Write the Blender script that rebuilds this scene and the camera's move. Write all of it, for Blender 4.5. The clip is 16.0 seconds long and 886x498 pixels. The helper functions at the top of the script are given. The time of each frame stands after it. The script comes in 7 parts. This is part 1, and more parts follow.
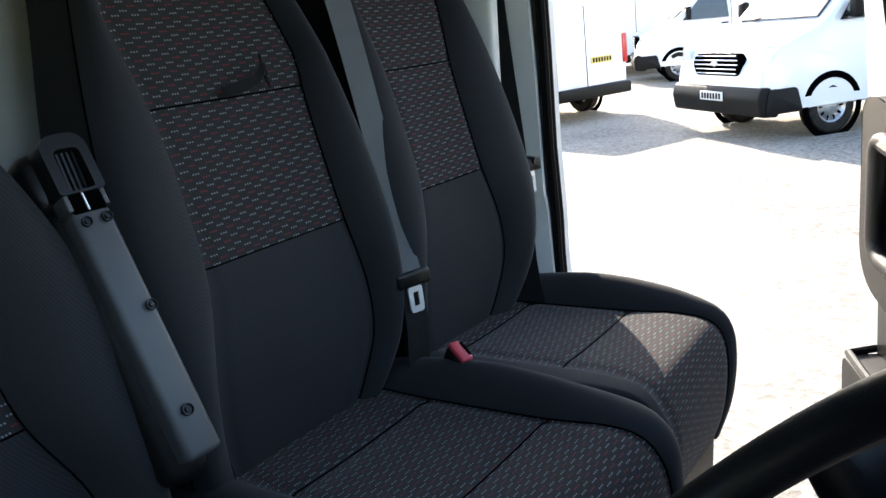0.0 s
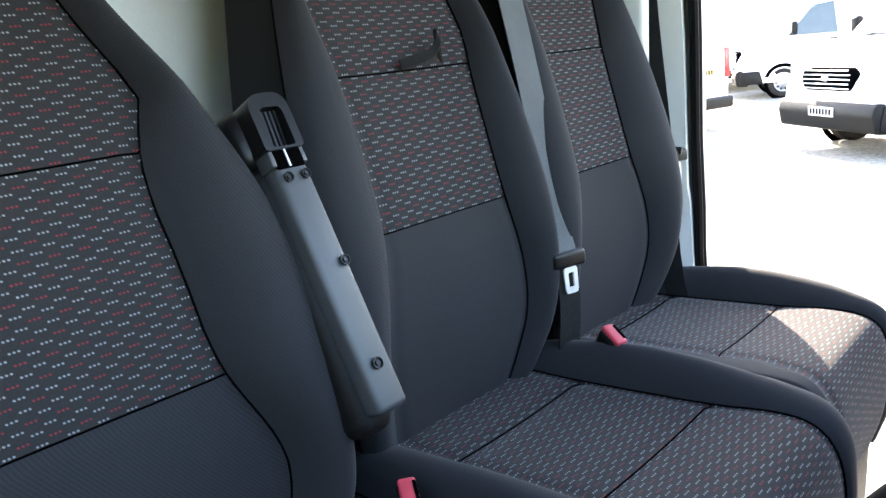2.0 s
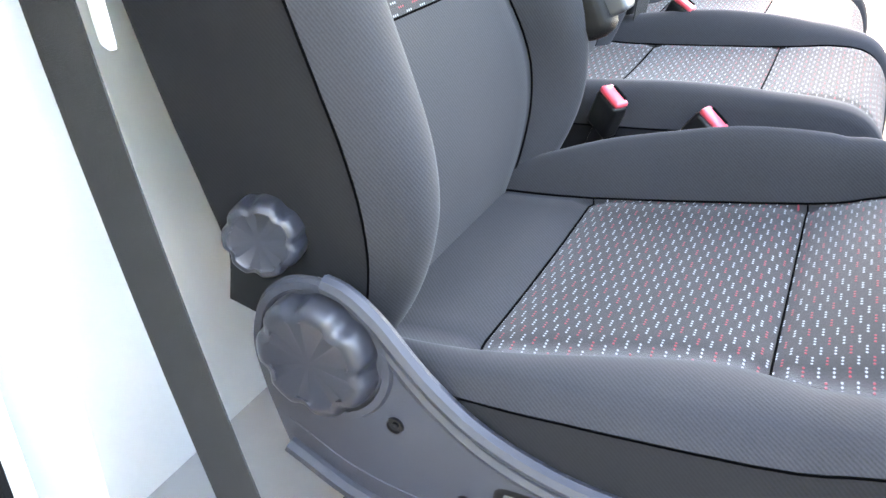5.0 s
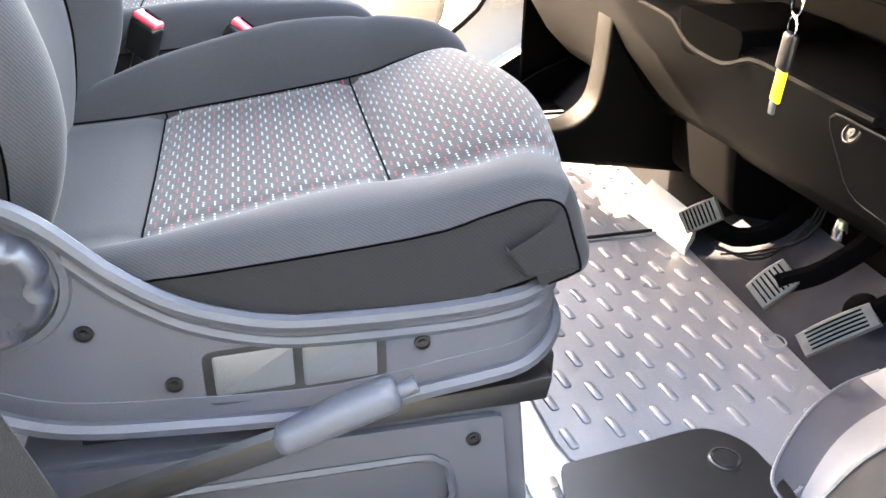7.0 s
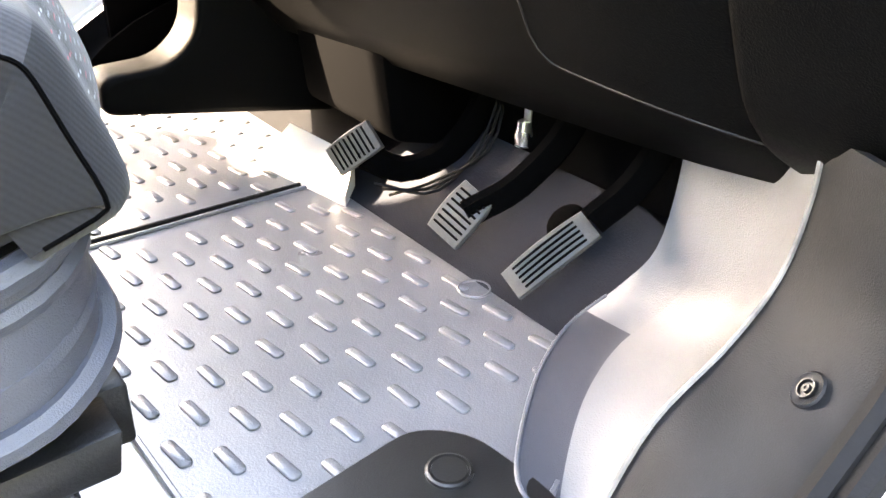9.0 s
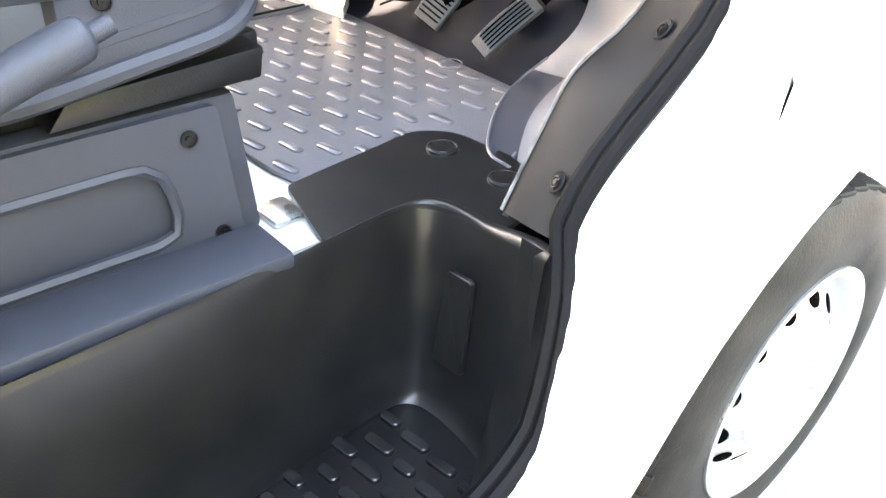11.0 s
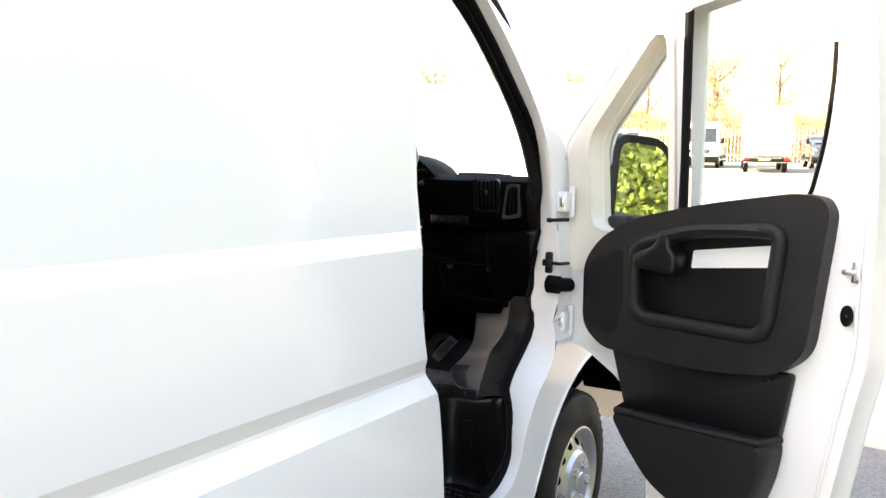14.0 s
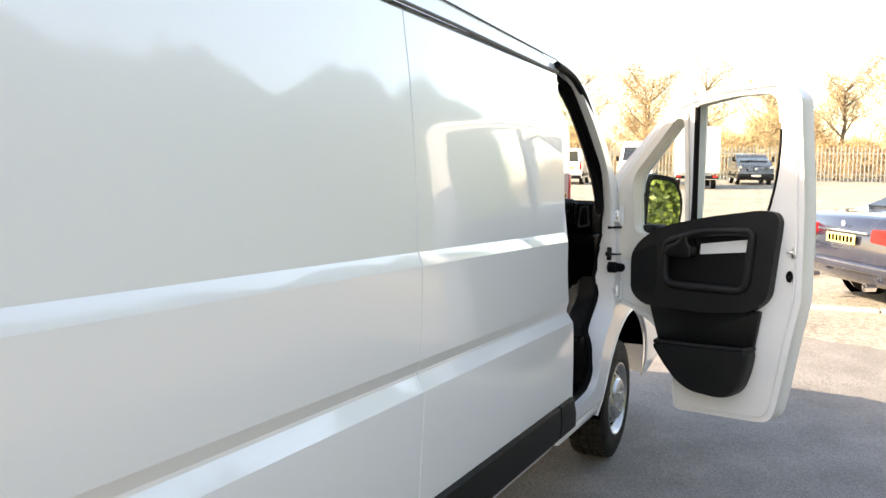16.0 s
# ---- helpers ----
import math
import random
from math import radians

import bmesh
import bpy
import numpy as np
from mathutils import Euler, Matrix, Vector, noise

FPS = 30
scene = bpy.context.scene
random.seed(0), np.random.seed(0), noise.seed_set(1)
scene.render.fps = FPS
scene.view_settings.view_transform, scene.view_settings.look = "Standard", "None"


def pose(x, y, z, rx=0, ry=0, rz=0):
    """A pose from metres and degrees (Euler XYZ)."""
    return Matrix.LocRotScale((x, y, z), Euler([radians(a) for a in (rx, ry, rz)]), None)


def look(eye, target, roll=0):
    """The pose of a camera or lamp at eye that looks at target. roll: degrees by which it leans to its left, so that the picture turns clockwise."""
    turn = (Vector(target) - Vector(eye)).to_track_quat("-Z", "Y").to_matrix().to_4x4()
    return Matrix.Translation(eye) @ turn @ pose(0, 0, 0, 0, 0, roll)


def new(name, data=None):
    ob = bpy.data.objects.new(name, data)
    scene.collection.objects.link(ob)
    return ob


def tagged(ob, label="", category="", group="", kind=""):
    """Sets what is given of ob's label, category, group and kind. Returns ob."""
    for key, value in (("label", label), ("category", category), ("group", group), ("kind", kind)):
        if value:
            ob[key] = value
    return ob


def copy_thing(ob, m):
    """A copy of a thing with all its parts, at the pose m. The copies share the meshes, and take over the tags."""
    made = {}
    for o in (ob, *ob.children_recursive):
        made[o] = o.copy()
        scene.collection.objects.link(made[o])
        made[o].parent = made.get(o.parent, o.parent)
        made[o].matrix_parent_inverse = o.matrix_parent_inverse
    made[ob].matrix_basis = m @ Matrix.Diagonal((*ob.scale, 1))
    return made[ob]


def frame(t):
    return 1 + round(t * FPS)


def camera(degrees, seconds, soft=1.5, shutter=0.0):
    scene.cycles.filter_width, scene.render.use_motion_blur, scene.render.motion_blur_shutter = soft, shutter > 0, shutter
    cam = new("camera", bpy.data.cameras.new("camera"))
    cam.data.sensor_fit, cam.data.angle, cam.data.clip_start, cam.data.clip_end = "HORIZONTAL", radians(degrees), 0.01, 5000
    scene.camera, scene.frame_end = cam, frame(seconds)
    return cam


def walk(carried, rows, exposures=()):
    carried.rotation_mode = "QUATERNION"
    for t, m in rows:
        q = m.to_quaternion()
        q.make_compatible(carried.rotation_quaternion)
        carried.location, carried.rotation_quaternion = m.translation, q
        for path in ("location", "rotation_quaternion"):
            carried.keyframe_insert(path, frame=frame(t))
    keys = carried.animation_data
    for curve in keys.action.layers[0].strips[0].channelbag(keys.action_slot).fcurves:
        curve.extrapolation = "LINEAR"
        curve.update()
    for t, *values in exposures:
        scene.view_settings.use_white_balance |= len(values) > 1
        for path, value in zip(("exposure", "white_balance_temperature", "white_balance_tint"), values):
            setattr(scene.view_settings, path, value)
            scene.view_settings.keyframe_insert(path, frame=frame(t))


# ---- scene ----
cam = camera(56.4, 16.0, soft=1.5, shutter=0.0)
VAN_TILT = pose(0, 0, 0, 0, 2.4, 0)
PATH = [
    (0, (-0.444, -0.577, 1.748), (-1.569, 0.979, 1.189), -4.4),
    (0.5, (-0.46, -0.594, 1.738), (-1.607, 0.948, 1.186), -4.2),
    (1, (-0.475, -0.599, 1.728), (-1.666, 0.913, 1.184), -4.3),
    (1.5, (-0.489, -0.614, 1.721), (-1.711, 0.875, 1.183), -4.5),
    (2, (-0.525, -0.663, 1.703), (-1.814, 0.778, 1.193), -4.1),
    (2.5, (-0.588, -0.745, 1.678), (-2.0, 0.585, 1.192), -4.1),
    (3, (-0.643, -0.822, 1.687), (-2.145, 0.402, 1.193), -3.4),
    (3.5, (-0.663, -0.86, 1.682), (-2.178, 0.348, 1.184), -2.1),
    (4, (-0.695, -0.921, 1.636), (-2.098, 0.37, 1.032), -2.1),
    (4.5, (-0.811, -1.049, 1.544), (-1.841, 0.456, 0.723), -2.9),
    (4.7, (-0.832, -1.096, 1.54), (-1.761, 0.433, 0.645), -2.6),
    (6.8, (-1.01, -1.331, 1.497), (-0.74, 0.399, 0.53), 1.4),
    (7, (-0.989, -1.314, 1.475), (-0.596, 0.394, 0.51), 0.8),
    (7.5, (-0.909, -1.204, 1.396), (-0.264, 0.418, 0.42), 0.9),
    (8, (-0.825, -1.102, 1.332), (0.023, 0.412, 0.338), 1.2),
    (8.5, (-0.781, -1.055, 1.276), (0.205, 0.389, 0.306), 1.0),
    (9, (-0.792, -1.039, 1.243), (0.282, 0.355, 0.293), 1.4),
    (9.5, (-0.819, -1.066, 1.221), (0.291, 0.29, 0.257), 2.0),
    (10, (-0.876, -1.12, 1.192), (0.214, 0.166, 0.116), 2.7),
    (10.2, (-0.901, -1.149, 1.179), (0.189, 0.132, 0.096), 2.6),
    (12.3, (-1.646, -1.702, 1.373), (-0.347, -0.599, 0.326), 4.5),
    (12.5, (-1.759, -1.756, 1.397), (-0.403, -0.65, 0.428), 4.4),
    (13, (-2.106, -1.898, 1.36), (-0.556, -0.765, 0.798), 3.8),
    (13.5, (-2.475, -1.922, 1.454), (-0.797, -0.869, 1.184), 2.2),
    (14, (-2.894, -2.032, 1.505), (-1.175, -1.029, 1.308), 1.6),
    (14.5, (-3.336, -2.08, 1.52), (-1.592, -1.111, 1.374), 1.5),
    (15, (-3.792, -2.087, 1.554), (-2.015, -1.181, 1.409), 1.4),
    (15.5, (-4.224, -2.114, 1.551), (-2.438, -1.226, 1.4), 1.3),
    (16, (-4.708, -2.085, 1.545), (-2.912, -1.218, 1.392), 1.3),
]
EXPO = [(0, 2.38, 6900, 12), (1.0, 3.02, 6900, 12), (1.5, 3.3, 6900, 11), (2.5, 4.7, 7400, 15), (3.5, 5.72, 7150, 14), (4.7, 6.15, 8400, 18.5), (7.0, 6.55, 9700, 20), (9.0, 6.65, 9300, 17), (10.2, 6.98, 9400, 17),
        (12.3, 4.2, 9300, 18), (13.0, 3.8, 9400, 18), (13.5, 3.5, 9400, 18), (14.5, 2.95, 9300, 17), (16, 2.35, 9000, 16)]
walk(cam, [(t, VAN_TILT @ look(eye, target, roll)) for t, eye, target, roll in PATH], EXPO)

# ---- light ----
world = bpy.data.worlds.new("daylight")
scene.world = world
world.use_nodes = True
wn = world.node_tree
sky = wn.nodes.new("ShaderNodeTexSky")
sky.sky_type = 'NISHITA'
sky.sun_disc = False
SUN_EL, SUN_TO = 29.5, Vector((-0.66, 0.751, 0.0))
sky.sun_elevation = radians(SUN_EL)
sky.sun_rotation = math.atan2(SUN_TO.x, SUN_TO.y)
sky.air_density, sky.dust_density, sky.ozone_density = 1.0, 1.2, 1.0
wn.links.new(sky.outputs[0], wn.nodes["Background"].inputs[0])
wn.nodes["Background"].inputs[1].default_value = 0.15
sun = new("sun", bpy.data.lights.new("sun", 'SUN'))
sun.data.energy, sun.data.angle, sun.data.color = 3.0, radians(0.6), (1.0, 0.94, 0.84)
sun_dir = (SUN_TO.normalized() * math.cos(radians(SUN_EL)) + Vector((0, 0, math.sin(radians(SUN_EL)))))
sun.matrix_world = look(sun_dir * 60, (0, 0, 0))

# ---- materials ----
def mat(name, color, rough=0.5, metal=0.0, vary=0.12, scale=6.0, grain=0.0, grain_scale=400.0, coat=0.0,
        color2=None, rough_vary=0.08, spec=0.5, uv=False):
    """A surface with slow stains and fine grain."""
    m = bpy.data.materials.new(name)
    m.use_nodes = True
    nt = m.node_tree
    b = nt.nodes["Principled BSDF"]
    tc = nt.nodes.new("ShaderNodeTexCoord")
    n1 = nt.nodes.new("ShaderNodeTexNoise")
    n1.inputs["Scale"].default_value, n1.inputs["Detail"].default_value = scale, 6
    nt.links.new(tc.outputs["Object"], n1.inputs["Vector"])
    ramp = nt.nodes.new("ShaderNodeValToRGB")
    c2 = color2 or tuple(c * (1 - vary) for c in color)
    c1 = color if color2 else tuple(min(1, c * (1 + vary)) for c in color)
    ramp.color_ramp.elements[0].position, ramp.color_ramp.elements[1].position = 0.32, 0.68
    ramp.color_ramp.elements[0].color, ramp.color_ramp.elements[1].color = (*c2, 1), (*c1, 1)
    nt.links.new(n1.outputs["Fac"], ramp.inputs[0])
    nt.links.new(ramp.outputs[0], b.inputs["Base Color"])
    mr = nt.nodes.new("ShaderNodeMapRange")
    mr.inputs["To Min"].default_value, mr.inputs["To Max"].default_value = max(0.02, rough - rough_vary), min(1, rough + rough_vary)
    nt.links.new(n1.outputs["Fac"], mr.inputs["Value"])
    nt.links.new(mr.outputs[0], b.inputs["Roughness"])
    b.inputs["Metallic"].default_value = metal
    b.inputs["Specular IOR Level"].default_value = spec
    if coat:
        b.inputs["Coat Weight"].default_value, b.inputs["Coat Roughness"].default_value = coat, 0.03
    if grain:
        n2 = nt.nodes.new("ShaderNodeTexNoise")
        n2.inputs["Scale"].default_value, n2.inputs["Detail"].default_value = grain_scale, 3
        nt.links.new(tc.outputs["Object"], n2.inputs["Vector"])
        bump = nt.nodes.new("ShaderNodeBump")
        bump.inputs["Strength"].default_value, bump.inputs["Distance"].default_value = grain, 0.002
        nt.links.new(n2.outputs["Fac"], bump.inputs["Height"])
        nt.links.new(bump.outputs[0], b.inputs["Normal"])
    return m


def math_node(nt, op, a, b=None, c=None):
    n = nt.nodes.new("ShaderNodeMath")
    n.operation = op
    for i, v in enumerate((a, b, c)):
        if v is None:
            continue
        if isinstance(v, (int, float)):
            n.inputs[i].default_value = v
        else:
            nt.links.new(v, n.inputs[i])
    return n.outputs[0]


def fabric(name, swap):
    """Charcoal weave with staggered triplets of white and red dots, laid out in metres on the UV map."""
    m = bpy.data.materials.new(name)
    m.use_nodes = True
    nt = m.node_tree
    b = nt.nodes["Principled BSDF"]
    uv = nt.nodes.new("ShaderNodeUVMap")
    sep = nt.nodes.new("ShaderNodeSeparateXYZ")
    nt.links.new(uv.outputs[0], sep.inputs[0])
    U, V = (sep.outputs[1], sep.outputs[0]) if swap else (sep.outputs[0], sep.outputs[1])
    ROW, PER, DOT = 0.0058, 0.0290, 0.0042
    r = math_node(nt, 'DIVIDE', V, ROW)
    row = math_node(nt, 'FLOOR', r)
    rf = math_node(nt, 'SUBTRACT', math_node(nt, 'FRACT', r), 0.5)
    shift = math_node(nt, 'MULTIPLY', row, PER * 0.53)
    u = math_node(nt, 'ADD', U, shift)
    cell = math_node(nt, 'MULTIPLY', math_node(nt, 'FRACT', math_node(nt, 'DIVIDE', u, PER)), PER)
    inside = math_node(nt, 'LESS_THAN', cell, DOT * 3)
    df = math_node(nt, 'SUBTRACT', math_node(nt, 'FRACT', math_node(nt, 'DIVIDE', cell, DOT)), 0.5)
    du = math_node(nt, 'MULTIPLY', df, DOT)
    dv = math_node(nt, 'MULTIPLY', rf, ROW)
    du = math_node(nt, 'ADD', math_node(nt, 'MULTIPLY', du, 1.0), math_node(nt, 'MULTIPLY', dv, 0.3))
    dv = math_node(nt, 'MULTIPLY', dv, 1.15)
    d2 = math_node(nt, 'ADD', math_node(nt, 'MULTIPLY', du, du), math_node(nt, 'MULTIPLY', dv, dv))
    dist = math_node(nt, 'SQRT', d2)
    soft = nt.nodes.new("ShaderNodeMapRange")
    soft.inputs["From Min"].default_value, soft.inputs["From Max"].default_value = 0.0016, 0.0009
    nt.links.new(dist, soft.inputs["Value"])
    dot = math_node(nt, 'MULTIPLY', soft.outputs[0], inside)
    red = math_node(nt, 'COMPARE', math_node(nt, 'MODULO', math_node(nt, 'ADD', row, 3000), 3), 0.0, 0.4)
    dots = nt.nodes.new("ShaderNodeMix")
    dots.data_type = 'RGBA'
    dots.inputs[6].default_value, dots.inputs[7].default_value = (0.20, 0.215, 0.225, 1), (0.20, 0.022, 0.030, 1)
    nt.links.new(red, dots.inputs[0])
    tc = nt.nodes.new("ShaderNodeTexCoord")
    weave = nt.nodes.new("ShaderNodeTexNoise")
    weave.inputs["Scale"].default_value, weave.inputs["Detail"].default_value = 900, 2
    nt.links.new(tc.outputs["Object"], weave.inputs["Vector"])
    base = nt.nodes.new("ShaderNodeValToRGB")
    base.color_ramp.elements[0].color, base.color_ramp.elements[1].color = (0.011, 0.0108, 0.0112, 1), (0.034, 0.033, 0.0335, 1)
    nt.links.new(weave.outputs["Fac"], base.inputs[0])
    mix = nt.nodes.new("ShaderNodeMix")
    mix.data_type = 'RGBA'
    nt.links.new(dot, mix.inputs[0])
    nt.links.new(base.outputs[0], mix.inputs[6])
    nt.links.new(dots.outputs[2], mix.inputs[7])
    nt.links.new(mix.outputs[2], b.inputs["Base Color"])
    b.inputs["Roughness"].default_value, b.inputs["Specular IOR Level"].default_value = 0.92, 0.15
    b.inputs["Sheen Weight"].default_value, b.inputs["Sheen Roughness"].default_value = 0.12, 0.4
    bump = nt.nodes.new("ShaderNodeBump")
    bump.inputs["Strength"].default_value, bump.inputs["Distance"].default_value = 0.35, 0.001
    nt.links.new(math_node(nt, 'ADD', weave.outputs["Fac"], dot), bump.inputs["Height"])
    nt.links.new(bump.outputs[0], b.inputs["Normal"])
    return m


def twill(name, color):
    """Plain seat cloth with a fine diagonal rib."""
    m = bpy.data.materials.new(name)
    m.use_nodes = True
    nt = m.node_tree
    b = nt.nodes["Principled BSDF"]
    tc = nt.nodes.new("ShaderNodeTexCoord")
    wave = nt.nodes.new("ShaderNodeTexWave")
    wave.wave_type, wave.bands_direction = 'BANDS', 'DIAGONAL'
    wave.inputs["Scale"].default_value, wave.inputs["Distortion"].default_value = 130, 0.4
    nt.links.new(tc.outputs["Object"], wave.inputs["Vector"])
    n1 = nt.nodes.new("ShaderNodeTexNoise")
    n1.inputs["Scale"].default_value, n1.inputs["Detail"].default_value = 600, 3
    nt.links.new(tc.outputs["Object"], n1.inputs["Vector"])
    n3 = nt.nodes.new("ShaderNodeTexNoise")
    n3.inputs["Scale"].default_value = 5
    nt.links.new(tc.outputs["Object"], n3.inputs["Vector"])
    s = math_node(nt, 'ADD', math_node(nt, 'MULTIPLY', wave.outputs["Fac"], 0.28), math_node(nt, 'MULTIPLY', n1.outputs["Fac"], 0.45))
    s = math_node(nt, 'ADD', s, math_node(nt, 'MULTIPLY', n3.outputs["Fac"], 0.3))
    ramp = nt.nodes.new("ShaderNodeValToRGB")
    ramp.color_ramp.elements[0].position, ramp.color_ramp.elements[1].position = 0.25, 0.8
    ramp.color_ramp.elements[0].color = (*(c * 0.7 for c in color), 1)
    ramp.color_ramp.elements[1].color = (*(c * 1.35 for c in color), 1)
    nt.links.new(s, ramp.inputs[0])
    nt.links.new(ramp.outputs[0], b.inputs["Base Color"])
    b.inputs["Roughness"].default_value, b.inputs["Specular IOR Level"].default_value = 0.9, 0.15
    b.inputs["Sheen Weight"].default_value, b.inputs["Sheen Roughness"].default_value = 0.06, 0.45
    bump = nt.nodes.new("ShaderNodeBump")
    bump.inputs["Strength"].default_value, bump.inputs["Distance"].default_value = 0.3, 0.0008
    nt.links.new(s, bump.inputs["Height"])
    nt.links.new(bump.outputs[0], b.inputs["Normal"])
    return m


PAINT = mat("white_paint", (0.80, 0.81, 0.82), 0.28, vary=0.004, scale=1.2, coat=1.0, rough_vary=0.01)
PAINT_IN = mat("white_inner_paint", (0.74, 0.74, 0.73), 0.38, vary=0.03, scale=3, coat=0.35)
BLACK = mat("black_grained_plastic", (0.0055, 0.0055, 0.0057), 0.46, vary=0.25, scale=9, grain=0.4, grain_scale=700, spec=0.16)
BLACK_S = mat("black_satin_plastic", (0.0048, 0.0048, 0.0052), 0.36, vary=0.2, scale=12, grain=0.15, grain_scale=500, spec=0.3)
DOOR_B = mat("black_door_plastic", (0.0068, 0.0068, 0.0071), 0.48, vary=0.18, scale=7, grain=0.4, grain_scale=700, spec=0.25)
DOOR_S = mat("black_door_satin", (0.0046, 0.0046, 0.0049), 0.40, vary=0.18, scale=9, grain=0.15, grain_scale=500, spec=0.28)
STEP_PAD = mat("worn_step_pad", (0.0075, 0.0076, 0.0080), 0.24, vary=0.3, scale=30, grain=0.1, grain_scale=500, spec=0.6)
STEP = mat("black_step_plastic", (0.0045, 0.0045, 0.0048), 0.33, vary=0.35, scale=14, grain=0.12, grain_scale=500, color2=(0.011, 0.0108, 0.0105), spec=0.4)
GREY = mat("grey_moulded_plastic", (0.032, 0.0345, 0.043), 0.46, vary=0.07, scale=8, grain=0.25, grain_scale=900, spec=0.3)
ARMGREY = mat("silver_grey_plastic", (0.046, 0.049, 0.053), 0.42, vary=0.05, scale=8, grain=0.2, grain_scale=900)
DASH = mat("dashboard_plastic", (0.0014, 0.0014, 0.00145), 0.50, vary=0.15, scale=7, grain=0.35, grain_scale=750, spec=0.022)
DIAL = mat("dark_blue_grey_plastic", (0.021, 0.0225, 0.029), 0.36, vary=0.08, scale=9, grain=0.2, grain_scale=900)
TRIM = mat("worn_sill_trim", (0.0050, 0.0052, 0.0057), 0.55, vary=0.3, scale=10, grain=0.25, grain_scale=900, color2=(0.0110, 0.0116, 0.0128), spec=0.12)
KICK = mat("grey_wheelarch_trim", (0.108, 0.111, 0.117), 0.55, vary=0.1, scale=5, grain=0.3, grain_scale=600)
RUBBER = mat("black_rubber", (0.0028, 0.0028, 0.0031), 0.6, vary=0.2, scale=20, grain=0.2, spec=0.1)
MAT = mat("grey_rubber_mat", (0.092, 0.095, 0.104), 0.31, vary=0.14, scale=6, grain=0.25, grain_scale=450, color2=(0.074, 0.077, 0.085))
# Darker copy of MAT: the shade under the dashboard is in its colour.
TOE_MAT_SHADE = mat("shaded_rubber_toe_mat", (0.0110, 0.0125, 0.0165), 0.75, vary=0.14, scale=6, grain=0.25, grain_scale=450, spec=0.03)
# Near-black toe board: deep footwell shade is put into its colour.
TOE = mat("shaded_toe_carpet", (0.0016, 0.0018, 0.0025), 0.7, vary=0.2, scale=9, grain=0.4, grain_scale=600, spec=0.015)
# Pale tone standing in for sunlight on the floor and foot bracket.
SUNLIT_TONE = mat("pale_sunlit_tone", (0.42, 0.415, 0.405), 0.5, vary=0.1, scale=5)
STEEL = mat("brushed_steel", (0.62, 0.62, 0.62), 0.28, 1.0, vary=0.08, scale=30)
CHROME = mat("chrome", (0.80, 0.80, 0.82), 0.10, 1.0, vary=0.03, scale=10)
ZINC = mat("zinc_plated_steel", (0.72, 0.72, 0.71), 0.42, 0.35, vary=0.06, scale=30)
PEDAL = mat("worn_pedal_rubber", (0.034, 0.0335, 0.0325), 0.62, vary=0.3, scale=40, grain=0.5, grain_scale=300)
RIM = mat("silver_wheel_paint", (0.50, 0.50, 0.50), 0.30, 0.85, vary=0.05, scale=14, grain=0.1)
TYRE = mat("tyre_rubber", (0.0055, 0.0054, 0.005), 0.62, vary=0.3, scale=11, grain=0.4, grain_scale=260, color2=(0.022, 0.019, 0.016), spec=0.18)
SEATBELT = mat("grey_belt_webbing", (0.058, 0.068, 0.073), 0.62, vary=0.1, scale=30, grain=0.5, grain_scale=900)
BELT_BLACK = mat("black_belt_webbing", (0.0018, 0.0018, 0.0020), 0.9, vary=0.15, scale=30, grain=0.5, grain_scale=900)
RED = mat("red_release_button", (0.55, 0.055, 0.075), 0.38, vary=0.08)
YELLOW = mat("yellow_key_tag", (0.85, 0.62, 0.02), 0.45, vary=0.05)
BULK = mat("bulkhead_grey_paint", (0.84, 0.87, 0.85), 0.55, vary=0.03, scale=2.5, grain=0.15, grain_scale=200)
CREAM = mat("cream_door_plastic", (0.70, 0.655, 0.57), 0.5, vary=0.05, scale=4, grain=0.2, grain_scale=800)
PILLAR = mat("pale_pillar_paint", (0.76, 0.77, 0.73), 0.45, vary=0.04, scale=3)
HEADLINE = mat("grey_headliner", (0.52, 0.51, 0.48), 0.9, vary=0.05, scale=8, grain=0.4)
SEALANT = mat("grey_seam_sealant", (0.10, 0.095, 0.09), 0.6, vary=0.15, scale=20)
# Near-black: shade painted into gaps, holes and the footwell; also black parts.
DARK = mat("shade_and_black_parts", (0.0008, 0.0008, 0.0009), 0.9, vary=0.1, spec=0.01)
INSERT_BACK = fabric("dotted_seat_cloth", False)
INSERT_SEAT = fabric("dotted_cushion_cloth", False)
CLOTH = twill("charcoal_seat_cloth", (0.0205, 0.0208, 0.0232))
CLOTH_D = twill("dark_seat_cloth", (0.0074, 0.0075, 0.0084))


def glass_mat(name, tint=(0.93, 0.97, 0.95), share=0.86):
    m = bpy.data.materials.new(name)
    m.use_nodes = True
    nt = m.node_tree
    out = nt.nodes["Material Output"]
    tr = nt.nodes.new("ShaderNodeBsdfTransparent")
    tr.inputs[0].default_value = (*tint, 1)
    gl = nt.nodes.new("ShaderNodeBsdfGlossy")
    gl.inputs["Roughness"].default_value = 0.02
    lw = nt.nodes.new("ShaderNodeLayerWeight")
    lw.inputs["Blend"].default_value = 0.5
    fac = math_node(nt, 'MULTIPLY_ADD', math_node(nt, 'POWER', lw.outputs["Facing"], 5.0), 0.9, 0.04)
    mx = nt.nodes.new("ShaderNodeMixShader")
    nt.links.new(fac, mx.inputs[0])
    nt.links.new(tr.outputs[0], mx.inputs[1])
    nt.links.new(gl.outputs[0], mx.inputs[2])
    nt.links.new(mx.outputs[0], out.inputs[0])
    return m


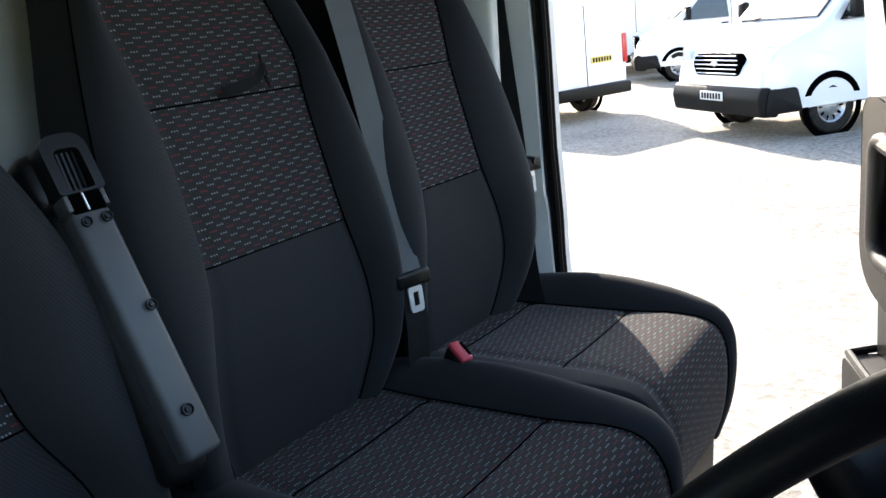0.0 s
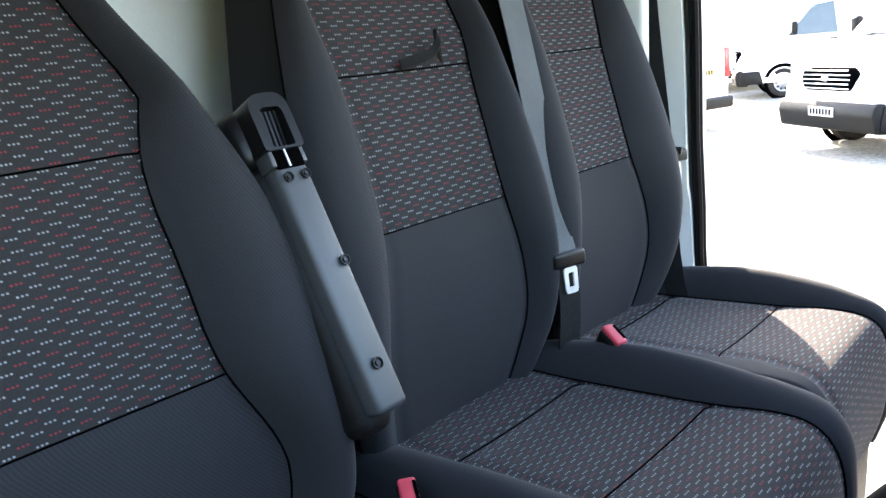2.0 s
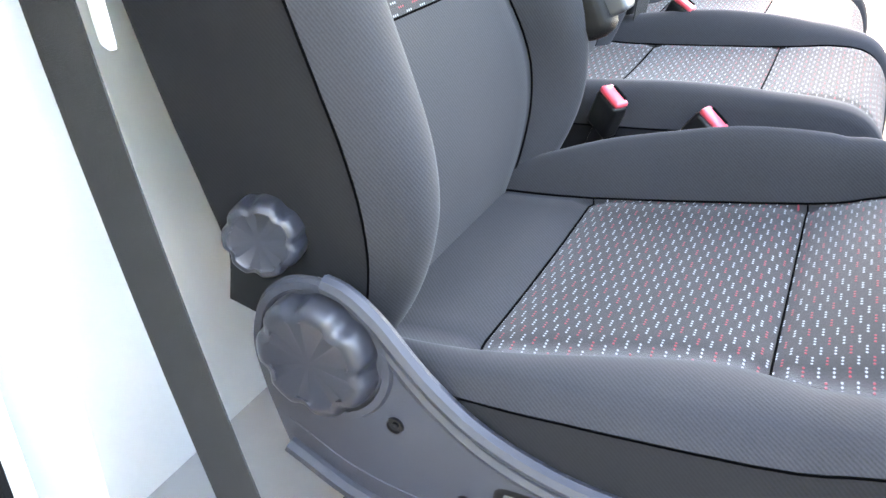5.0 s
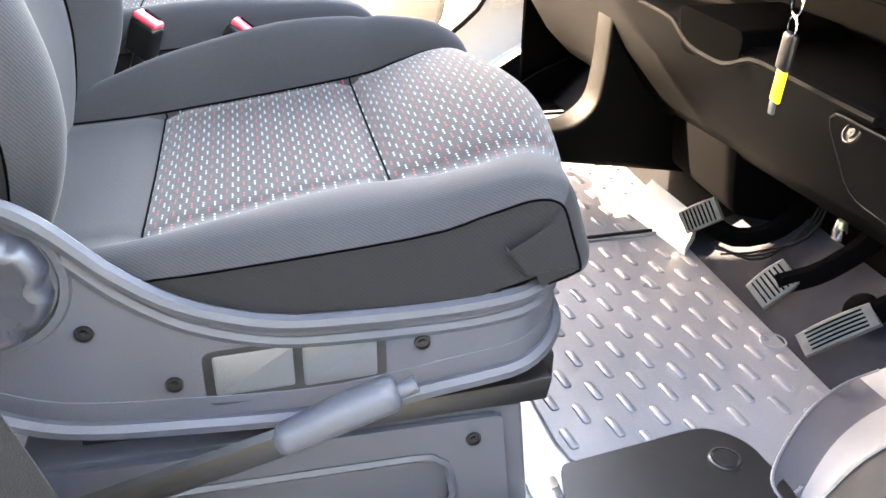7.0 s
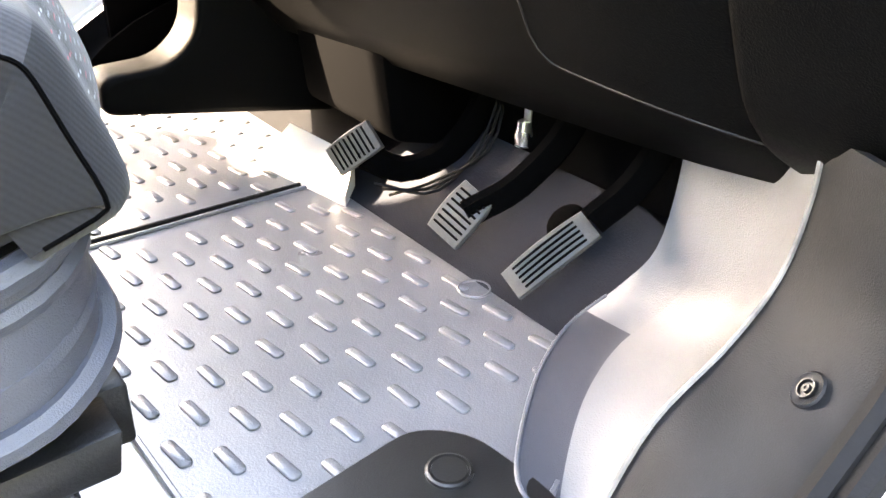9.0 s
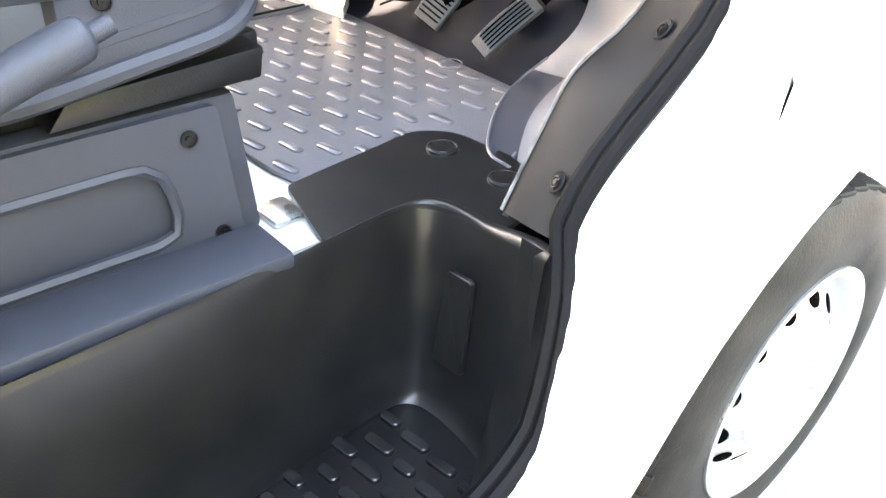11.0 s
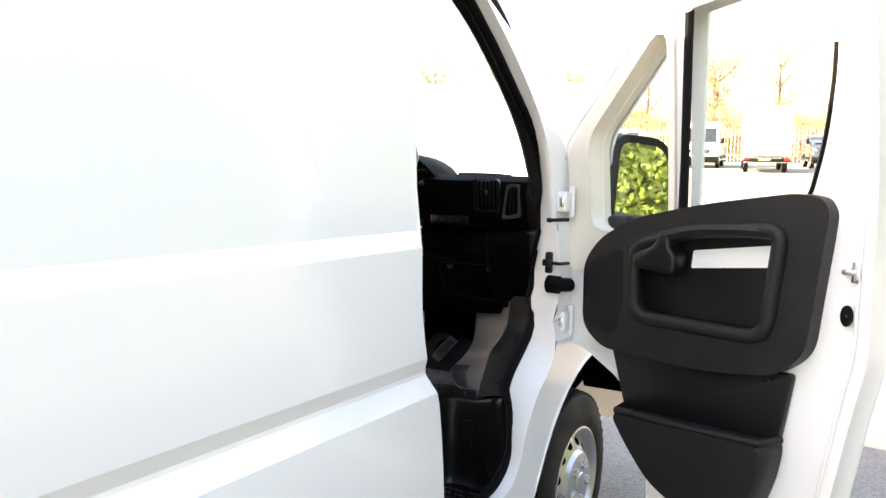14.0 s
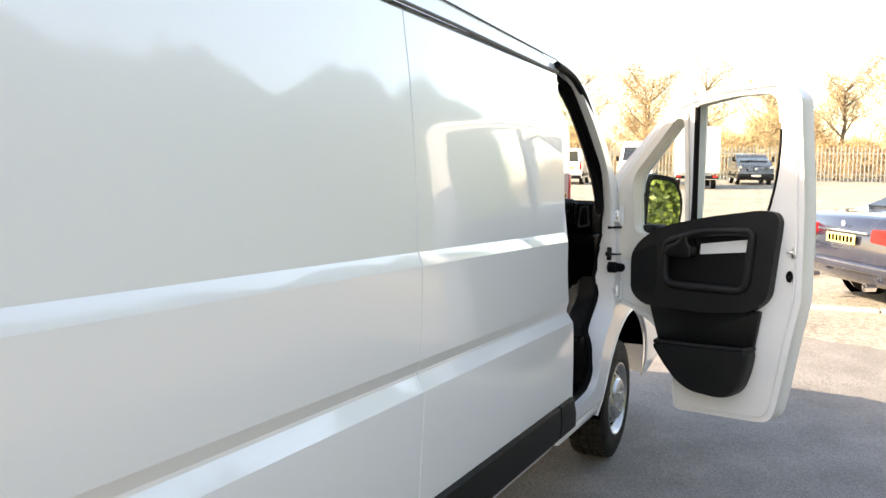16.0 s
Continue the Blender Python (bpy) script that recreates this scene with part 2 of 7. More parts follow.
def mesh_grille(name):
    """Black plastic with a fine square mesh of pits."""
    m = mat(name, (0.0075, 0.0075, 0.0077), 0.5, vary=0.2, scale=9, spec=0.2)
    nt = m.node_tree
    b = nt.nodes["Principled BSDF"]
    tc = nt.nodes.new("ShaderNodeTexCoord")
    sep = nt.nodes.new("ShaderNodeSeparateXYZ")
    nt.links.new(tc.outputs["Object"], sep.inputs[0])
    a, c = (math_node(nt, 'SINE', math_node(nt, 'MULTIPLY', sep.outputs[k], 2 * math.pi / 0.0065)) for k in (0, 2))
    bump = nt.nodes.new("ShaderNodeBump")
    bump.inputs["Strength"].default_value, bump.inputs["Distance"].default_value = 1.0, 0.003
    nt.links.new(math_node(nt, 'MULTIPLY', a, c), bump.inputs["Height"])
    nt.links.new(bump.outputs[0], b.inputs["Normal"])
    return m


GRILLE = mesh_grille("speaker_mesh")
GLASS = glass_mat("clear_glass")
DGLASS = mat("dark_vehicle_glass", (0.02, 0.025, 0.028), 0.06, vary=0.1, spec=0.7)
MIRROR = mat("mirror_silver", (0.92, 0.93, 0.93), 0.015, 1.0, vary=0.0, rough_vary=0.0)

# ---- builders ----
RAKE = 2.4
VAN = pose(0, 0, 0, 0, RAKE, 0)


def thing(name, label, category, m=None, group="", kind=""):
    ob = new(name)
    ob.empty_display_size = 0.1
    ob.matrix_world = VAN if m is None else m
    return tagged(ob, label, category, group, kind)


def part(name, bm, material, parent, label="", smooth=35):
    """Links a bmesh as one mesh object under a thing or a part."""
    bmesh.ops.recalc_face_normals(bm, faces=bm.faces)
    me = bpy.data.meshes.new(name)
    bm.to_mesh(me)
    bm.free()
    me.materials.append(material)
    if smooth:
        me.polygons.foreach_set("use_smooth", [True] * len(me.polygons))
        me.set_sharp_from_angle(angle=radians(smooth))
    ob = new(name, me)
    if parent is not None:
        ob.parent = parent
    return tagged(ob, label)


def bev(bm, r, seg=2, sharp=30):
    es = [e for e in bm.edges if len(e.link_faces) == 2 and e.calc_face_angle(0) > radians(sharp)]
    if r > 0 and es:
        bmesh.ops.bevel(bm, geom=es, offset=r, segments=seg, profile=0.5, affect='EDGES', clamp_overlap=True)
    return bm


def box(c, s, r=0.0, seg=2, m=None):
    bm = bmesh.new()
    bmesh.ops.create_cube(bm, size=1)
    for v in bm.verts:
        v.co = Vector((v.co.x * s[0], v.co.y * s[1], v.co.z * s[2]))
    bev(bm, r, seg)
    t = Matrix.Translation(c) @ (m if m is not None else Matrix())
    bm.transform(t)
    return bm


def prism(poly, axis, a, b, r=0.0, seg=2):
    """A polygon extruded along an axis: for 'y' the polygon is (x, z), for 'x' (y, z), for 'z' (x, y)."""
    def at(p, h):
        return {'x': (h, p[0], p[1]), 'y': (p[0], h, p[1]), 'z': (p[0], p[1], h)}[axis]
    bm = bmesh.new()
    lo = [bm.verts.new(at(p, a)) for p in poly]
    hi = [bm.verts.new(at(p, b)) for p in poly]
    bm.faces.new(lo)
    bm.faces.new(hi[::-1])
    n = len(poly)
    for i in range(n):
        bm.faces.new((lo[i], hi[i], hi[(i + 1) % n], lo[(i + 1) % n]))
    bmesh.ops.recalc_face_normals(bm, faces=bm.faces)
    return bev(bm, r, seg)


def loft(rings, closed=True, caps=True, loop=False):
    """Skin over rings of points."""
    bm = bmesh.new()
    rows = [[bm.verts.new(p) for p in ring] for ring in rings]
    n = len(rows[0])
    pairs = list(zip(rows, rows[1:])) + ([(rows[-1], rows[0])] if loop else [])
    for a, b in pairs:
        for i in range(n if closed else n - 1):
            j = (i + 1) % n
            bm.faces.new((a[i], a[j], b[j], b[i]))
    if caps and closed and not loop:
        bm.faces.new(rows[0][::-1])
        bm.faces.new(rows[-1])
    bmesh.ops.recalc_face_normals(bm, faces=bm.faces)
    return bm


def tube(points, r, n=10, loop=False, flat=None):
    """A bar along points; flat=(a, b) gives an oval section."""
    pts = [Vector(p) for p in points]
    rings = []
    side = None
    for i, p in enumerate(pts):
        if loop:
            t = pts[(i + 1) % len(pts)] - pts[i - 1]
        else:
            t = pts[min(i + 1, len(pts) - 1)] - pts[max(i - 1, 0)]
        t.normalize()
        if side is None:
            side = t.cross(Vector((0, 0, 1)))
            if side.length < 0.05:
                side = t.cross(Vector((0, 1, 0)))
        side = (side - t * side.dot(t)).normalized()
        up = side.cross(t)
        rr = r[i] if isinstance(r, (list, tuple)) else r
        ra, rb = (rr, rr) if flat is None else flat
        rings.append([p + side * math.cos(k) * ra + up * math.sin(k) * rb for k in [2 * math.pi * q / n for q in range(n)]])
    return loft(rings, True, True, loop)


def ribbon(points, width_dir, w, th):
    """A strap of even thickness along points, wide along width_dir."""
    pts, wd, rings = [Vector(p) for p in points], Vector(width_dir).normalized(), []
    for i, p in enumerate(pts):
        t = (pts[min(i + 1, len(pts) - 1)] - pts[max(i - 1, 0)]).normalized()
        nrm = wd.cross(t).normalized()
        rings.append([p + wd * w / 2 + nrm * th / 2, p - wd * w / 2 + nrm * th / 2, p - wd * w / 2 - nrm * th / 2, p + wd * w / 2 - nrm * th / 2])
    return loft(rings)


def lathe(profile, n=32, m=None, caps=False):
    """(radius, height) turned round z, then placed by m."""
    bm = loft([[(r * math.cos(2 * math.pi * k / n), r * math.sin(2 * math.pi * k / n), h) for k in range(n)] for r, h in profile], True, caps)
    if m is not None:
        bm.transform(m)
    return bm


def join(*bms):
    out = bms[0]
    for b in bms[1:]:
        me = bpy.data.meshes.new("t")
        b.to_mesh(me)
        b.free()
        out.from_mesh(me)
        bpy.data.meshes.remove(me)
    return out


def solid(bm, th):
    """Gives an open sheet a thickness, inwards along its normals."""
    bmesh.ops.recalc_face_normals(bm, faces=bm.faces)
    bmesh.ops.solidify(bm, geom=bm.faces[:], thickness=th)
    return bm


def smooth_line(pts, n):
    """n points along a Catmull-Rom curve through pts."""
    P = [Vector(p) for p in pts]
    P = [2 * P[0] - P[1], *P, 2 * P[-1] - P[-2]]
    out = []
    for k in range(n):
        u = k / (n - 1) * (len(P) - 3)
        i = min(int(u), len(P) - 4)
        f = u - i
        a, b, c, d = P[i:i + 4]
        out.append(0.5 * (2 * b + (c - a) * f + (2 * a - 5 * b + 4 * c - d) * f * f + (3 * b - a - 3 * c + d) * f ** 3))
    return out


def round_poly(pts, r, n=4):
    """Rounds the corners of a polygon; r is one radius or one a corner."""
    out = []
    for i, p in enumerate(pts):
        p, a, b = Vector(p), Vector(pts[i - 1]), Vector(pts[(i + 1) % len(pts)])
        rr = r[i] if isinstance(r, (list, tuple)) else r
        da, db = (a - p), (b - p)
        k = min(rr, da.length * 0.45, db.length * 0.45)
        s, e = p + da.normalized() * k, p + db.normalized() * k
        for q in range(n + 1):
            f = q / n
            out.append(tuple((1 - f) ** 2 * s + 2 * f * (1 - f) * p + f * f * e))
    return out


def frame_sheet(outer, inner, axis_map, th):
    """A flat frame between two polygons with equal counts, with thickness."""
    n = len(outer)
    bm = bmesh.new()
    ring = []
    for h in (0, th):
        ring.append(([bm.verts.new(axis_map(p, h)) for p in outer], [bm.verts.new(axis_map(p, h)) for p in inner]))
    for i in range(n):
        j = (i + 1) % n
        (o0, i0), (o1, i1) = ring
        bm.faces.new((o0[i], o0[j], i0[j], i0[i]))
        bm.faces.new((o1[i], i1[i], i1[j], o1[j]))
        bm.faces.new((o0[i], o1[i], o1[j], o0[j]))
        bm.faces.new((i0[i], i0[j], i1[j], i1[i]))
    bmesh.ops.recalc_face_normals(bm, faces=bm.faces)
    return bm


def resample(pts, n, closed=True):
    P = [Vector(p) for p in pts]
    if closed:
        P.append(P[0])
    d = [0.0]
    for a, b in zip(P, P[1:]):
        d.append(d[-1] + (b - a).length)
    out, m = [], (n if closed else n - 1)
    for k in range(n):
        s = d[-1] * k / m
        i = max(j for j in range(len(P) - 1) if d[j] <= s + 1e-9)
        f = (s - d[i]) / max(1e-9, d[i + 1] - d[i])
        out.append(P[i].lerp(P[i + 1], f))
    return out


def screw(parent, p, axis, r=0.009, name="screw"):
    """A dark recessed screw head, facing along axis."""
    q = Vector(axis).normalized().to_track_quat('Z', 'Y').to_matrix().to_4x4()
    bm = join(lathe([(r, 0), (r, 0.003), (r * 0.86, 0.003), (r * 0.82, 0.0005), (r * 0.45, 0.0005), (r * 0.42, 0.003), (0.0012, 0.003)], 16))
    bm.transform(Matrix.Translation(p) @ q)
    return part(name, bm, BLACK_S, parent, "small dark recessed screw")


def sheet(outer, holes, place, th=0.0, cuts=()):
    """A flat outline with holes, cut at some heights, laid on a curved surface by place(u, v) and thickened."""
    bm = bmesh.new()
    edges = []
    for loop in (outer, *holes):
        vs = [bm.verts.new((p[0], p[1], 0)) for p in loop]
        edges += [bm.edges.new((a, b)) for a, b in zip(vs, vs[1:] + vs[:1])]
    bmesh.ops.triangle_fill(bm, use_beauty=True, use_dissolve=False, edges=edges, normal=(0, 0, 1))
    for axis, value in cuts:
        no = (1, 0, 0) if axis == 'u' else (0, 1, 0)
        co = (value, 0, 0) if axis == 'u' else (0, value, 0)
        bmesh.ops.bisect_plane(bm, geom=bm.verts[:] + bm.edges[:] + bm.faces[:], plane_co=co, plane_no=no)
    for v in bm.verts:
        v.co = place(v.co.x, v.co.y)
    if th:
        solid(bm, th)
    return bm


# ---- the white van ----
SIDE = [(0.40, 0.985), (0.46, 1.012), (0.61, 1.022), (0.93, 1.034), (0.955, 1.033), (1.000, 1.008), (1.010, 1.007), (1.045, 1.021), (1.07, 1.022), (1.315, 1.018),
        (1.335, 1.012), (1.355, 1.004), (1.60, 0.990), (1.85, 0.965), (2.035, 0.938), (2.05, 0.920), (2.20, 0.900)]


def side_y(z):
    for (z0, y0), (z1, y1) in zip(SIDE, SIDE[1:]):
        if z <= z1:
            f = min(1, max(0, (z - z0) / (z1 - z0)))
            return y0 + (y1 - y0) * f
    return SIDE[-1][1]


CUTS = [('v', z) for z, _ in SIDE[1:-1]]
OPENING = [(-1.244, 2.068), (-1.07, 2.066), (-0.91, 2.022), (-0.76, 1.905), (-0.58, 1.735), (-0.485, 1.60), (-0.435, 1.42), (-0.412, 1.12),
           (-0.455, 0.905), (-0.565, 0.805), (-0.635, 0.70), (-0.665, 0.61), (-0.715, 0.555), (-0.81, 0.535), (-1.065, 0.525), (-1.103, 0.55),
           (-1.142, 0.76), (-1.168, 0.88), (-1.192, 0.965), (-1.218, 1.035), (-1.240, 1.12), (-1.252, 1.30)]
OPEN_LINE = [tuple(p) for p in smooth_line([(*p, 0) for p in OPENING + OPENING[:1]], 90)][:-1]
INNER = OPENING[:5] + [(-0.445, 1.605), (-0.378, 1.42), (-0.346, 1.15), (-0.374, 0.985), (-0.525, 0.848), (-0.588, 0.735), (-0.640, 0.615)] + OPENING[12:]
INNER_LINE = [tuple(p) for p in smooth_line([(*p, 0) for p in INNER + INNER[:1]], 90)][:-1]
ARCH_R, HUB = 0.535, (0.0, 0.342)
arch = [(HUB[0] + ARCH_R * math.cos(a), HUB[1] + ARCH_R * 0.98 * math.sin(a)) for a in [math.pi * k / 20 + 0.05 * (10 - k) / 10 for k in range(21)]]
CAB_OUT = [(-1.30, 2.13), (-1.05, 2.14), (-0.86, 2.10), (-0.70, 1.975), (-0.50, 1.78), (-0.36, 1.61), (-0.20, 1.44), (0.15, 1.24), (0.55, 1.10), (0.84, 0.97), (0.93, 0.75),
           (0.93, 0.42), (0.60, 0.36)] + arch + [(-0.60, 0.385), (-1.30, 0.43)]

SEALS = {}
van = thing("cargo_van", "white panel van with both cab doors open, parked on asphalt", "van")
for sgn, nm in ((-1, "driver side"), (1, "passenger side")):
    bm = sheet(CAB_OUT, [[p[:2] for p in OPEN_LINE]], lambda u, v: Vector((u, sgn * side_y(v), v)), 0.0, CUTS)
    part("cab_side", bm, PAINT, van, "glossy white cab side with large door opening", 9)
    rings = []
    for x in (-5.05, -4.2, -3.4, -2.6345, -2.632, -2.628, -2.6255, -2.0, -1.30):
        dent = 0.003 if abs(x + 2.63) < 0.003 else 0
        rings.append([(x, sgn * (y - dent), z) for z, y in SIDE[:-1]])
    rings.append([(-1.285, sgn * (y - 0.006), z) for z, y in SIDE[:-1]])
    part("side_panel", loft(rings, False), PAINT, van, "long white load-bay side with two pressed creases", 9)
    # inner return of the opening
    inner, seal, flange = [], [], []
    for p, pi in zip(OPEN_LINE, INNER_LINE):
        # the flange runs deeper in front, where it meets the sill trim
        deep = max(0, min(1, (p[0] + 0.72) / 0.12)) * max(0, min(1, (p[1] - 0.62) / 0.15)) * max(0, min(1, (1.45 - p[1]) / 0.3))
        dep, ins = 0.060 + 0.066 * deep, 0.008 - 0.006 * deep
        y = side_y(p[1])
        q = (p[0] + (p[0] + 0.85) * 0.03, p[1] + (p[1] - 1.25) * 0.03)
        flange.append([(q[0], sgn * (side_y(q[1]) - 0.008), q[1]), (p[0], sgn * (y - 0.008), p[1])])
        inner.append([(p[0], sgn * y, p[1]), (p[0], sgn * (y - 0.012), p[1]), (pi[0], sgn * (y - dep - 0.004), pi[1])])
        seal.append((pi[0] + (-0.85 - pi[0]) * ins, sgn * (y - dep), pi[1] + (1.25 - pi[1]) * ins))
    SEALS[sgn] = seal
    part("opening_flange", loft(flange, False, loop=True), PAINT_IN, van, "white folded edge behind the opening")
    part("opening_return", loft(inner, False, loop=True), PAINT_IN, van, "white painted opening edge")
    part("door_seal", tube(seal, 0.010, 8, True), RUBBER, van, "black rubber door seal")
    seal2 = smooth_line([(-1.22, sgn * 0.885, 2.095), (-1.0, sgn * 0.885, 2.09), (-0.86, sgn * 0.89, 2.045), (-0.70, sgn * 0.90, 1.925), (-0.52, sgn * 0.925, 1.745), (-0.385, sgn * 0.952, 1.57)], 24)
    lip = [(a + (-0.85 - a) * 0.001, b + sgn * 0.015, c) for a, b, c in seal]
    part("seal_lip", tube(lip, 0.0095, 8, True), RUBBER, van, "second black ridge of the door seal")
    part("frame_seal", tube(smooth_line([(-1.232, sgn * 0.936, 2.078), (-1.10, sgn * 0.936, 2.068), (-0.96, sgn * 0.936, 2.045), (-0.84, sgn * 0.938, 1.997), (-0.72, sgn * 0.94, 1.925), (-0.56, sgn * 0.948, 1.79), (-0.44, sgn * 0.96, 1.665), (-0.36, sgn * 0.972, 1.58), (-0.325, sgn * 0.978, 1.54)], 40), 0.0165, 10), RUBBER, van, "broad black rubber seal over the door frame")
    part("pillar_seal", tube(seal2, 0.011, 8), RUBBER, van, "black rubber pillar seal")
    # wheel arch lip, liner and sill
    part("arch_lip", tube([(x, sgn * (side_y(z) - 0.004), z) for x, z in arch], 0.009, 8), PAINT, van)
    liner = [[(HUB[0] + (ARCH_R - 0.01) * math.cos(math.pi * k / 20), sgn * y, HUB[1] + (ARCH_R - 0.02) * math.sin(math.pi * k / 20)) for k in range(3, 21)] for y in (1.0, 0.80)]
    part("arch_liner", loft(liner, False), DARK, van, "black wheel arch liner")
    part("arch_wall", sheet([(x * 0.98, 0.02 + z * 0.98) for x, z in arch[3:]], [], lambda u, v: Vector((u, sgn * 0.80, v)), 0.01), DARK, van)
    part("sill_panel", box((-0.93, sgn * 0.93, 0.43), (0.66, 0.16, 0.06), 0.02), PAINT, van)
    # black rubbing strips with a gap between them
    for x0, x1 in ((-1.322, -1.118), (-2.62, -1.338), (-3.9, -2.635)):
        poly = [(1.019, 0.452), (1.036, 0.462), (1.042, 0.53), (1.038, 0.596), (1.022, 0.608), (1.005, 0.53)]
        slope = 0.05 if x1 > -1.2 else 0.0
        rings = [[(x + (slope * (0.53 - z) / 0.16 if x == x1 else 0), sgn * y, z + (0.0 if x < -1.2 else 0)) for y, z in poly] for x in (x0, x1)]
        part("rubbing_strip", loft(rings), BLACK, van, "black plastic rubbing strip")
    part("roof_joint", tube([(-5.0, sgn * 0.934, 2.066), (-2.3, sgn * 0.934, 2.058), (-1.232, sgn * 0.934, 2.044)], 0.0085, 8), SEALANT, van, "dark grey joint between side and roof")
    part("roof_crease", tube([(-5.0, sgn * 0.924, 2.150), (-2.3, sgn * 0.927, 2.123), (-1.21, sgn * 0.930, 2.100)], 0.0028, 6), SEALANT, van, "thin grey seam in the roof edge")
    part("lower_sill", prism([(sgn * 0.985, 0.40), (sgn * 1.005, 0.45), (sgn * 0.90, 0.47), (sgn * 0.90, 0.38)], 'x', -5.0, -1.1, 0.006), PAINT, van)

# roof, tail, bonnet, screen
roof = [(-0.94, 2.05), (-0.905, 2.20), (-0.86, 2.36), (-0.76, 2.44), (-0.50, 2.48), (0.0, 2.50), (0.50, 2.48), (0.76, 2.44), (0.86, 2.36), (0.905, 2.20), (0.94, 2.05)]
part("roof", loft([[(x, y, z) for y, z in roof] for x in (-5.05, -3, -1.45)] + [[(-1.1, y * 0.985, z - max(0, (z - 2.1)) * 0.25) for y, z in roof], [(-0.80, y * 0.95, 1.98 + max(0, z - 2.05) * 0.45) for y, z in roof]], False), PAINT, van, "white high roof")
part("tail_panel", prism([(-0.97, 0.40)] + [(-side_y(z) + 0.004, z) for z in (0.6, 0.9, 1.2, 1.5, 1.8, 2.0)] + [(y * 0.998, z - 0.003) for y, z in roof] + [(side_y(z) - 0.004, z) for z in (2.0, 1.8, 1.5, 1.2, 0.9, 0.6)] + [(0.97, 0.40)], 'x', -5.06, -5.04), PAINT, van)
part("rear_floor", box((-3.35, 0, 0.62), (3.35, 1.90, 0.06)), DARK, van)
screen_lo, screen_hi = (-0.10, 1.38), (-0.78, 2.05)
part("windscreen", loft([[(x + bulge * (1 - (y / 0.85) ** 2), y, z) for y in [-0.85 + 1.7 * k / 10 for k in range(11)]] for x, z, bulge in
                         ((*screen_lo, 0.26), (-0.42, 1.73, 0.24), (*screen_hi, 0.14))], False), GLASS, van, "clear windscreen glass").visible_shadow = False
part("bonnet", loft([[(x, y, z - 0.05 * (y / 0.9) ** 2) for y in [-0.9 + 1.8 * k / 8 for k in range(9)]] for x, z in ((0.02, 1.36), (0.35, 1.24), (0.70, 1.10), (0.90, 0.95), (0.95, 0.62), (0.93, 0.35))], False), PAINT, van, "short white bonnet")
part("cowl", box((-0.05, 0, 1.30), (0.24, 1.62, 0.05), 0.01), BLACK, van, "black plastic scuttle")
for sgn in (-1, 1):
    part("a_pillar_trim", tube(smooth_line([(-0.37, sgn * 0.925, 1.42), (-0.44, sgn * 0.905, 1.60), (-0.545, sgn * 0.885, 1.75), (-0.73, sgn * 0.865, 1.92), (-0.90, sgn * 0.85, 2.03)], 14), 0.03, 8, flat=(0.024, 0.030)), BLACK, van, "black inner pillar trim")
    # hinge, lever, check strap and wiring between the post and the open door
    hx = lambda x, y, z: (x, sgn * y, z)
    for x, z in ((-0.383, 1.405), (-0.352, 1.009)):
        hg = part("hinge", join(box(hx(x, 1.016, z), (0.046, 0.034, 0.066), 0.008, 3), lathe([(0.010, -0.05), (0.010, 0.05)], 12, Matrix.Translation(hx(x + 0.035, 1.03, z)), True)), PAINT_IN, van, "white painted door hinge")
        part("hinge_bolt", box(hx(x - 0.020, 1.018, z), (0.012, 0.017, 0.036), 0.004, 2), STEEL, hg, "dark steel hinge bolt")
    part("contact_lever", join(tube([hx(-0.423, 0.984, 1.345), hx(-0.423, 1.012, 1.347), hx(-0.395, 1.04, 1.348)], 0.0065, 8), box(hx(-0.423, 0.984, 1.345), (0.016, 0.018, 0.016), 0.006, 2)), BLACK_S, van, "small black contact lever")
    part("check_strap", join(box(hx(-0.419, 0.987, 1.207), (0.014, 0.026, 0.070), 0.009, 3), box(hx(-0.425, 0.984, 1.207), (0.020, 0.030, 0.022), 0.004, 2), tube([hx(-0.425, 0.987, 1.207), hx(-0.424, 1.030, 1.206), hx(-0.375, 1.037, 1.205)], 0.0055, 8)), BLACK_S, van, "black door check strap")
    gt = part("wiring_gaiter", tube([hx(-0.416, 0.985, 1.137), hx(-0.420, 1.01, 1.137), hx(-0.40, 1.036, 1.136), hx(-0.375, 1.043, 1.134)], 0.023, 14), RUBBER, van, "black ribbed wiring gaiter")
    for k in range(5):
        part("gaiter_rib", tube([hx(-0.418, 0.986 + 0.009 * k, 1.137), hx(-0.418, 0.991 + 0.009 * k, 1.137)], 0.029, 14), RUBBER, gt)
    part("headliner_edge", tube(smooth_line([(-0.90, sgn * 0.80, 2.03), (-1.1, sgn * 0.81, 2.07), (-1.60, sgn * 0.82, 2.08)], 8), 0.03, 8), HEADLINE, van)
part("headliner", sheet(round_poly([(-1.68, -0.84), (-0.78, -0.80), (-0.78, 0.80), (-1.68, 0.84)], 0.1), [], lambda u, v: Vector((u, v, 2.10 - 0.10 * max(0, (u + 1.1)) ** 1.0)), 0.02), HEADLINE, van, "pale grey fabric headliner")
part("sun_visor", box((-0.80, -0.42, 1.985), (0.16, 0.42, 0.022), 0.01, 3, pose(0, 0, 0, 0, 24, 0)), HEADLINE, van, "folded grey sun visor")
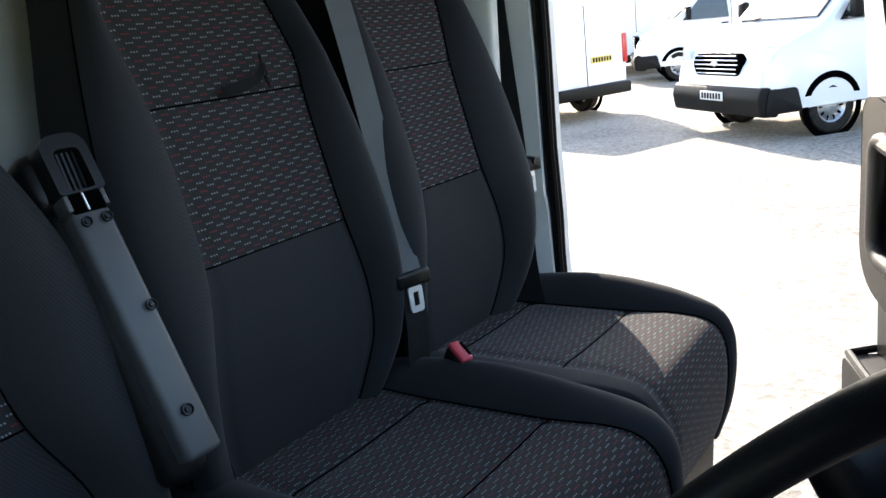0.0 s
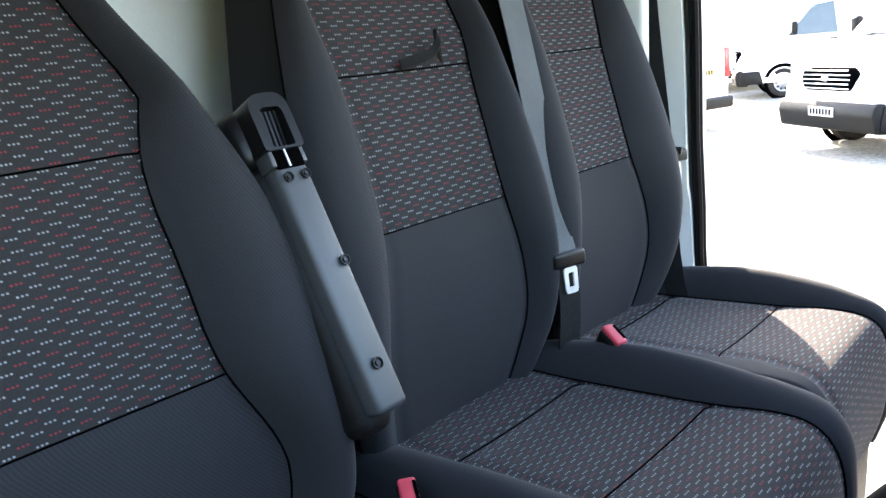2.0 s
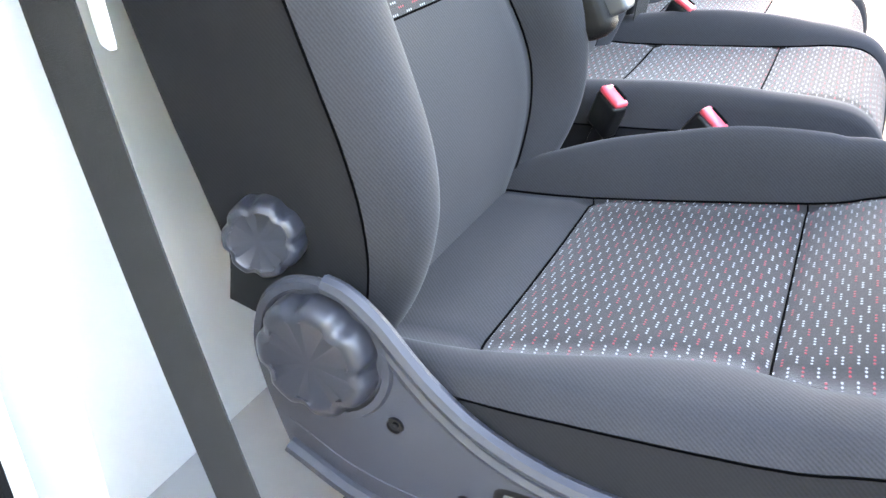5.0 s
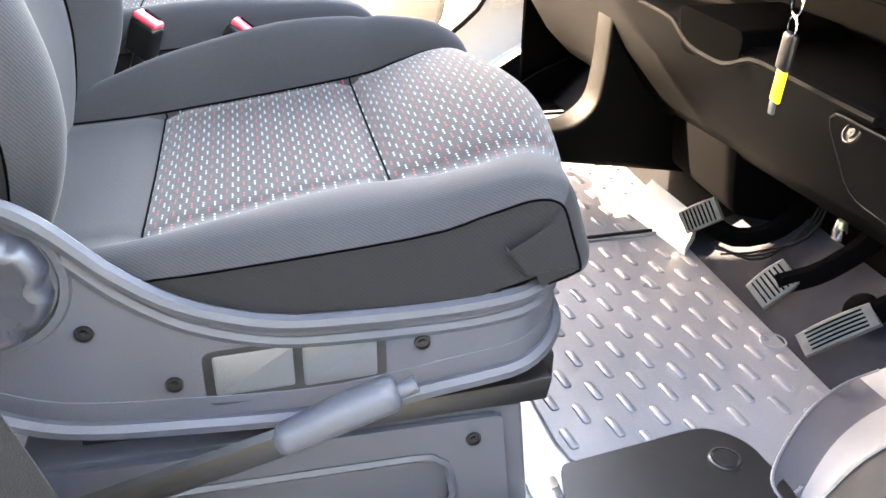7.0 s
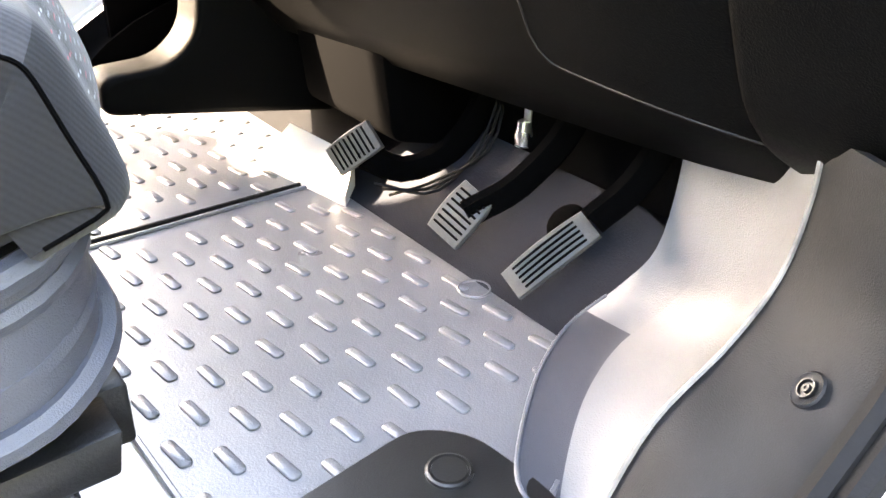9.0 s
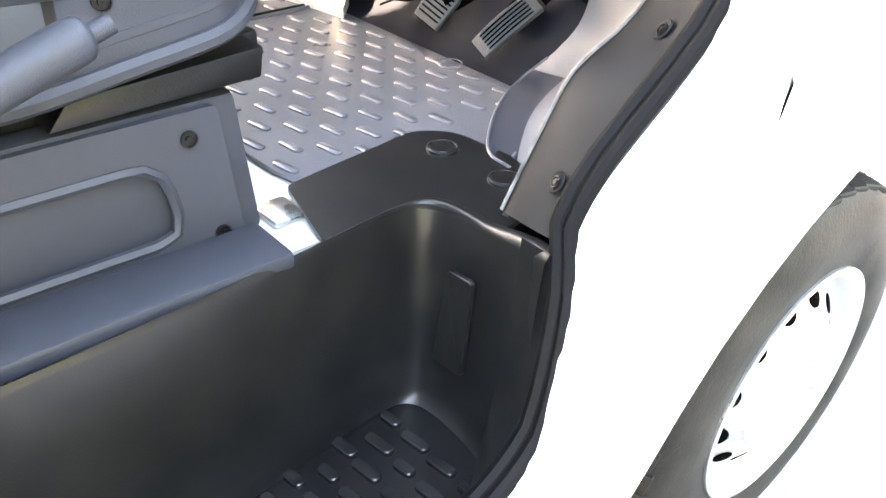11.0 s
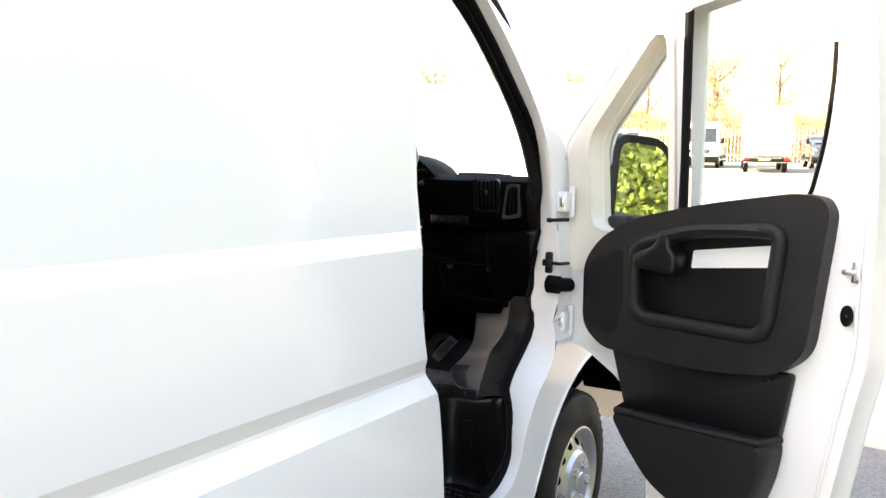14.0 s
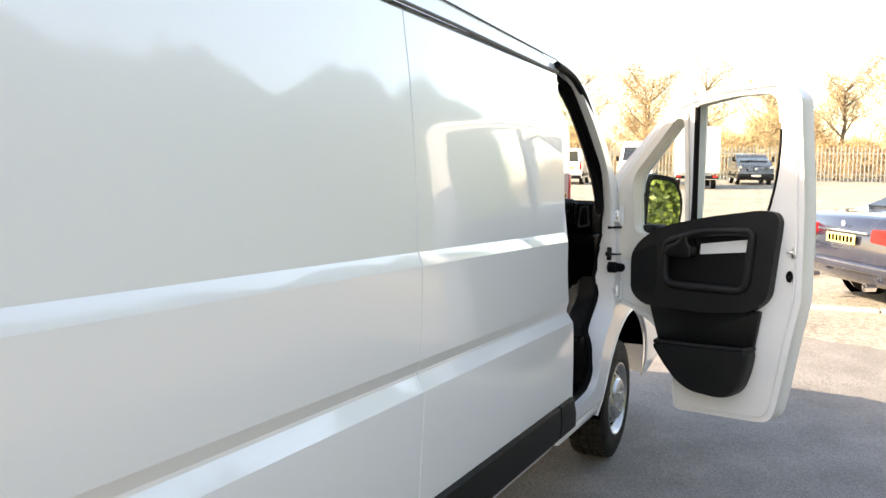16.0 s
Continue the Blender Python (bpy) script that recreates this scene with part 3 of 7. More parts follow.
# bulkhead and cab floor
part("bulkhead", sheet(round_poly([(-0.95, 0.72), (0.95, 0.72), (0.90, 2.10), (-0.90, 2.10)], 0.05), [], lambda u, v: Vector((-1.615, u, v)), 0.02), BULK, van, "painted pale grey steel bulkhead")
for z in (1.02, 1.38, 1.74):
    part("bulkhead_rib", box((-1.611, 0, z), (0.012, 1.5, 0.09), 0.005, 3), BULK, van)
for sgn in (-1, 1):
    part("b_pillar", sheet([(-1.70, 0.50), (-1.245, 0.50), (-1.17, 0.72), (-1.19, 0.90), (-1.245, 1.06), (-1.26, 1.30), (-1.265, 2.07), (-1.70, 2.07)], [],
                           lambda u, v: Vector((u, sgn * (side_y(v) - 0.075 - 0.04 * max(0, (-1.25 - u) / 0.45)), v)), 0.012, CUTS[2:]), PILLAR, van, "pale painted inner door pillar")
# Bare floor is coloured pale where a patch of sun would lie.
part("cab_floor", box((-0.87, 0, 0.714), (1.66, 1.40, 0.036), 0.0), SUNLIT_TONE, van, "cab floor in a pale tone put in for sunlight")
# Firewall made tall, with sheets added, to stop light leaking into the footwell.
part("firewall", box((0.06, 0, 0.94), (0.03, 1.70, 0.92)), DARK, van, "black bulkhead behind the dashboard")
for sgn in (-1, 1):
    part("side_light_stop", box((-0.105, sgn * 0.835, 0.885), (0.35, 0.02, 0.87)), DARK, van, "added black sheet stopping light into the footwell")
    part("floor_light_stop", box((-0.235, sgn * 0.755, 0.716), (0.59, 0.15, 0.03)), DARK, van)
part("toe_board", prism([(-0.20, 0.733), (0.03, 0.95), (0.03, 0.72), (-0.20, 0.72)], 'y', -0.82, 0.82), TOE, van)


def step_well(sgn):
    """The moulded black entry step inside a door opening."""
    t = thing("entry_step", "black moulded plastic entry step with raised anti-slip pads", "step", group="entry steps", kind="")
    y = lambda v: sgn * v
    plan = smooth_line([(-1.20, y(0.752), 0), (-0.95, y(0.742), 0), (-0.75, y(0.726), 0), (-0.62, y(0.712), 0)], 12)
    plan += smooth_line([(-0.60, y(0.712), 0), (-0.572, y(0.716), 0), (-0.556, y(0.732), 0), (-0.550, y(0.762), 0), (-0.551, y(0.815), 0), (-0.560, y(0.865), 0), (-0.570, y(0.895), 0), (-0.580, y(0.915), 0)], 24)
    mid_x, mid_y = -0.86, y(0.86)
    rows = []
    climb = lambda p, z: 0.32 * max(0, abs(p.y) - 0.80) * max(0, min(1, (z - 0.60) / 0.135))
    for z, k in ((0.744, -0.030), (0.7455, -0.010), (0.743, 0.0), (0.735, 0.010), (0.70, 0.018), (0.60, 0.034), (0.52, 0.046), (0.49, 0.052), (0.475, 0.062), (0.467, 0.082)):
        rows.append([p + Vector(((mid_x - p.x) * k * 1.4, (mid_y - p.y) * k, z + climb(p, z))) for p in plan])
    part("step_wall", loft(rows, False), STEP, t, "glossy black moulded step wall", 60)
    part("wall_backing", prism([(-1.22, y(0.62)), (-0.50, y(0.62)), (-0.50, y(0.90)), (-0.53, y(0.90)), (-0.53, y(0.69)), (-1.22, y(0.70))], 'z', 0.44, 0.728), STEP, t)
    jamb = [[Vector(q) + Vector((0, -0.004 * sgn, 0)), Vector(q).lerp(Vector((-0.585, y(0.90), q[2])), 0.55) + Vector((0.006, 0, 0)), Vector((-0.572 - 0.16 * max(0, 0.70 - q[2]), y(0.872), q[2]))] for q in SEALS[sgn] if q[0] > -0.80 and 0.47 < q[2] < 0.80]
    part("step_jamb", loft(jamb, False), STEP, t, "black moulded edge beside the seal", 60)
    part("rear_wall", box((-1.20, y(0.83), 0.60), (0.03, 0.27, 0.30), 0.01), STEP, t)
    part("tread", box((-0.88, y(0.83), 0.455), (0.68, 0.29, 0.02), 0.006), STEP, t)
    part("lip", tube(smooth_line([(-1.19, y(0.965), 0.475), (-0.80, y(0.965), 0.478), (-0.715, y(0.958), 0.494), (-0.690, y(0.950), 0.515)], 20), 0.015, 8), RUBBER, t)
    part("access_cover", prism(round_poly([(y(0.748), 0.540), (y(0.800), 0.545), (y(0.808), 0.685), (y(0.768), 0.682)], 0.006), 'x', -0.574, -0.566, 0.002), STEP, t)
    for k in range(70):
        i, j = k % 14, k // 14
        w = 0.021 if (k * 7) % 3 else 0.015
        bm = prism(round_poly([(-w, -0.0075), (w, -0.0075), (w, 0.0075), (-w, 0.0075)], 0.007, 3), 'z', 0.462, 0.472, 0.0025, 1)
        bm.transform(Matrix.Translation((-0.632 - 0.036 * i, y(0.742 + 0.048 * j + 0.024 * (i % 2)), 0)) @ pose(0, 0, 0, 0, 0, 82 * sgn))
        part("anti_slip_pad", bm, STEP_PAD, t)
    return t


step_well(-1)
step_well(1)


def road_wheel(m, group):
    """Steel wheel with a silver trim cap; axle along local y, outer face towards -y."""
    w = thing("road_wheel", "silver steel wheel with a black ribbed tyre standing on asphalt", "wheel", m, group)
    turn = pose(0, 0, 0, 90, 0, 0)
    R = 0.342
    prof = [(0.200, 0.100), (0.215, 0.108), (0.255, 0.112), (0.300, 0.106), (0.322, 0.097), (0.330, 0.088), (R - 0.011, 0.075)]
    prof += [(R - 0.010, 0.055), (R - 0.010, -0.055)]
    prof += [(R - 0.011, -0.075), (0.322, -0.097), (0.255, -0.112), (0.200, -0.100)]
    tyre = part("tyre", lathe(prof, 72, turn), TYRE, w, "black tyre with worn tread")
    blocks = []
    n = 50
    for k in range(n):
        a = 2 * math.pi * k / n
        for side in (1, -1):
            b = box((0, 0, 0), (0.039, 0.034, 0.010), 0.002, 1)
            b.transform(Matrix.Rotation(a + (0.02 if side < 0 else 0), 4, 'Y') @ Matrix.Translation((0, side * 0.0765, R - 0.0100)) @ Matrix.Rotation(0.20 * side, 4, 'Z') @ Matrix.Rotation(-0.20 * side, 4, 'X'))
            blocks.append(b)
            b = box((0, 0, 0), (0.036, 0.026, 0.014), 0.002, 1)
            b.transform(Matrix.Rotation(a + 0.035 + 0.02 * side, 4, 'Y') @ Matrix.Translation((0, side * 0.043, R - 0.0065)) @ Matrix.Rotation(0.35 * side, 4, 'Z'))
            blocks.append(b)
        b = box((0, 0, 0), (0.037, 0.040, 0.014), 0.002, 1)
        b.transform(Matrix.Rotation(a + 0.02, 4, 'Y') @ Matrix.Translation((0, 0, R - 0.0062)) @ Matrix.Rotation(0.3, 4, 'Z'))
        blocks.append(b)
    tagged(part("tread", join(*blocks), TYRE, tyre), kind="stuff")
    rim = part("rim", lathe([(0.170, -0.09), (0.185, 0.05), (0.190, 0.088), (0.203, 0.100), (0.209, 0.104), (0.209, 0.110), (0.202, 0.112), (0.196, 0.106), (0.189, 0.096), (0.183, 0.084), (0.177, 0.076),
                             (0.170, 0.073), (0.162, 0.077), (0.132, 0.096), (0.122, 0.100), (0.117, 0.108), (0.110, 0.116), (0.088, 0.120), (0.042, 0.121), (0.036, 0.127), (0.002, 0.128)], 64, turn), RIM, w, "silver painted steel rim with oval vents")
    for k in range(12):
        a = 2 * math.pi * k / 12 + 0.13
        b = lathe([(0.0005, 0.0015), (0.0150, 0.0015), (0.0160, 0.0010), (0.0165, -0.004)], 18)
        b.transform(Matrix.Rotation(a, 4, 'Y') @ Matrix.Translation((0, -0.0868, 0.1475)) @ Matrix.Rotation(radians(57.6), 4, 'X') @ Matrix.Diagonal((1.1, 1, 1, 1)))
        part("vent_hole", b, DARK, rim)
    for k in range(5):
        a = 2 * math.pi * k / 5 + 0.3
        b = lathe([(0.019, 0.0), (0.018, 0.010), (0.013, 0.013), (0.008, 0.013), (0.006, 0.010), (0.0005, 0.010)], 16)
        b.transform(Matrix.Rotation(a, 4, 'Y') @ Matrix.Translation((0, -0.119, 0.068)) @ Matrix.Rotation(radians(90), 4, 'X'))
        part("wheel_bolt", b, RIM, rim, "silver wheel bolt cover")
    return w


# front wheels are placed on the ground under the arches; rear ones follow the rake
first = road_wheel(pose(-0.015, -0.862, 0.342, 0, 12, 0), "van wheels")
copy_thing(first, pose(0.008, 0.862, 0.342, 0, 40, 180))
copy_thing(first, pose(-4.03, -0.862, 0.342, 0, 75, 0))
copy_thing(first, pose(-4.03, 0.862, 0.342, 0, 5, 180))


# ---- cab doors: local x runs from hinge to latch, y to the outer skin, z up ----
D_OUT = [(0.0, 1.56), (0.03, 1.63), (0.36, 1.945), (0.43, 1.985), (0.62, 2.035), (0.93, 2.055), (0.99, 2.03), (1.022, 1.97), (1.035, 1.50), (1.035, 1.05), (1.0, 0.88), (0.955, 0.62), (0.93, 0.50),
         (0.90, 0.462), (0.84, 0.452), (0.43, 0.425), (0.405, 0.44), (0.40, 0.60), (0.36, 0.74), (0.27, 0.85), (0.14, 0.915), (0.05, 0.935), (0.012, 0.98), (0.0, 1.2)]
D_WIN = [tuple(p) for p in round_poly([(0.515, 1.965), (0.70, 1.998), (0.925, 2.005), (0.932, 1.80), (0.905, 1.60), (0.865, 1.45), (0.83, 1.43), (0.47, 1.35)], [0.01, 0.05, 0.075, 0.1, 0.1, 0.03, 0.03, 0.01], 5)]
D_QUART = [tuple(p) for p in round_poly([(0.146, 1.313), (0.146, 1.612), (0.415, 1.905), (0.452, 1.90), (0.444, 1.313)], [0.065, 0.05, 0.03, 0.02, 0.03], 6)]


def cab_door(m, group, wide):
    d = thing("cab_door", "open white van door with black inner trim panel and door pocket", "van door", m, group)
    bow = lambda z: 0.035 - 0.14 * max(0, z - 1.35) ** 1.25 + 0.02 * min(1, max(0, (1.2 - z)))
    cuts = [('v', z) for z in (0.6, 0.8, 1.0, 1.2, 1.35, 1.5, 1.65, 1.8, 1.95)]
    out = round_poly(D_OUT, 0.02, 2)
    inn = lambda u, v: Vector((u, bow(v) - 0.055, v))
    part("inner_frame", sheet(out, [D_WIN, D_QUART], inn, 0.012, cuts), PAINT_IN, d, "white painted inner door frame")
    part("outer_skin", sheet([(x * 1.012 - 0.006, z) for x, z in out], [D_WIN, D_QUART], lambda u, v: Vector((u, bow(v) + 0.045, v)), 0.012, cuts), PAINT, d, "white painted outer door skin")
    edge = []
    for x, z in out:
        edge.append([(x, bow(z) - 0.055, z), (x * 0.992 + 0.004, bow(z) - 0.02, z), (x * 0.992 + 0.004, bow(z) + 0.02, z), (x * 1.012 - 0.006, bow(z) + 0.045, z)])
    part("door_edge", loft(edge, False, loop=True), PAINT_IN, d, "white folded door edge")
    wl = resample(D_WIN, 70)
    first = [k for k, p in enumerate(wl) if p[1] < 1.84][0]
    part("window_seal", tube([(x, bow(z) - 0.050, z) for x, z in wl[first:]], 0.0085, 6), RUBBER, d, "black rubber window seal")
    part("window_trim", tube([(x, bow(z) - 0.056, z) for x, z in wl[:first]], 0.008, 6), CREAM, d, "pale upper window trim")
    part("quarter_seal", tube([(x, bow(z) - 0.004, z) for x, z in resample(D_QUART, 60)], 0.004, 6, True), CREAM, d, "thin pale window seal")
    bar = [(0.462, 1.35), (0.512, 1.96)]
    part("window_bar", tube([(bar[0][0] + 0.03, bow(1.4) - 0.058, 1.35), (0.517, bow(1.96) - 0.05, 1.965)], 0.013, 8), RUBBER, d, "black window guide rail")
    part("window_glass", sheet(D_WIN, [], lambda u, v: Vector((u, bow(v) + 0.0, v)), 0.0, cuts), GLASS, d, "clear side window").visible_shadow = False
    part("quarter_glass", sheet(D_QUART, [], lambda u, v: Vector((u, bow(v) + 0.0, v)), 0.0, cuts), GLASS, d, "clear fixed quarter window").visible_shadow = False
    # pale quarter surround
    fr = resample(round_poly([(0.055, 1.18), (0.06, 1.57), (0.37, 1.91), (0.475, 1.945), (0.465, 1.30), (0.16, 1.17)], 0.03), 60)
    fi = resample(D_QUART, 60)
    fc_ = (0.32, 1.58)
    part("quarter_surround", join(frame_sheet(fr, fi, lambda p, h: (p[0], bow(p[1]) - 0.070 + h, p[1]), 0.012), loft([[(fc_[0] + (a - fc_[0]) * 0.993, bow(b) - 0.069 + q, fc_[1] + (b - fc_[1]) * 0.993) for q in (0, 0.03, 0.10)] for a, b in fi], False, loop=True)), CREAM, d, "cream plastic quarter window surround")
    # black trim panel
    y0 = -0.022
    panel = round_poly([(0.17, 1.01), (0.255, 0.955), (0.62, 0.955), (0.83, 0.985), (0.905, 1.05), (0.945, 1.42), (0.925, 1.455), (0.86, 1.465), (0.60, 1.425), (0.36, 1.37), (0.23, 1.30), (0.165, 1.22)],
                       [0.05, 0.04, 0.1, 0.06, 0.05, 0.03, 0.03, 0.05, 0.1, 0.1, 0.06, 0.05], 5)
    hole = round_poly([(0.375, 1.075), (0.80, 1.078), (0.828, 1.37), (0.55, 1.345), (0.365, 1.285)], [0.06, 0.06, 0.045, 0.1, 0.05], 8)
    bm = sheet(panel, [hole], lambda u, v: Vector((u, y0 - 0.055 - 0.012 * math.sin(max(0, min(1, (u - 0.17) / 0.75)) * math.pi), v)), 0.0, [('u', 0.35), ('u', 0.5), ('u', 0.65), ('u', 0.8)])
    cr = [(0.505 + (x - 0.505) * 0.945, z + (0.022 if z < 1.2 else -0.022)) for x, z in out]
    part("frame_crease", tube([(x, bow(z) - 0.0655, z) for x, z in resample(cr, 110)], 0.0042, 6, True), PAINT_IN, d, "pressed ridge round the door frame")
    tp = part("trim_panel", bm, DOOR_B, d, "black grained plastic door trim panel")
    part("panel_border", join(*[loft([[(a, y0 - 0.056, b), (a * 1.0, y0 - 0.045, b), (a, y0 + 0.004, b)] for a, b in lp], False, loop=True) for lp in (panel, hole)]), DOOR_B, tp)
    part("panel_recess", sheet(hole, [], lambda u, v: Vector((u, y0 - 0.012, v)), 0.004), DOOR_S, tp, "recessed dark panel")
    part("recess_rim", tube([(a, y0 - 0.062, b) for a, b in resample(hole, 130)], 0.021, 14, True), DOOR_B, tp)
    part("speaker_grille", sheet(round_poly([(0.175, 1.03), (0.30, 1.0), (0.33, 1.10), (0.32, 1.28), (0.19, 1.22)], 0.03), [], lambda u, v: Vector((u, y0 - 0.063, v)), 0.004), GRILLE, tp, "fine mesh speaker grille")
    part("grab_insert", sheet(round_poly([(0.535, 1.235), (0.80, 1.265), (0.80, 1.325), (0.54, 1.287)], 0.006), [], lambda u, v: Vector((u, y0 - 0.0165, v)), 0.003), PAINT, tp, "white strip behind the grab handle")
    part("grab_handle", tube(smooth_line([(0.40, y0 - 0.05, 1.30), (0.56, y0 - 0.075, 1.345), (0.70, y0 - 0.075, 1.36), (0.82, y0 - 0.055, 1.36)], 14), 0.02, 8), DOOR_B, tp)
    part("release_lever", join(prism(round_poly([(0.372, 1.222), (0.52, 1.215), (0.525, 1.272), (0.502, 1.292), (0.50, 1.335), (0.462, 1.338), (0.445, 1.295), (0.375, 1.268)], [0.02, 0.02, 0.02, 0.01, 0.012, 0.014, 0.02, 0.02], 4), 'y', y0 - 0.085, y0 - 0.015, 0.012, 3)), DOOR_S, tp, "black door release lever")
    part("mid_panel", prism(round_poly([(0.265, 0.955), (0.33, 0.76), (0.83, 0.78), (0.862, 0.99)], 0.015), 'y', y0 - 0.022, y0 + 0.004, 0.006), DOOR_S, tp)
    pk = [(0.325, 0.775), (0.845, 0.805), (0.83, 0.70), (0.80, 0.61), (0.76, 0.568), (0.70, 0.556), (0.56, 0.562), (0.48, 0.60), (0.40, 0.68)]
    rings = []
    for k, (yy, sc) in enumerate(((0.0, 0.99), (-0.06, 1.0), (-0.095, 0.985), (-0.108, 0.95))):
        cx, cz = 0.60, 0.70
        rings.append([(cx + (a - cx) * sc, y0 + yy, cz + (b - cz) * sc) for a, b in round_poly(pk, 0.035, 3)])
    part("door_pocket", loft(rings), DOOR_B, tp, "black moulded door pocket")
    part("pocket_rim", tube([(0.33, y0 - 0.02, 0.782), (0.35, y0 - 0.092, 0.782), (0.60, y0 - 0.102, 0.795), (0.82, y0 - 0.096, 0.808), (0.84, y0 - 0.02, 0.81)], 0.011, 8), DOOR_B, tp)
    for u, z in ((0.55, 0.945), (0.80, 0.965)):
        screw(tp, (u, y0 - 0.03, z), (0, -1, 0), 0.007)
    # latch, plug, stay
    part("latch", join(box((1.000, -0.034, 1.275), (0.020, 0.012, 0.052), 0.004), box((0.985, -0.044, 1.275), (0.030, 0.014, 0.014), 0.004)), STEEL, d, "steel door latch")
    part("rubber_plug", lathe([(0.016, 0), (0.016, 0.004), (0.001, 0.005)], 16, Matrix.Translation((0.985, -0.034, 1.165)) @ pose(0, 0, 0, 90, 0, 0) @ Matrix.Diagonal((1, 1.7, 1, 1))), RUBBER, d, "black oval plug")
    # mirror outside the quarter window
    turn = Matrix.Translation((0.181, 0.175, 1.414)) @ pose(0, 0, 0, 2, 0, 74) @ Matrix.Scale(1.25, 4) @ Matrix.Translation((-0.27, -0.112, -1.47))
    bm = loft([[(0.27 + sx * (a - 0.27) , yy, 1.47 + sx * (b - 1.47)) for a, b in round_poly([(0.165, 1.335), (0.375, 1.30), (0.395, 1.54), (0.34, 1.635), (0.18, 1.645)], 0.045, 4)] for yy, sx in ((0.115, 1.0), (0.15, 1.02), (0.20, 0.92), (0.225, 0.7))])
    bm.transform(turn)
    mh = part("mirror_housing", bm, DOOR_B, d, "black door mirror housing")
    gm = sheet(round_poly([(0.185, 1.365), (0.362, 1.335), (0.375, 1.53), (0.33, 1.612), (0.195, 1.625)], 0.035, 4), [], lambda u, v: Vector((u, 0.112 + 0.0 * (u - 0.27), v)), 0.003)
    gm.transform(turn)
    part("mirror_glass", gm, MIRROR, mh, "flat mirror glass reflecting a hedge")
    part("mirror_arm", box((0.20, 0.095, 1.335), (0.11, 0.11, 0.06), 0.02, 3), DOOR_B, mh)
    return d


def door_pose(sgn):
    """Hinge place and swing of a door, on either side."""
    ca, sa = (0.347, 0.938) if sgn < 0 else (0.485, 0.875)
    a = Vector((-ca, -sa, 0))
    o = Vector((sa, -ca, 0))
    base = Matrix(((a.x, o.x, 0, -0.260), (a.y, o.y, 0, -0.968), (0, 0, 1, 0), (0, 0, 0, 1)))
    return VAN @ (base if sgn < 0 else Matrix.Diagonal((1, -1, 1, 1)) @ base)


door_r = cab_door(door_pose(-1), "cab doors", True)
copy_thing(door_r, door_pose(1))

# ---- seats ----
def bez(pts, n):
    return smooth_line([(x, 0, z) for x, z in pts], n)


def patch_split(P, uvs, nu, nv, owner):
    """Splits a grid of places into one bmesh for each owner of a cell, with a UV map in metres."""
    bms = {}
    for i in range(nu - 1):
        for j in range(nv - 1):
            key = owner(i, j)
            if key is None:
                continue
            bm, seen, layer = bms.setdefault(key, (bmesh.new(), {}, []))
            if not layer:
                layer.append(bm.loops.layers.uv.new("metres"))
            ids = [(i, j), (i + 1, j), (i + 1, j + 1), (i, j + 1)]
            vs = []
            for q in ids:
                if q not in seen:
                    seen[q] = bm.verts.new(P[q[0]][q[1]])
                vs.append(seen[q])
            if len({tuple(v.co) for v in vs}) < 3:
                continue
            f = bm.faces.new(vs)
            for lp, q in zip(f.loops, ids):
                lp[layer[0]].uv = uvs[q[0]][q[1]]
    return {k: v[0] for k, v in bms.items()}


def soft_part(name, bm, material, parent, label=""):
    me = bpy.data.meshes.new(name)
    bm.to_mesh(me)
    bm.free()
    me.materials.append(material)
    me.polygons.foreach_set("use_smooth", [True] * len(me.polygons))
    ob = new(name, me)
    ob.parent = parent
    return tagged(ob, label)


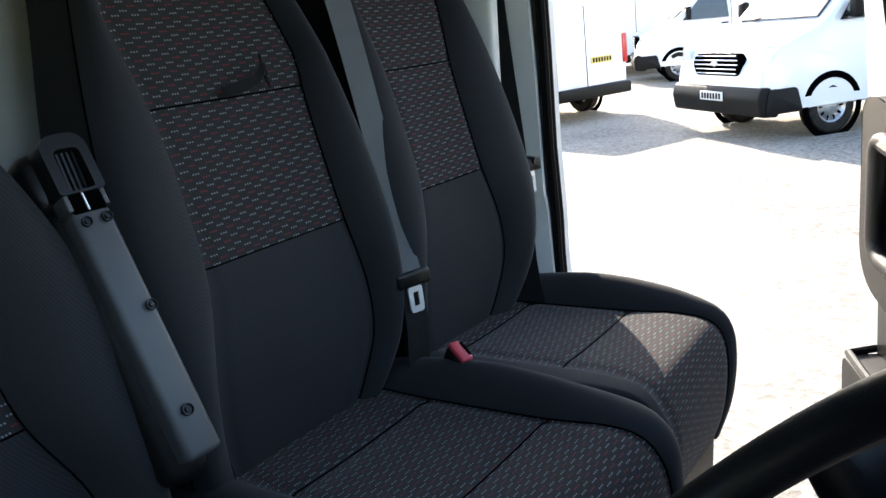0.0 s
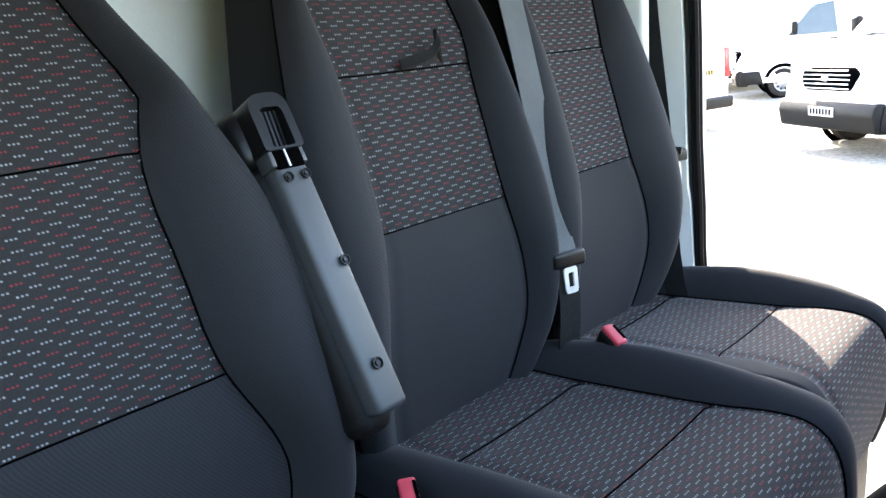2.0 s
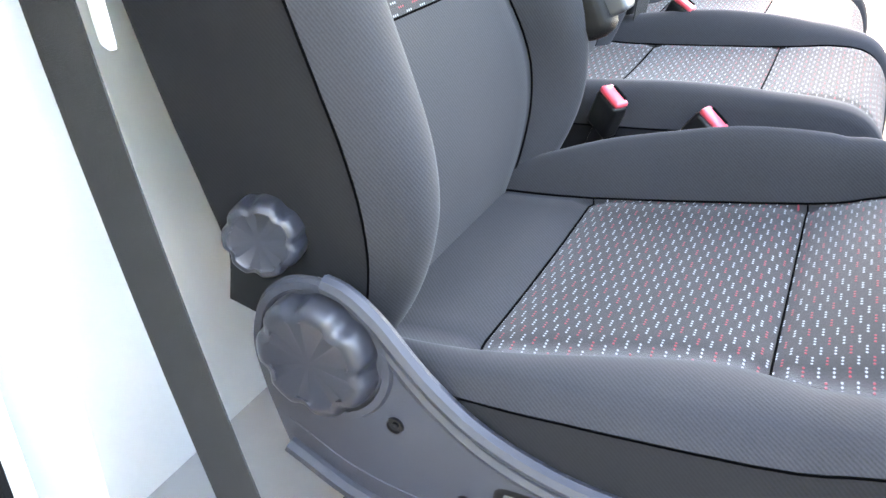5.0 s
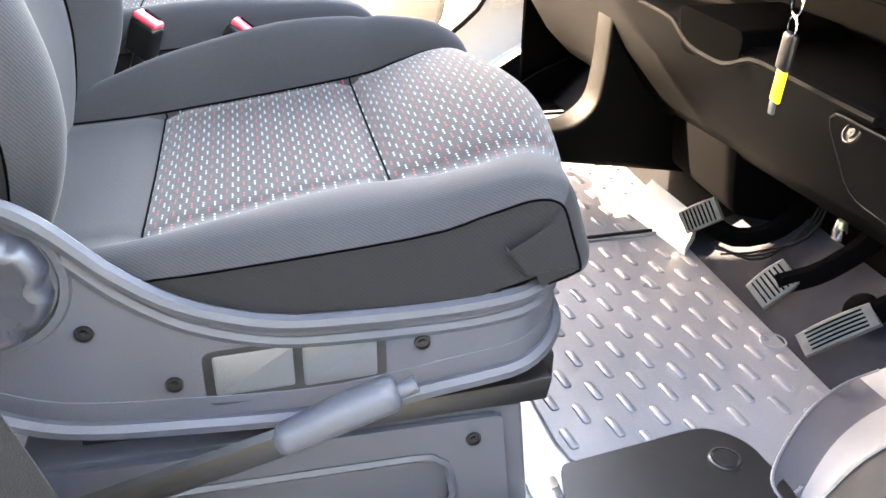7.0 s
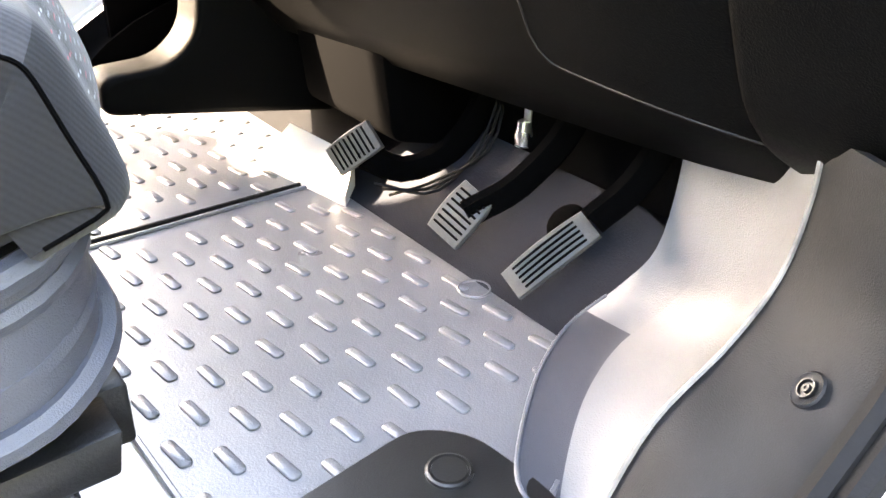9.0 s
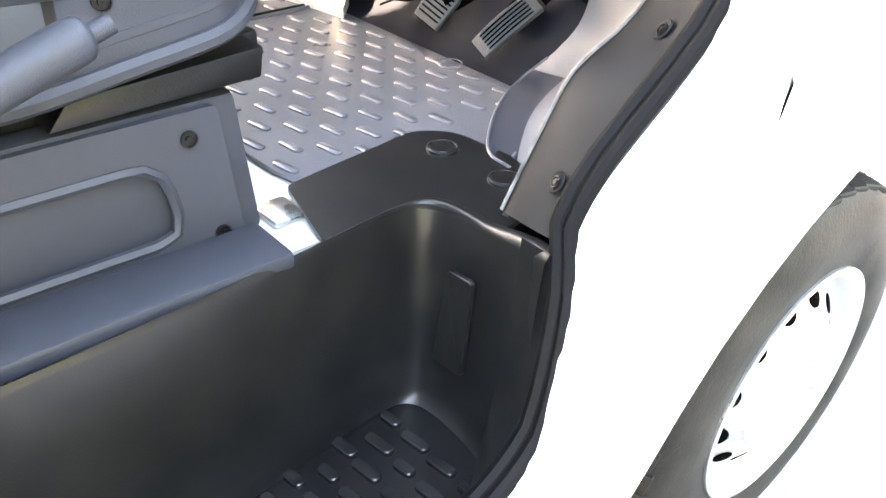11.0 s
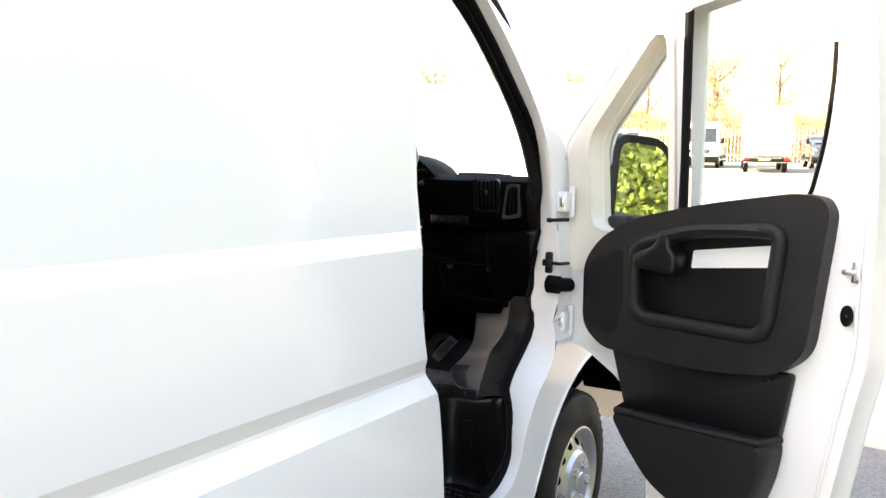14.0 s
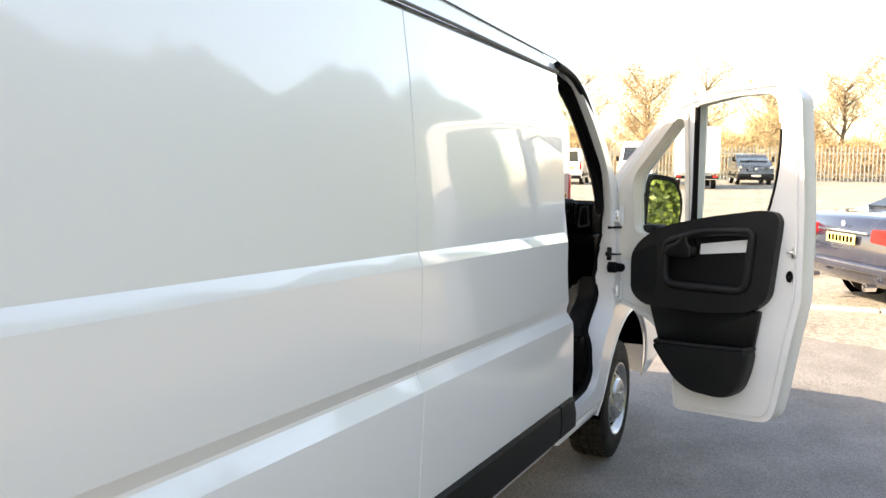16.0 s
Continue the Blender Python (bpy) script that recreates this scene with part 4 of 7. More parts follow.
def upholstery(parent, line, cy, hw, ihw, seams, plain_to, crest, depth, turned, names, near=1.0, far=1.0, flare=None, near_w=None, near_iw=None, dark_from=None, n=72, plain_after=None, sag=0.0, lift=None, drop=0.028, bow=0.0):
    """A padded seat part: a centre line in x and z, side bolsters, a recessed insert, seams across.
    hw, ihw, crest: half widths and bolster height as functions of the run 0..1 along the line."""
    C = bez(line, n)
    s = [0.0]
    for a, b in zip(C, C[1:]):
        s.append(s[-1] + (b - a).length)
    L = s[-1]
    m = 17
    P, U, kinds = [], [], []
    nb = 11
    for i, c in enumerate(C):
        t = (C[min(i + 1, n - 1)] - C[max(i - 1, 0)]).normalized()
        nrm = Vector((-t.z, 0, t.x))
        if not turned:
            nrm = Vector((t.z, 0, -t.x))
        u = s[i] / L
        w, iw, cr = hw(u), ihw(u), crest(u)
        groove = sum(0.010 * math.exp(-((s[i] - q) / 0.006) ** 2) for q in seams)
        row, uv = [], []
        sides = []
        w0, iw0 = w, iw
        for mul in (near, far):
            side = []
            out = flare(u) if flare and mul is near else 0.0
            w = (near_w(u) if near_w and mul is near else w0) - out
            iw = min(near_iw(u) if near_iw and mul is near else iw0, w - 0.035)
            up = lift(u) if lift else 0.0
            for k in range(4):                       # down the outer flank
                side.append((w * (0.985 + 0.015 * k / 3) + out * (1 - k / 3) ** 1.4, -depth(u) * (1 - k / 3) - drop + up * k / 3))
            for k in range(nb):                      # over the bolster
                f = k / (nb - 1)
                bump = math.sin(math.pi * min(1, f * 1.02)) ** 0.75
                edge = drop * (1 - min(1, f / 0.22)) ** 2
                side.append((w + (iw - w) * f, up * (1 - f) ** 1.2 + cr * mul * bump - edge - 0.004 * (f > 0.95)))
            for k in range(m // 2 + 1):              # the insert, slightly hollow
                f = k / (m // 2)
                d = -0.006 * math.exp(-(f / 0.05) ** 2)
                side.append((iw * (1 - f), d - (sag(u) if callable(sag) else sag) * (1 - (1 - f) ** 2) - groove))
            sides.append(side)
        full = [(-y, h) for y, h in sides[0]] + [(y, h) for y, h in sides[1][::-1][1:]]
        for y, h in full:
            e = max(0, min(1, (u - 0.62) / 0.24))
            row.append(c + nrm * h + Vector((-bow * (math.hypot(y, 0.05) - 0.05) * e * e * (3 - 2 * e), cy + y, 0)))
            uv.append((y + 0.5, s[i]))
        P.append(row)
        U.append(uv)
    nv = len(P[0])
    nside = 4 + nb - 1

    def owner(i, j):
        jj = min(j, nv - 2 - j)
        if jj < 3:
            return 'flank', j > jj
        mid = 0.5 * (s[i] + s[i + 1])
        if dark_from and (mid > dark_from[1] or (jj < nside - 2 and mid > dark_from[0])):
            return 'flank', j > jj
        if jj < nside:
            return 'bolster', j > jj
        if mid < plain_to or (plain_after is not None and mid > plain_after):
            return 'plain', 0
        return 'insert', 0

    parts = patch_split(P, U, n, nv, owner)
    out = {}
    for (key, other), bm in parts.items():
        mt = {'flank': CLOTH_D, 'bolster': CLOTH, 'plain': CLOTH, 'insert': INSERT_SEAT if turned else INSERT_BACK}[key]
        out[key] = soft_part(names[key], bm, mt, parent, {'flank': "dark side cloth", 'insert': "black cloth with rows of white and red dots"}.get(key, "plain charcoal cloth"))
    # piped seams
    for q in seams:
        i = min(range(n), key=lambda k: abs(s[k] - q))
        part("seam", tube([P[i][j] + Vector((0, 0, 0.001)) for j in range(nside, nv - nside)], 0.0012, 5), DARK, out['insert'])
    for j in (nside, nv - 1 - nside):
        part("seam", tube([P[i][j] for i in range(0, n, 2)], 0.0014, 5), DARK, out['insert'])
    for j in (4, nv - 5):
        part("stitching", tube([P[i][j] for i in range(0, n, 2)], 0.0013, 5), DARK, out['bolster'])
    return P, out


def lerp_table(tab):
    def f(u):
        for (a, x), (b, y) in zip(tab, tab[1:]):
            if u <= b:
                return x + (y - x) * max(0, min(1, (u - a) / (b - a)))
        return tab[-1][1]
    return lambda u: sum(f(min(1, max(0, u + d))) for d in (-0.06, -0.03, 0, 0, 0.03, 0.06)) / 6


def backrest(parent, cy, line, hwt, iwt, seams, plain_to, thick, crest, lift, near_w=None, near_iw=None):
    P, out = upholstery(parent, line, cy, lerp_table(hwt), lerp_table(iwt), seams, plain_to, lerp_table(crest), lambda u: thick * (1 - 0.35 * u), False,
                        dict(flank="side_panel", bolster="back_bolster", plain="lumbar_panel", insert="back_insert"), sag=0.004, near=1.0, far=1.0 + 1e-6,
                        near_w=lerp_table(near_w) if near_w else None, near_iw=lerp_table(near_iw) if near_iw else None, lift=lerp_table(lift), drop=0.014)
    n, nv = len(P), len(P[0])
    # rear shell
    rings = [[P[i][0].lerp(P[i][nv - 1], k / 6) + Vector((-0.02 * math.sin(math.pi * k / 6), 0, 0)) for k in range(7)] for i in range(0, n)]
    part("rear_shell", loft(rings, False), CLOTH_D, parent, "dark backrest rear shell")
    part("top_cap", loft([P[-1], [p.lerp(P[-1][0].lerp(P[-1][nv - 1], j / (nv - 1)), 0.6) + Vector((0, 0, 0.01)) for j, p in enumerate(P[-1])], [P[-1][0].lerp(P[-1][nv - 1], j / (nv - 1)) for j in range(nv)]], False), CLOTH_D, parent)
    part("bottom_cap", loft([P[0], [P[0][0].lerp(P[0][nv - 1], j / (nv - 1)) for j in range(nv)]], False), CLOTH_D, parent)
    return P, out


def seat_cushion(parent, cy, line, hwt, iwt, seams, plain_to, crest, depth, near=1.0, far=1.0, near_iw=None, drop=0.028, dark_from=None, near_w=None, sag=0.004, bow=0.0):
    P, out = upholstery(parent, line, cy, lerp_table(hwt), lerp_table(iwt), seams, plain_to, lerp_table(crest),
                        lambda u: depth * (1 - 0.6 * max(0, u - 0.70) / 0.30), True,
                        dict(flank="side_band", bolster="seat_bolster", plain="rear_strip", insert="seat_insert"), sag=sag, near=near, far=far, near_w=lerp_table(near_w) if near_w else None, bow=bow,
                        near_iw=lerp_table(near_iw) if near_iw else None, drop=drop, dark_from=dark_from)
    n, nv = len(P), len(P[0])
    rings = [[P[i][0].lerp(P[i][nv - 1], k / 4) for k in range(5)] for i in range(n)]
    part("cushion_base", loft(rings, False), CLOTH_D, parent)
    return P, out


driver = thing("driver_seat", "charcoal cloth driver seat with dotted inserts and grey plastic skirt", "seat")
CY = -0.385
backrest(driver, CY, [(-1.240, 1.05), (-1.217, 1.15), (-1.218, 1.25), (-1.247, 1.375), (-1.326, 1.61), (-1.405, 1.80), (-1.46, 1.93)],
         [(0, 0.215), (0.06, 0.24), (0.13, 0.268), (0.25, 0.282), (0.40, 0.285), (0.52, 0.276), (0.61, 0.252), (0.69, 0.214), (0.76, 0.180), (0.85, 0.150), (1, 0.12)],
         [(0, 0.16), (0.11, 0.19), (0.165, 0.218), (0.22, 0.224), (0.275, 0.212), (0.34, 0.166), (0.50, 0.160), (0.61, 0.148), (0.70, 0.190), (0.76, 0.202), (0.85, 0.17), (1, 0.13)],
         [0.33, 0.578], 0.33, 0.15,
         [(0, 0.005), (0.08, 0.022), (0.18, 0.046), (0.45, 0.046), (0.65, 0.034), (0.8, 0.02), (1, 0.006)], [(0, 0.0), (0.10, 0.018), (0.22, 0.034), (0.5, 0.034), (0.72, 0.018), (1, 0.0)],
         near_w=[(0, 0.20), (0.10, 0.222), (0.20, 0.244), (0.32, 0.262), (0.45, 0.268), (0.55, 0.264), (0.64, 0.246), (0.72, 0.218), (0.80, 0.188), (0.88, 0.16), (1, 0.13)], near_iw=[(0, 0.15), (0.10, 0.135), (0.20, 0.112), (0.28, 0.118), (0.357, 0.131), (0.50, 0.135), (0.62, 0.139), (0.70, 0.150), (0.78, 0.160), (0.88, 0.145), (1, 0.12)])
seat_cushion(driver, CY, [(-1.245, 1.098), (-1.118, 1.106), (-0.873, 1.131), (-0.800, 1.150), (-0.750, 1.163), (-0.712, 1.164), (-0.684, 1.150), (-0.665, 1.112), (-0.657, 1.068), (-0.700, 1.045)],
             [(0, 0.225), (0.2, 0.258), (0.55, 0.268), (0.76, 0.268), (0.88, 0.262), (1, 0.25)],
             [(0, 0.165), (0.18, 0.168), (0.50, 0.195), (0.60, 0.200), (0.74, 0.200), (1, 0.165)], [0.127, 0.377], 0.127,
             [(0, 0.022), (0.18, 0.060), (0.42, 0.082), (0.58, 0.070), (0.68, 0.042), (0.76, 0.018), (0.86, 0.006), (1, 0.0)], 0.085, near=0.17,
             near_iw=[(0, 0.205), (0.18, 0.206), (0.28, 0.192), (0.395, 0.168), (0.50, 0.157), (0.58, 0.182), (0.655, 0.200), (0.74, 0.203), (0.82, 0.192), (1, 0.165)], drop=0.014, dark_from=(0.560, 0.715),
             near_w=[(0, 0.235), (0.2, 0.262), (0.55, 0.272), (0.70, 0.278), (0.80, 0.290), (0.90, 0.290), (1, 0.282)],
             sag=lambda u: 0.004 - 0.020 * max(0, min(1, (u - 0.52) / 0.15)), bow=0.15)


def skirt_place(side_y0, x_turn, r, th=0.0):
    """Unrolls a skirt: along the side, round the front corner, along the front."""
    def at(u, off=0.0):
        if u <= x_turn:
            return Vector((u, side_y0 - off, 0)), Vector((0, -1, 0))
        a = (u - x_turn) / r
        if a <= math.pi / 2:
            return Vector((x_turn + (r + off) * math.sin(a), side_y0 + r - (r + off) * math.cos(a), 0)), Vector((math.sin(a), -math.cos(a), 0))
        return Vector((x_turn + r + off, side_y0 + r + (u - x_turn - r * math.pi / 2), 0)), Vector((1, 0, 0))
    return at


rim_in = resample(round_poly([(-1.20, -0.638), (-0.718, -0.638), (-0.708, -0.40), (-0.710, -0.135), (-1.20, -0.135)], [0.02, 0.055, 0.2, 0.10, 0.02], 6), 60)
rim_out = resample(round_poly([(-1.20, -0.640), (-0.706, -0.642), (-0.674, -0.40), (-0.680, -0.135), (-1.20, -0.135)], [0.02, 0.05, 0.2, 0.10, 0.02], 6), 60)
rise = lambda x: 0.040 * max(0, min(1, (x + 1.05) / 0.3))
part("cushion_valance", loft([[(x, y, z + f * rise(x)) for x, y in line] for line, z, f in ((rim_in, 1.0, 0.0), (rim_in, 1.045, 0.2), (rim_out, 1.056, 0.5), (rim_out, 1.072, 1.0))]), CLOTH_D, driver, "dark cloth lower edge of the cushion")
SK = skirt_place(-0.654, -0.768, 0.066)
sk_top = [(-1.305, 1.045), (-1.314, 1.10), (-1.298, 1.152), (-1.262, 1.184), (-1.217, 1.187), (-1.18, 1.165), (-1.13, 1.112), (-1.075, 1.072), (-1.00, 1.046), (-0.92, 1.040), (-0.82, 1.040), (-0.75, 1.048), (-0.68, 1.062), (-0.60, 1.066), (-0.35, 1.05)]
sk_bot = [(-0.35, 0.985), (-0.62, 0.982), (-0.70, 0.966), (-0.76, 0.948), (-0.84, 0.936), (-0.95, 0.922), (-1.08, 0.928), (-1.20, 0.942), (-1.285, 0.982)]
top_line = [tuple(p)[:2] for p in smooth_line([(*p, 0) for p in sk_top], 60)]
bot_line = [tuple(p)[:2] for p in smooth_line([(*p, 0) for p in sk_bot], 40)]


def on_skirt(u, v, off=0.0):
    p, nrm = SK(u, off - 0.010 * max(0, (v - 1.0)) / 0.05 * 0 - 0.012 * max(0, (0.975 - v) / 0.05) * 0)
    return Vector((p.x, p.y, v))


sk_hole = round_poly([(-1.068, 0.952), (-0.893, 0.958), (-0.893, 1.022), (-1.068, 1.016)], 0.012, 3)
skirt = part("seat_skirt", sheet(top_line + bot_line, [sk_hole], lambda u, v: on_skirt(u, v), 0.0, [('u', -0.772 + 0.0092 * k) for k in range(0, 13)]), GREY, driver, "grey moulded plastic seat skirt")
part("skirt_lip", tube([on_skirt(u, v - 0.004, 0.001) for u, v in top_line[16:]], 0.009, 8), GREY, skirt)
part("skirt_shoulder", tube([on_skirt(u, v - 0.026, -0.004) for u, v in top_line[22:]], 0.0085, 8), GREY, skirt)
part("skirt_hem", tube([on_skirt(u, v + 0.006, 0.001) for u, v in bot_line], 0.010, 8), GREY, skirt)
part("skirt_crease", tube([on_skirt(u, v + 0.034, -0.0055) for u, v in bot_line], 0.0075, 6), GREY, skirt)
part("button_tray", loft([[on_skirt(u, v, 0.0) for u, v in sk_hole], [on_skirt(u, v, -0.018) for u, v in sk_hole]], True, True), BLACK_S, skirt, "dark recess")
for u0, u1 in ((-1.060, -0.982), (-0.976, -0.901)):
    part("height_lever", prism(round_poly([(u0, 0.962), (u1, 0.965), (u1, 1.014), (u0, 1.011)], 0.005), 'y', -0.655, -0.632, 0.004), ARMGREY, skirt, "grey seat height lever")
for u, v in ((-0.857, 1.0), (-1.095, 0.985), (-1.163, 1.052)):
    screw(skirt, on_skirt(u, v, 0.001), (0, -1, 0), 0.0085)


def dial(parent, p, r, axis, name):
    """A scalloped adjusting wheel."""
    n = 140
    prof = [(0.55, 0.0), (0.97, 0.0), (1.0, 0.004), (1.0, 0.020), (0.985, 0.031), (0.94, 0.038), (0.86, 0.041), (0.76, 0.042), (0.70, 0.0395), (0.004, 0.0395)]
    rings = []
    for k, h in prof:
        ring = []
        for q in range(n):
            a = 2 * math.pi * q / n
            c = max(0, math.cos(7 * a) + 0.15) ** 1.5 * 0.8
            dent = c * 0.11 * min(1, h / 0.030) if k > 0.73 else 0
            ring.append((r * k * (1 - dent) * math.cos(a), r * k * (1 - dent) * math.sin(a), h))
        rings.append(ring)
    bm = loft(rings, True, False)
    bm.transform(Matrix.Translation(p) @ Vector(axis).to_track_quat('Z', 'Y').to_matrix().to_4x4())
    return part(name, bm, DIAL, parent, "dark blue-grey scalloped adjusting wheel", 50)


dial(driver, (-1.236, -0.638, 1.112), 0.060, (0, -1, 0), "recline_wheel")
dial(driver, (-1.302, -0.618, 1.208), 0.037, (0.30, -0.95, 0.08), "lumbar_wheel")
part("wheel_collar", tube([(-1.236 + 0.068 * math.cos(a), -0.652, 1.112 + 0.068 * math.sin(a)) for a in [2 * math.pi * k / 32 for k in range(32)]], 0.007, 6, True), GREY, skirt)
# slide rails and pedestal
part("slide_rail", box((-0.95, -0.60, 0.915), (0.50, 0.035, 0.045), 0.004), BLACK_S, driver, "black steel slide rail")
part("slide_rail", box((-0.95, -0.18, 0.915), (0.50, 0.035, 0.045), 0.004), BLACK_S, driver, "black steel slide rail")
part("rail_bracket", prism([(-0.92, 0.90), (-0.72, 0.905), (-0.715, 0.935), (-0.90, 0.925)], 'y', -0.655, -0.60, 0.003), BLACK_S, driver, "black steel bracket")
part("swivel_base", box((-0.97, CY, 0.895), (0.46, 0.42, 0.03), 0.004), BLACK_S, driver)
ped = thing("seat_pedestal", "grey plastic clad seat pedestal bolted to the cab floor", "seat base")
pp = [(-1.26, 0.733), (-0.725, 0.733), (-0.742, 0.892), (-1.26, 0.892)]
part("pedestal_body", prism(pp, 'y', -0.640, -0.13, 0.008), GREY, ped)
recess = round_poly([(-1.20, 0.76), (-0.815, 0.76), (-0.83, 0.845), (-1.20, 0.845)], 0.03)
part("side_cover", sheet(round_poly([(-1.255, 0.738), (-0.752, 0.738), (-0.768, 0.888), (-1.255, 0.888)], 0.008), [recess], lambda u, v: Vector((u, -0.651, v)), 0.008), GREY, ped, "grey pedestal side cover")
part("cover_recess", tube([(a, -0.650, b) for a, b in resample(recess, 40)], 0.006, 6, True), GREY, ped)
screw(ped, (-0.800, -0.652, 0.862), (0, -1, 0), 0.0085)
screw(ped, (-0.778, -0.652, 0.752), (0, -1, 0), 0.0085)
part("floor_ledge", box((-1.0, -0.690, 0.742), (0.52, 0.076, 0.020), 0.005), GREY, ped, "grey plastic ledge along the floor")
part("bolt_plate", box((-0.70, -0.63, 0.737), (0.04, 0.05, 0.008), 0.003), STEEL, ped, "steel floor bolt plate")

# handbrake
hb = thing("handbrake_lever", "grey handbrake lever with black steel arm beside the seat", "handbrake")
part("lever_arm", tube([(-1.26, -0.715, 0.878), (-1.15, -0.722, 0.915), (-1.00, -0.725, 0.958)], 0.014, 8, flat=(0.008, 0.017)), BLACK_S, hb, "black steel lever arm")
grip = smooth_line([(-1.005, -0.725, 0.958), (-0.985, -0.725, 0.966), (-0.945, -0.725, 0.982), (-0.905, -0.725, 0.996), (-0.893, -0.725, 0.999)], 14)
part("grip", tube(grip, [0.011, 0.0155, 0.0165, 0.0165, 0.0168, 0.0172, 0.0176, 0.0178, 0.018, 0.018, 0.0178, 0.017, 0.015, 0.011], 14), GREY, hb, "grey moulded grip")
part("release_button", tube([(-0.896, -0.725, 0.998), (-0.876, -0.725, 1.005)], 0.008, 12), GREY, hb)
part("pivot_bracket", box((-1.25, -0.70, 0.80), (0.10, 0.05, 0.16), 0.01), BLACK_S, hb)

# passenger bench
bench = thing("passenger_bench", "double passenger bench in charcoal cloth with dotted inserts", "bench seat")
BENCH_LINE = [(-1.285, 1.10), (-1.262, 1.20), (-1.250, 1.31), (-1.264, 1.447), (-1.325, 1.66), (-1.39, 1.85), (-1.45, 2.02)]
for cy, near_hw, far_hw, iw, swell in ((0.186, 0.246, 0.205, 0.130, 0.030), (0.607, 0.212, 0.226, 0.098, 0.046)):
    taper = [(0, 0.72), (0.08, 0.80), (0.15, 0.94), (0.26, 1.0), (0.40, 1.0), (0.50, 0.96), (0.60, 0.90), (0.70, 0.80), (0.81, 0.68), (1, 0.55)]
    widths = [(0, iw - 0.015), (0.07, iw + swell * 0.3), (0.15, iw + swell * 0.95), (0.23, iw + swell), (0.30, iw + swell * 0.6), (0.37, iw), (0.50, iw), (0.60, iw + 0.002), (0.70, iw + 0.028), (0.80, iw + 0.03), (1, iw * 0.8)]
    backrest(bench, cy, BENCH_LINE, [(u, far_hw * k) for u, k in taper], widths, [0.352, 0.573], 0.352, 0.13,
             [(0, 0.004), (0.12, 0.022), (0.3, 0.034), (0.6, 0.030), (0.85, 0.016), (1, 0.006)], [(0, 0.0), (0.12, 0.012), (0.3, 0.02), (0.6, 0.016), (1, 0.0)],
             near_w=[(u, near_hw * k) for u, k in taper])
for cc, cw, ci, q, near, far in ((0.205, 0.244, 0.158, 0.0, 0.75, 1.25), (0.668, 0.228, 0.143, 0.060, 0.10, 1.3)):
    seat_cushion(bench, cc, [(-1.335 - q * 0.4, 1.158), (-1.26 - q * 0.7, 1.160), (-1.18 - q, 1.162), (-0.97 - q, 1.176), (-0.88 - q, 1.184), (-0.828 - q * 0.8, 1.176), (-0.797 - q * 0.8, 1.142), (-0.784 - q * 0.8, 1.085), (-0.780 - q * 0.9, 1.02), (-0.79 - q, 0.955)],
                 [(0, cw), (0.50, cw), (0.62, cw * (0.98 - q)), (0.74, cw * (0.95 - 1.8 * q)), (0.84, cw * (0.90 - 2.4 * q)), (1, cw * (0.78 - 2 * q))], [(0, ci), (0.5, ci), (0.7, ci * 1.1), (0.85, ci * 1.2), (1, ci)], [0.155 - q * 0.6, 0.366 - q * 0.6], -1,
                 [(0, 0.012), (0.15, 0.034), (0.35, 0.042), (0.50, 0.032), (0.62, 0.014), (0.8, 0.003), (1, 0.001)], 0.10, near=near, far=far)
part("bench_base", box((-1.06, 0.42, 0.85), (0.40, 0.82, 0.22), 0.02), BLACK, bench, "black bench base box")
part("pull_strap", ribbon(smooth_line([(-1.318, 0.165, 1.662), (-1.306, 0.19, 1.668), (-1.300, 0.212, 1.676), (-1.298, 0.222, 1.692), (-1.306, 0.228, 1.700), (-1.312, 0.236, 1.682), (-1.318, 0.246, 1.665)], 20), (0.5, 0, -0.87), 0.014, 0.004), BELT_BLACK, bench, "black looped pull strap")

# folded-up armrest
arm = thing("armrest", "folded-up grey plastic armrest seen from its underside between seats", "armrest")
a0, a1 = Vector((-1.110, -0.100, 1.287)), Vector((-1.292, -0.097, 1.640))
ax = (a1 - a0).normalized()
fwd = Vector((ax.z, 0, -ax.x)).normalized()
lat = Vector((0, 1, 0))


def arm_at(s, y, d):
    return a0 + ax * s + lat * y + fwd * d


def arm_slab(s0, s1, y0, y1, d0, d1, r, seg=3):
    bm = bmesh.new()
    vs = [bm.verts.new(arm_at(s, y, d)) for s in (s0, s1) for y in (y0, y1) for d in (d0, d1)]
    for f in ((0, 1, 3, 2), (4, 6, 7, 5), (0, 4, 5, 1), (2, 3, 7, 6), (0, 2, 6, 4), (1, 5, 7, 3)):
        bm.faces.new([vs[i] for i in f])
    bmesh.ops.recalc_face_normals(bm, faces=bm.faces)
    return bev(bm, r, seg)


L_arm = (a1 - a0).length
part("under_plate", arm_slab(0.028, 0.318, -0.022, 0.022, -0.02, 0.012, 0.007), ARMGREY, arm, "smooth grey underside plate")
part("arm_core", arm_slab(0.010, 0.330, -0.034, 0.018, -0.062, -0.010, 0.018), BLACK, arm, "black padded armrest core")
part("grip_frame", frame_sheet(resample(round_poly([(0.334, -0.027), (L_arm + 0.004, -0.027), (L_arm + 0.004, 0.026), (0.334, 0.026)], [0.004, 0.02, 0.02, 0.004], 5), 48), resample(round_poly([(0.337, -0.015), (L_arm - 0.013, -0.015), (L_arm - 0.013, 0.015), (0.337, 0.015)], [0.002, 0.008, 0.008, 0.002], 5), 48), lambda p, h: arm_at(p[0], p[1], 0.016 - h), 0.05), BLACK_S, arm, "dark rounded grip frame")
part("grip_back", arm_slab(0.325, L_arm + 0.002, -0.040, 0.020, -0.070, -0.008, 0.02), BLACK_S, arm)
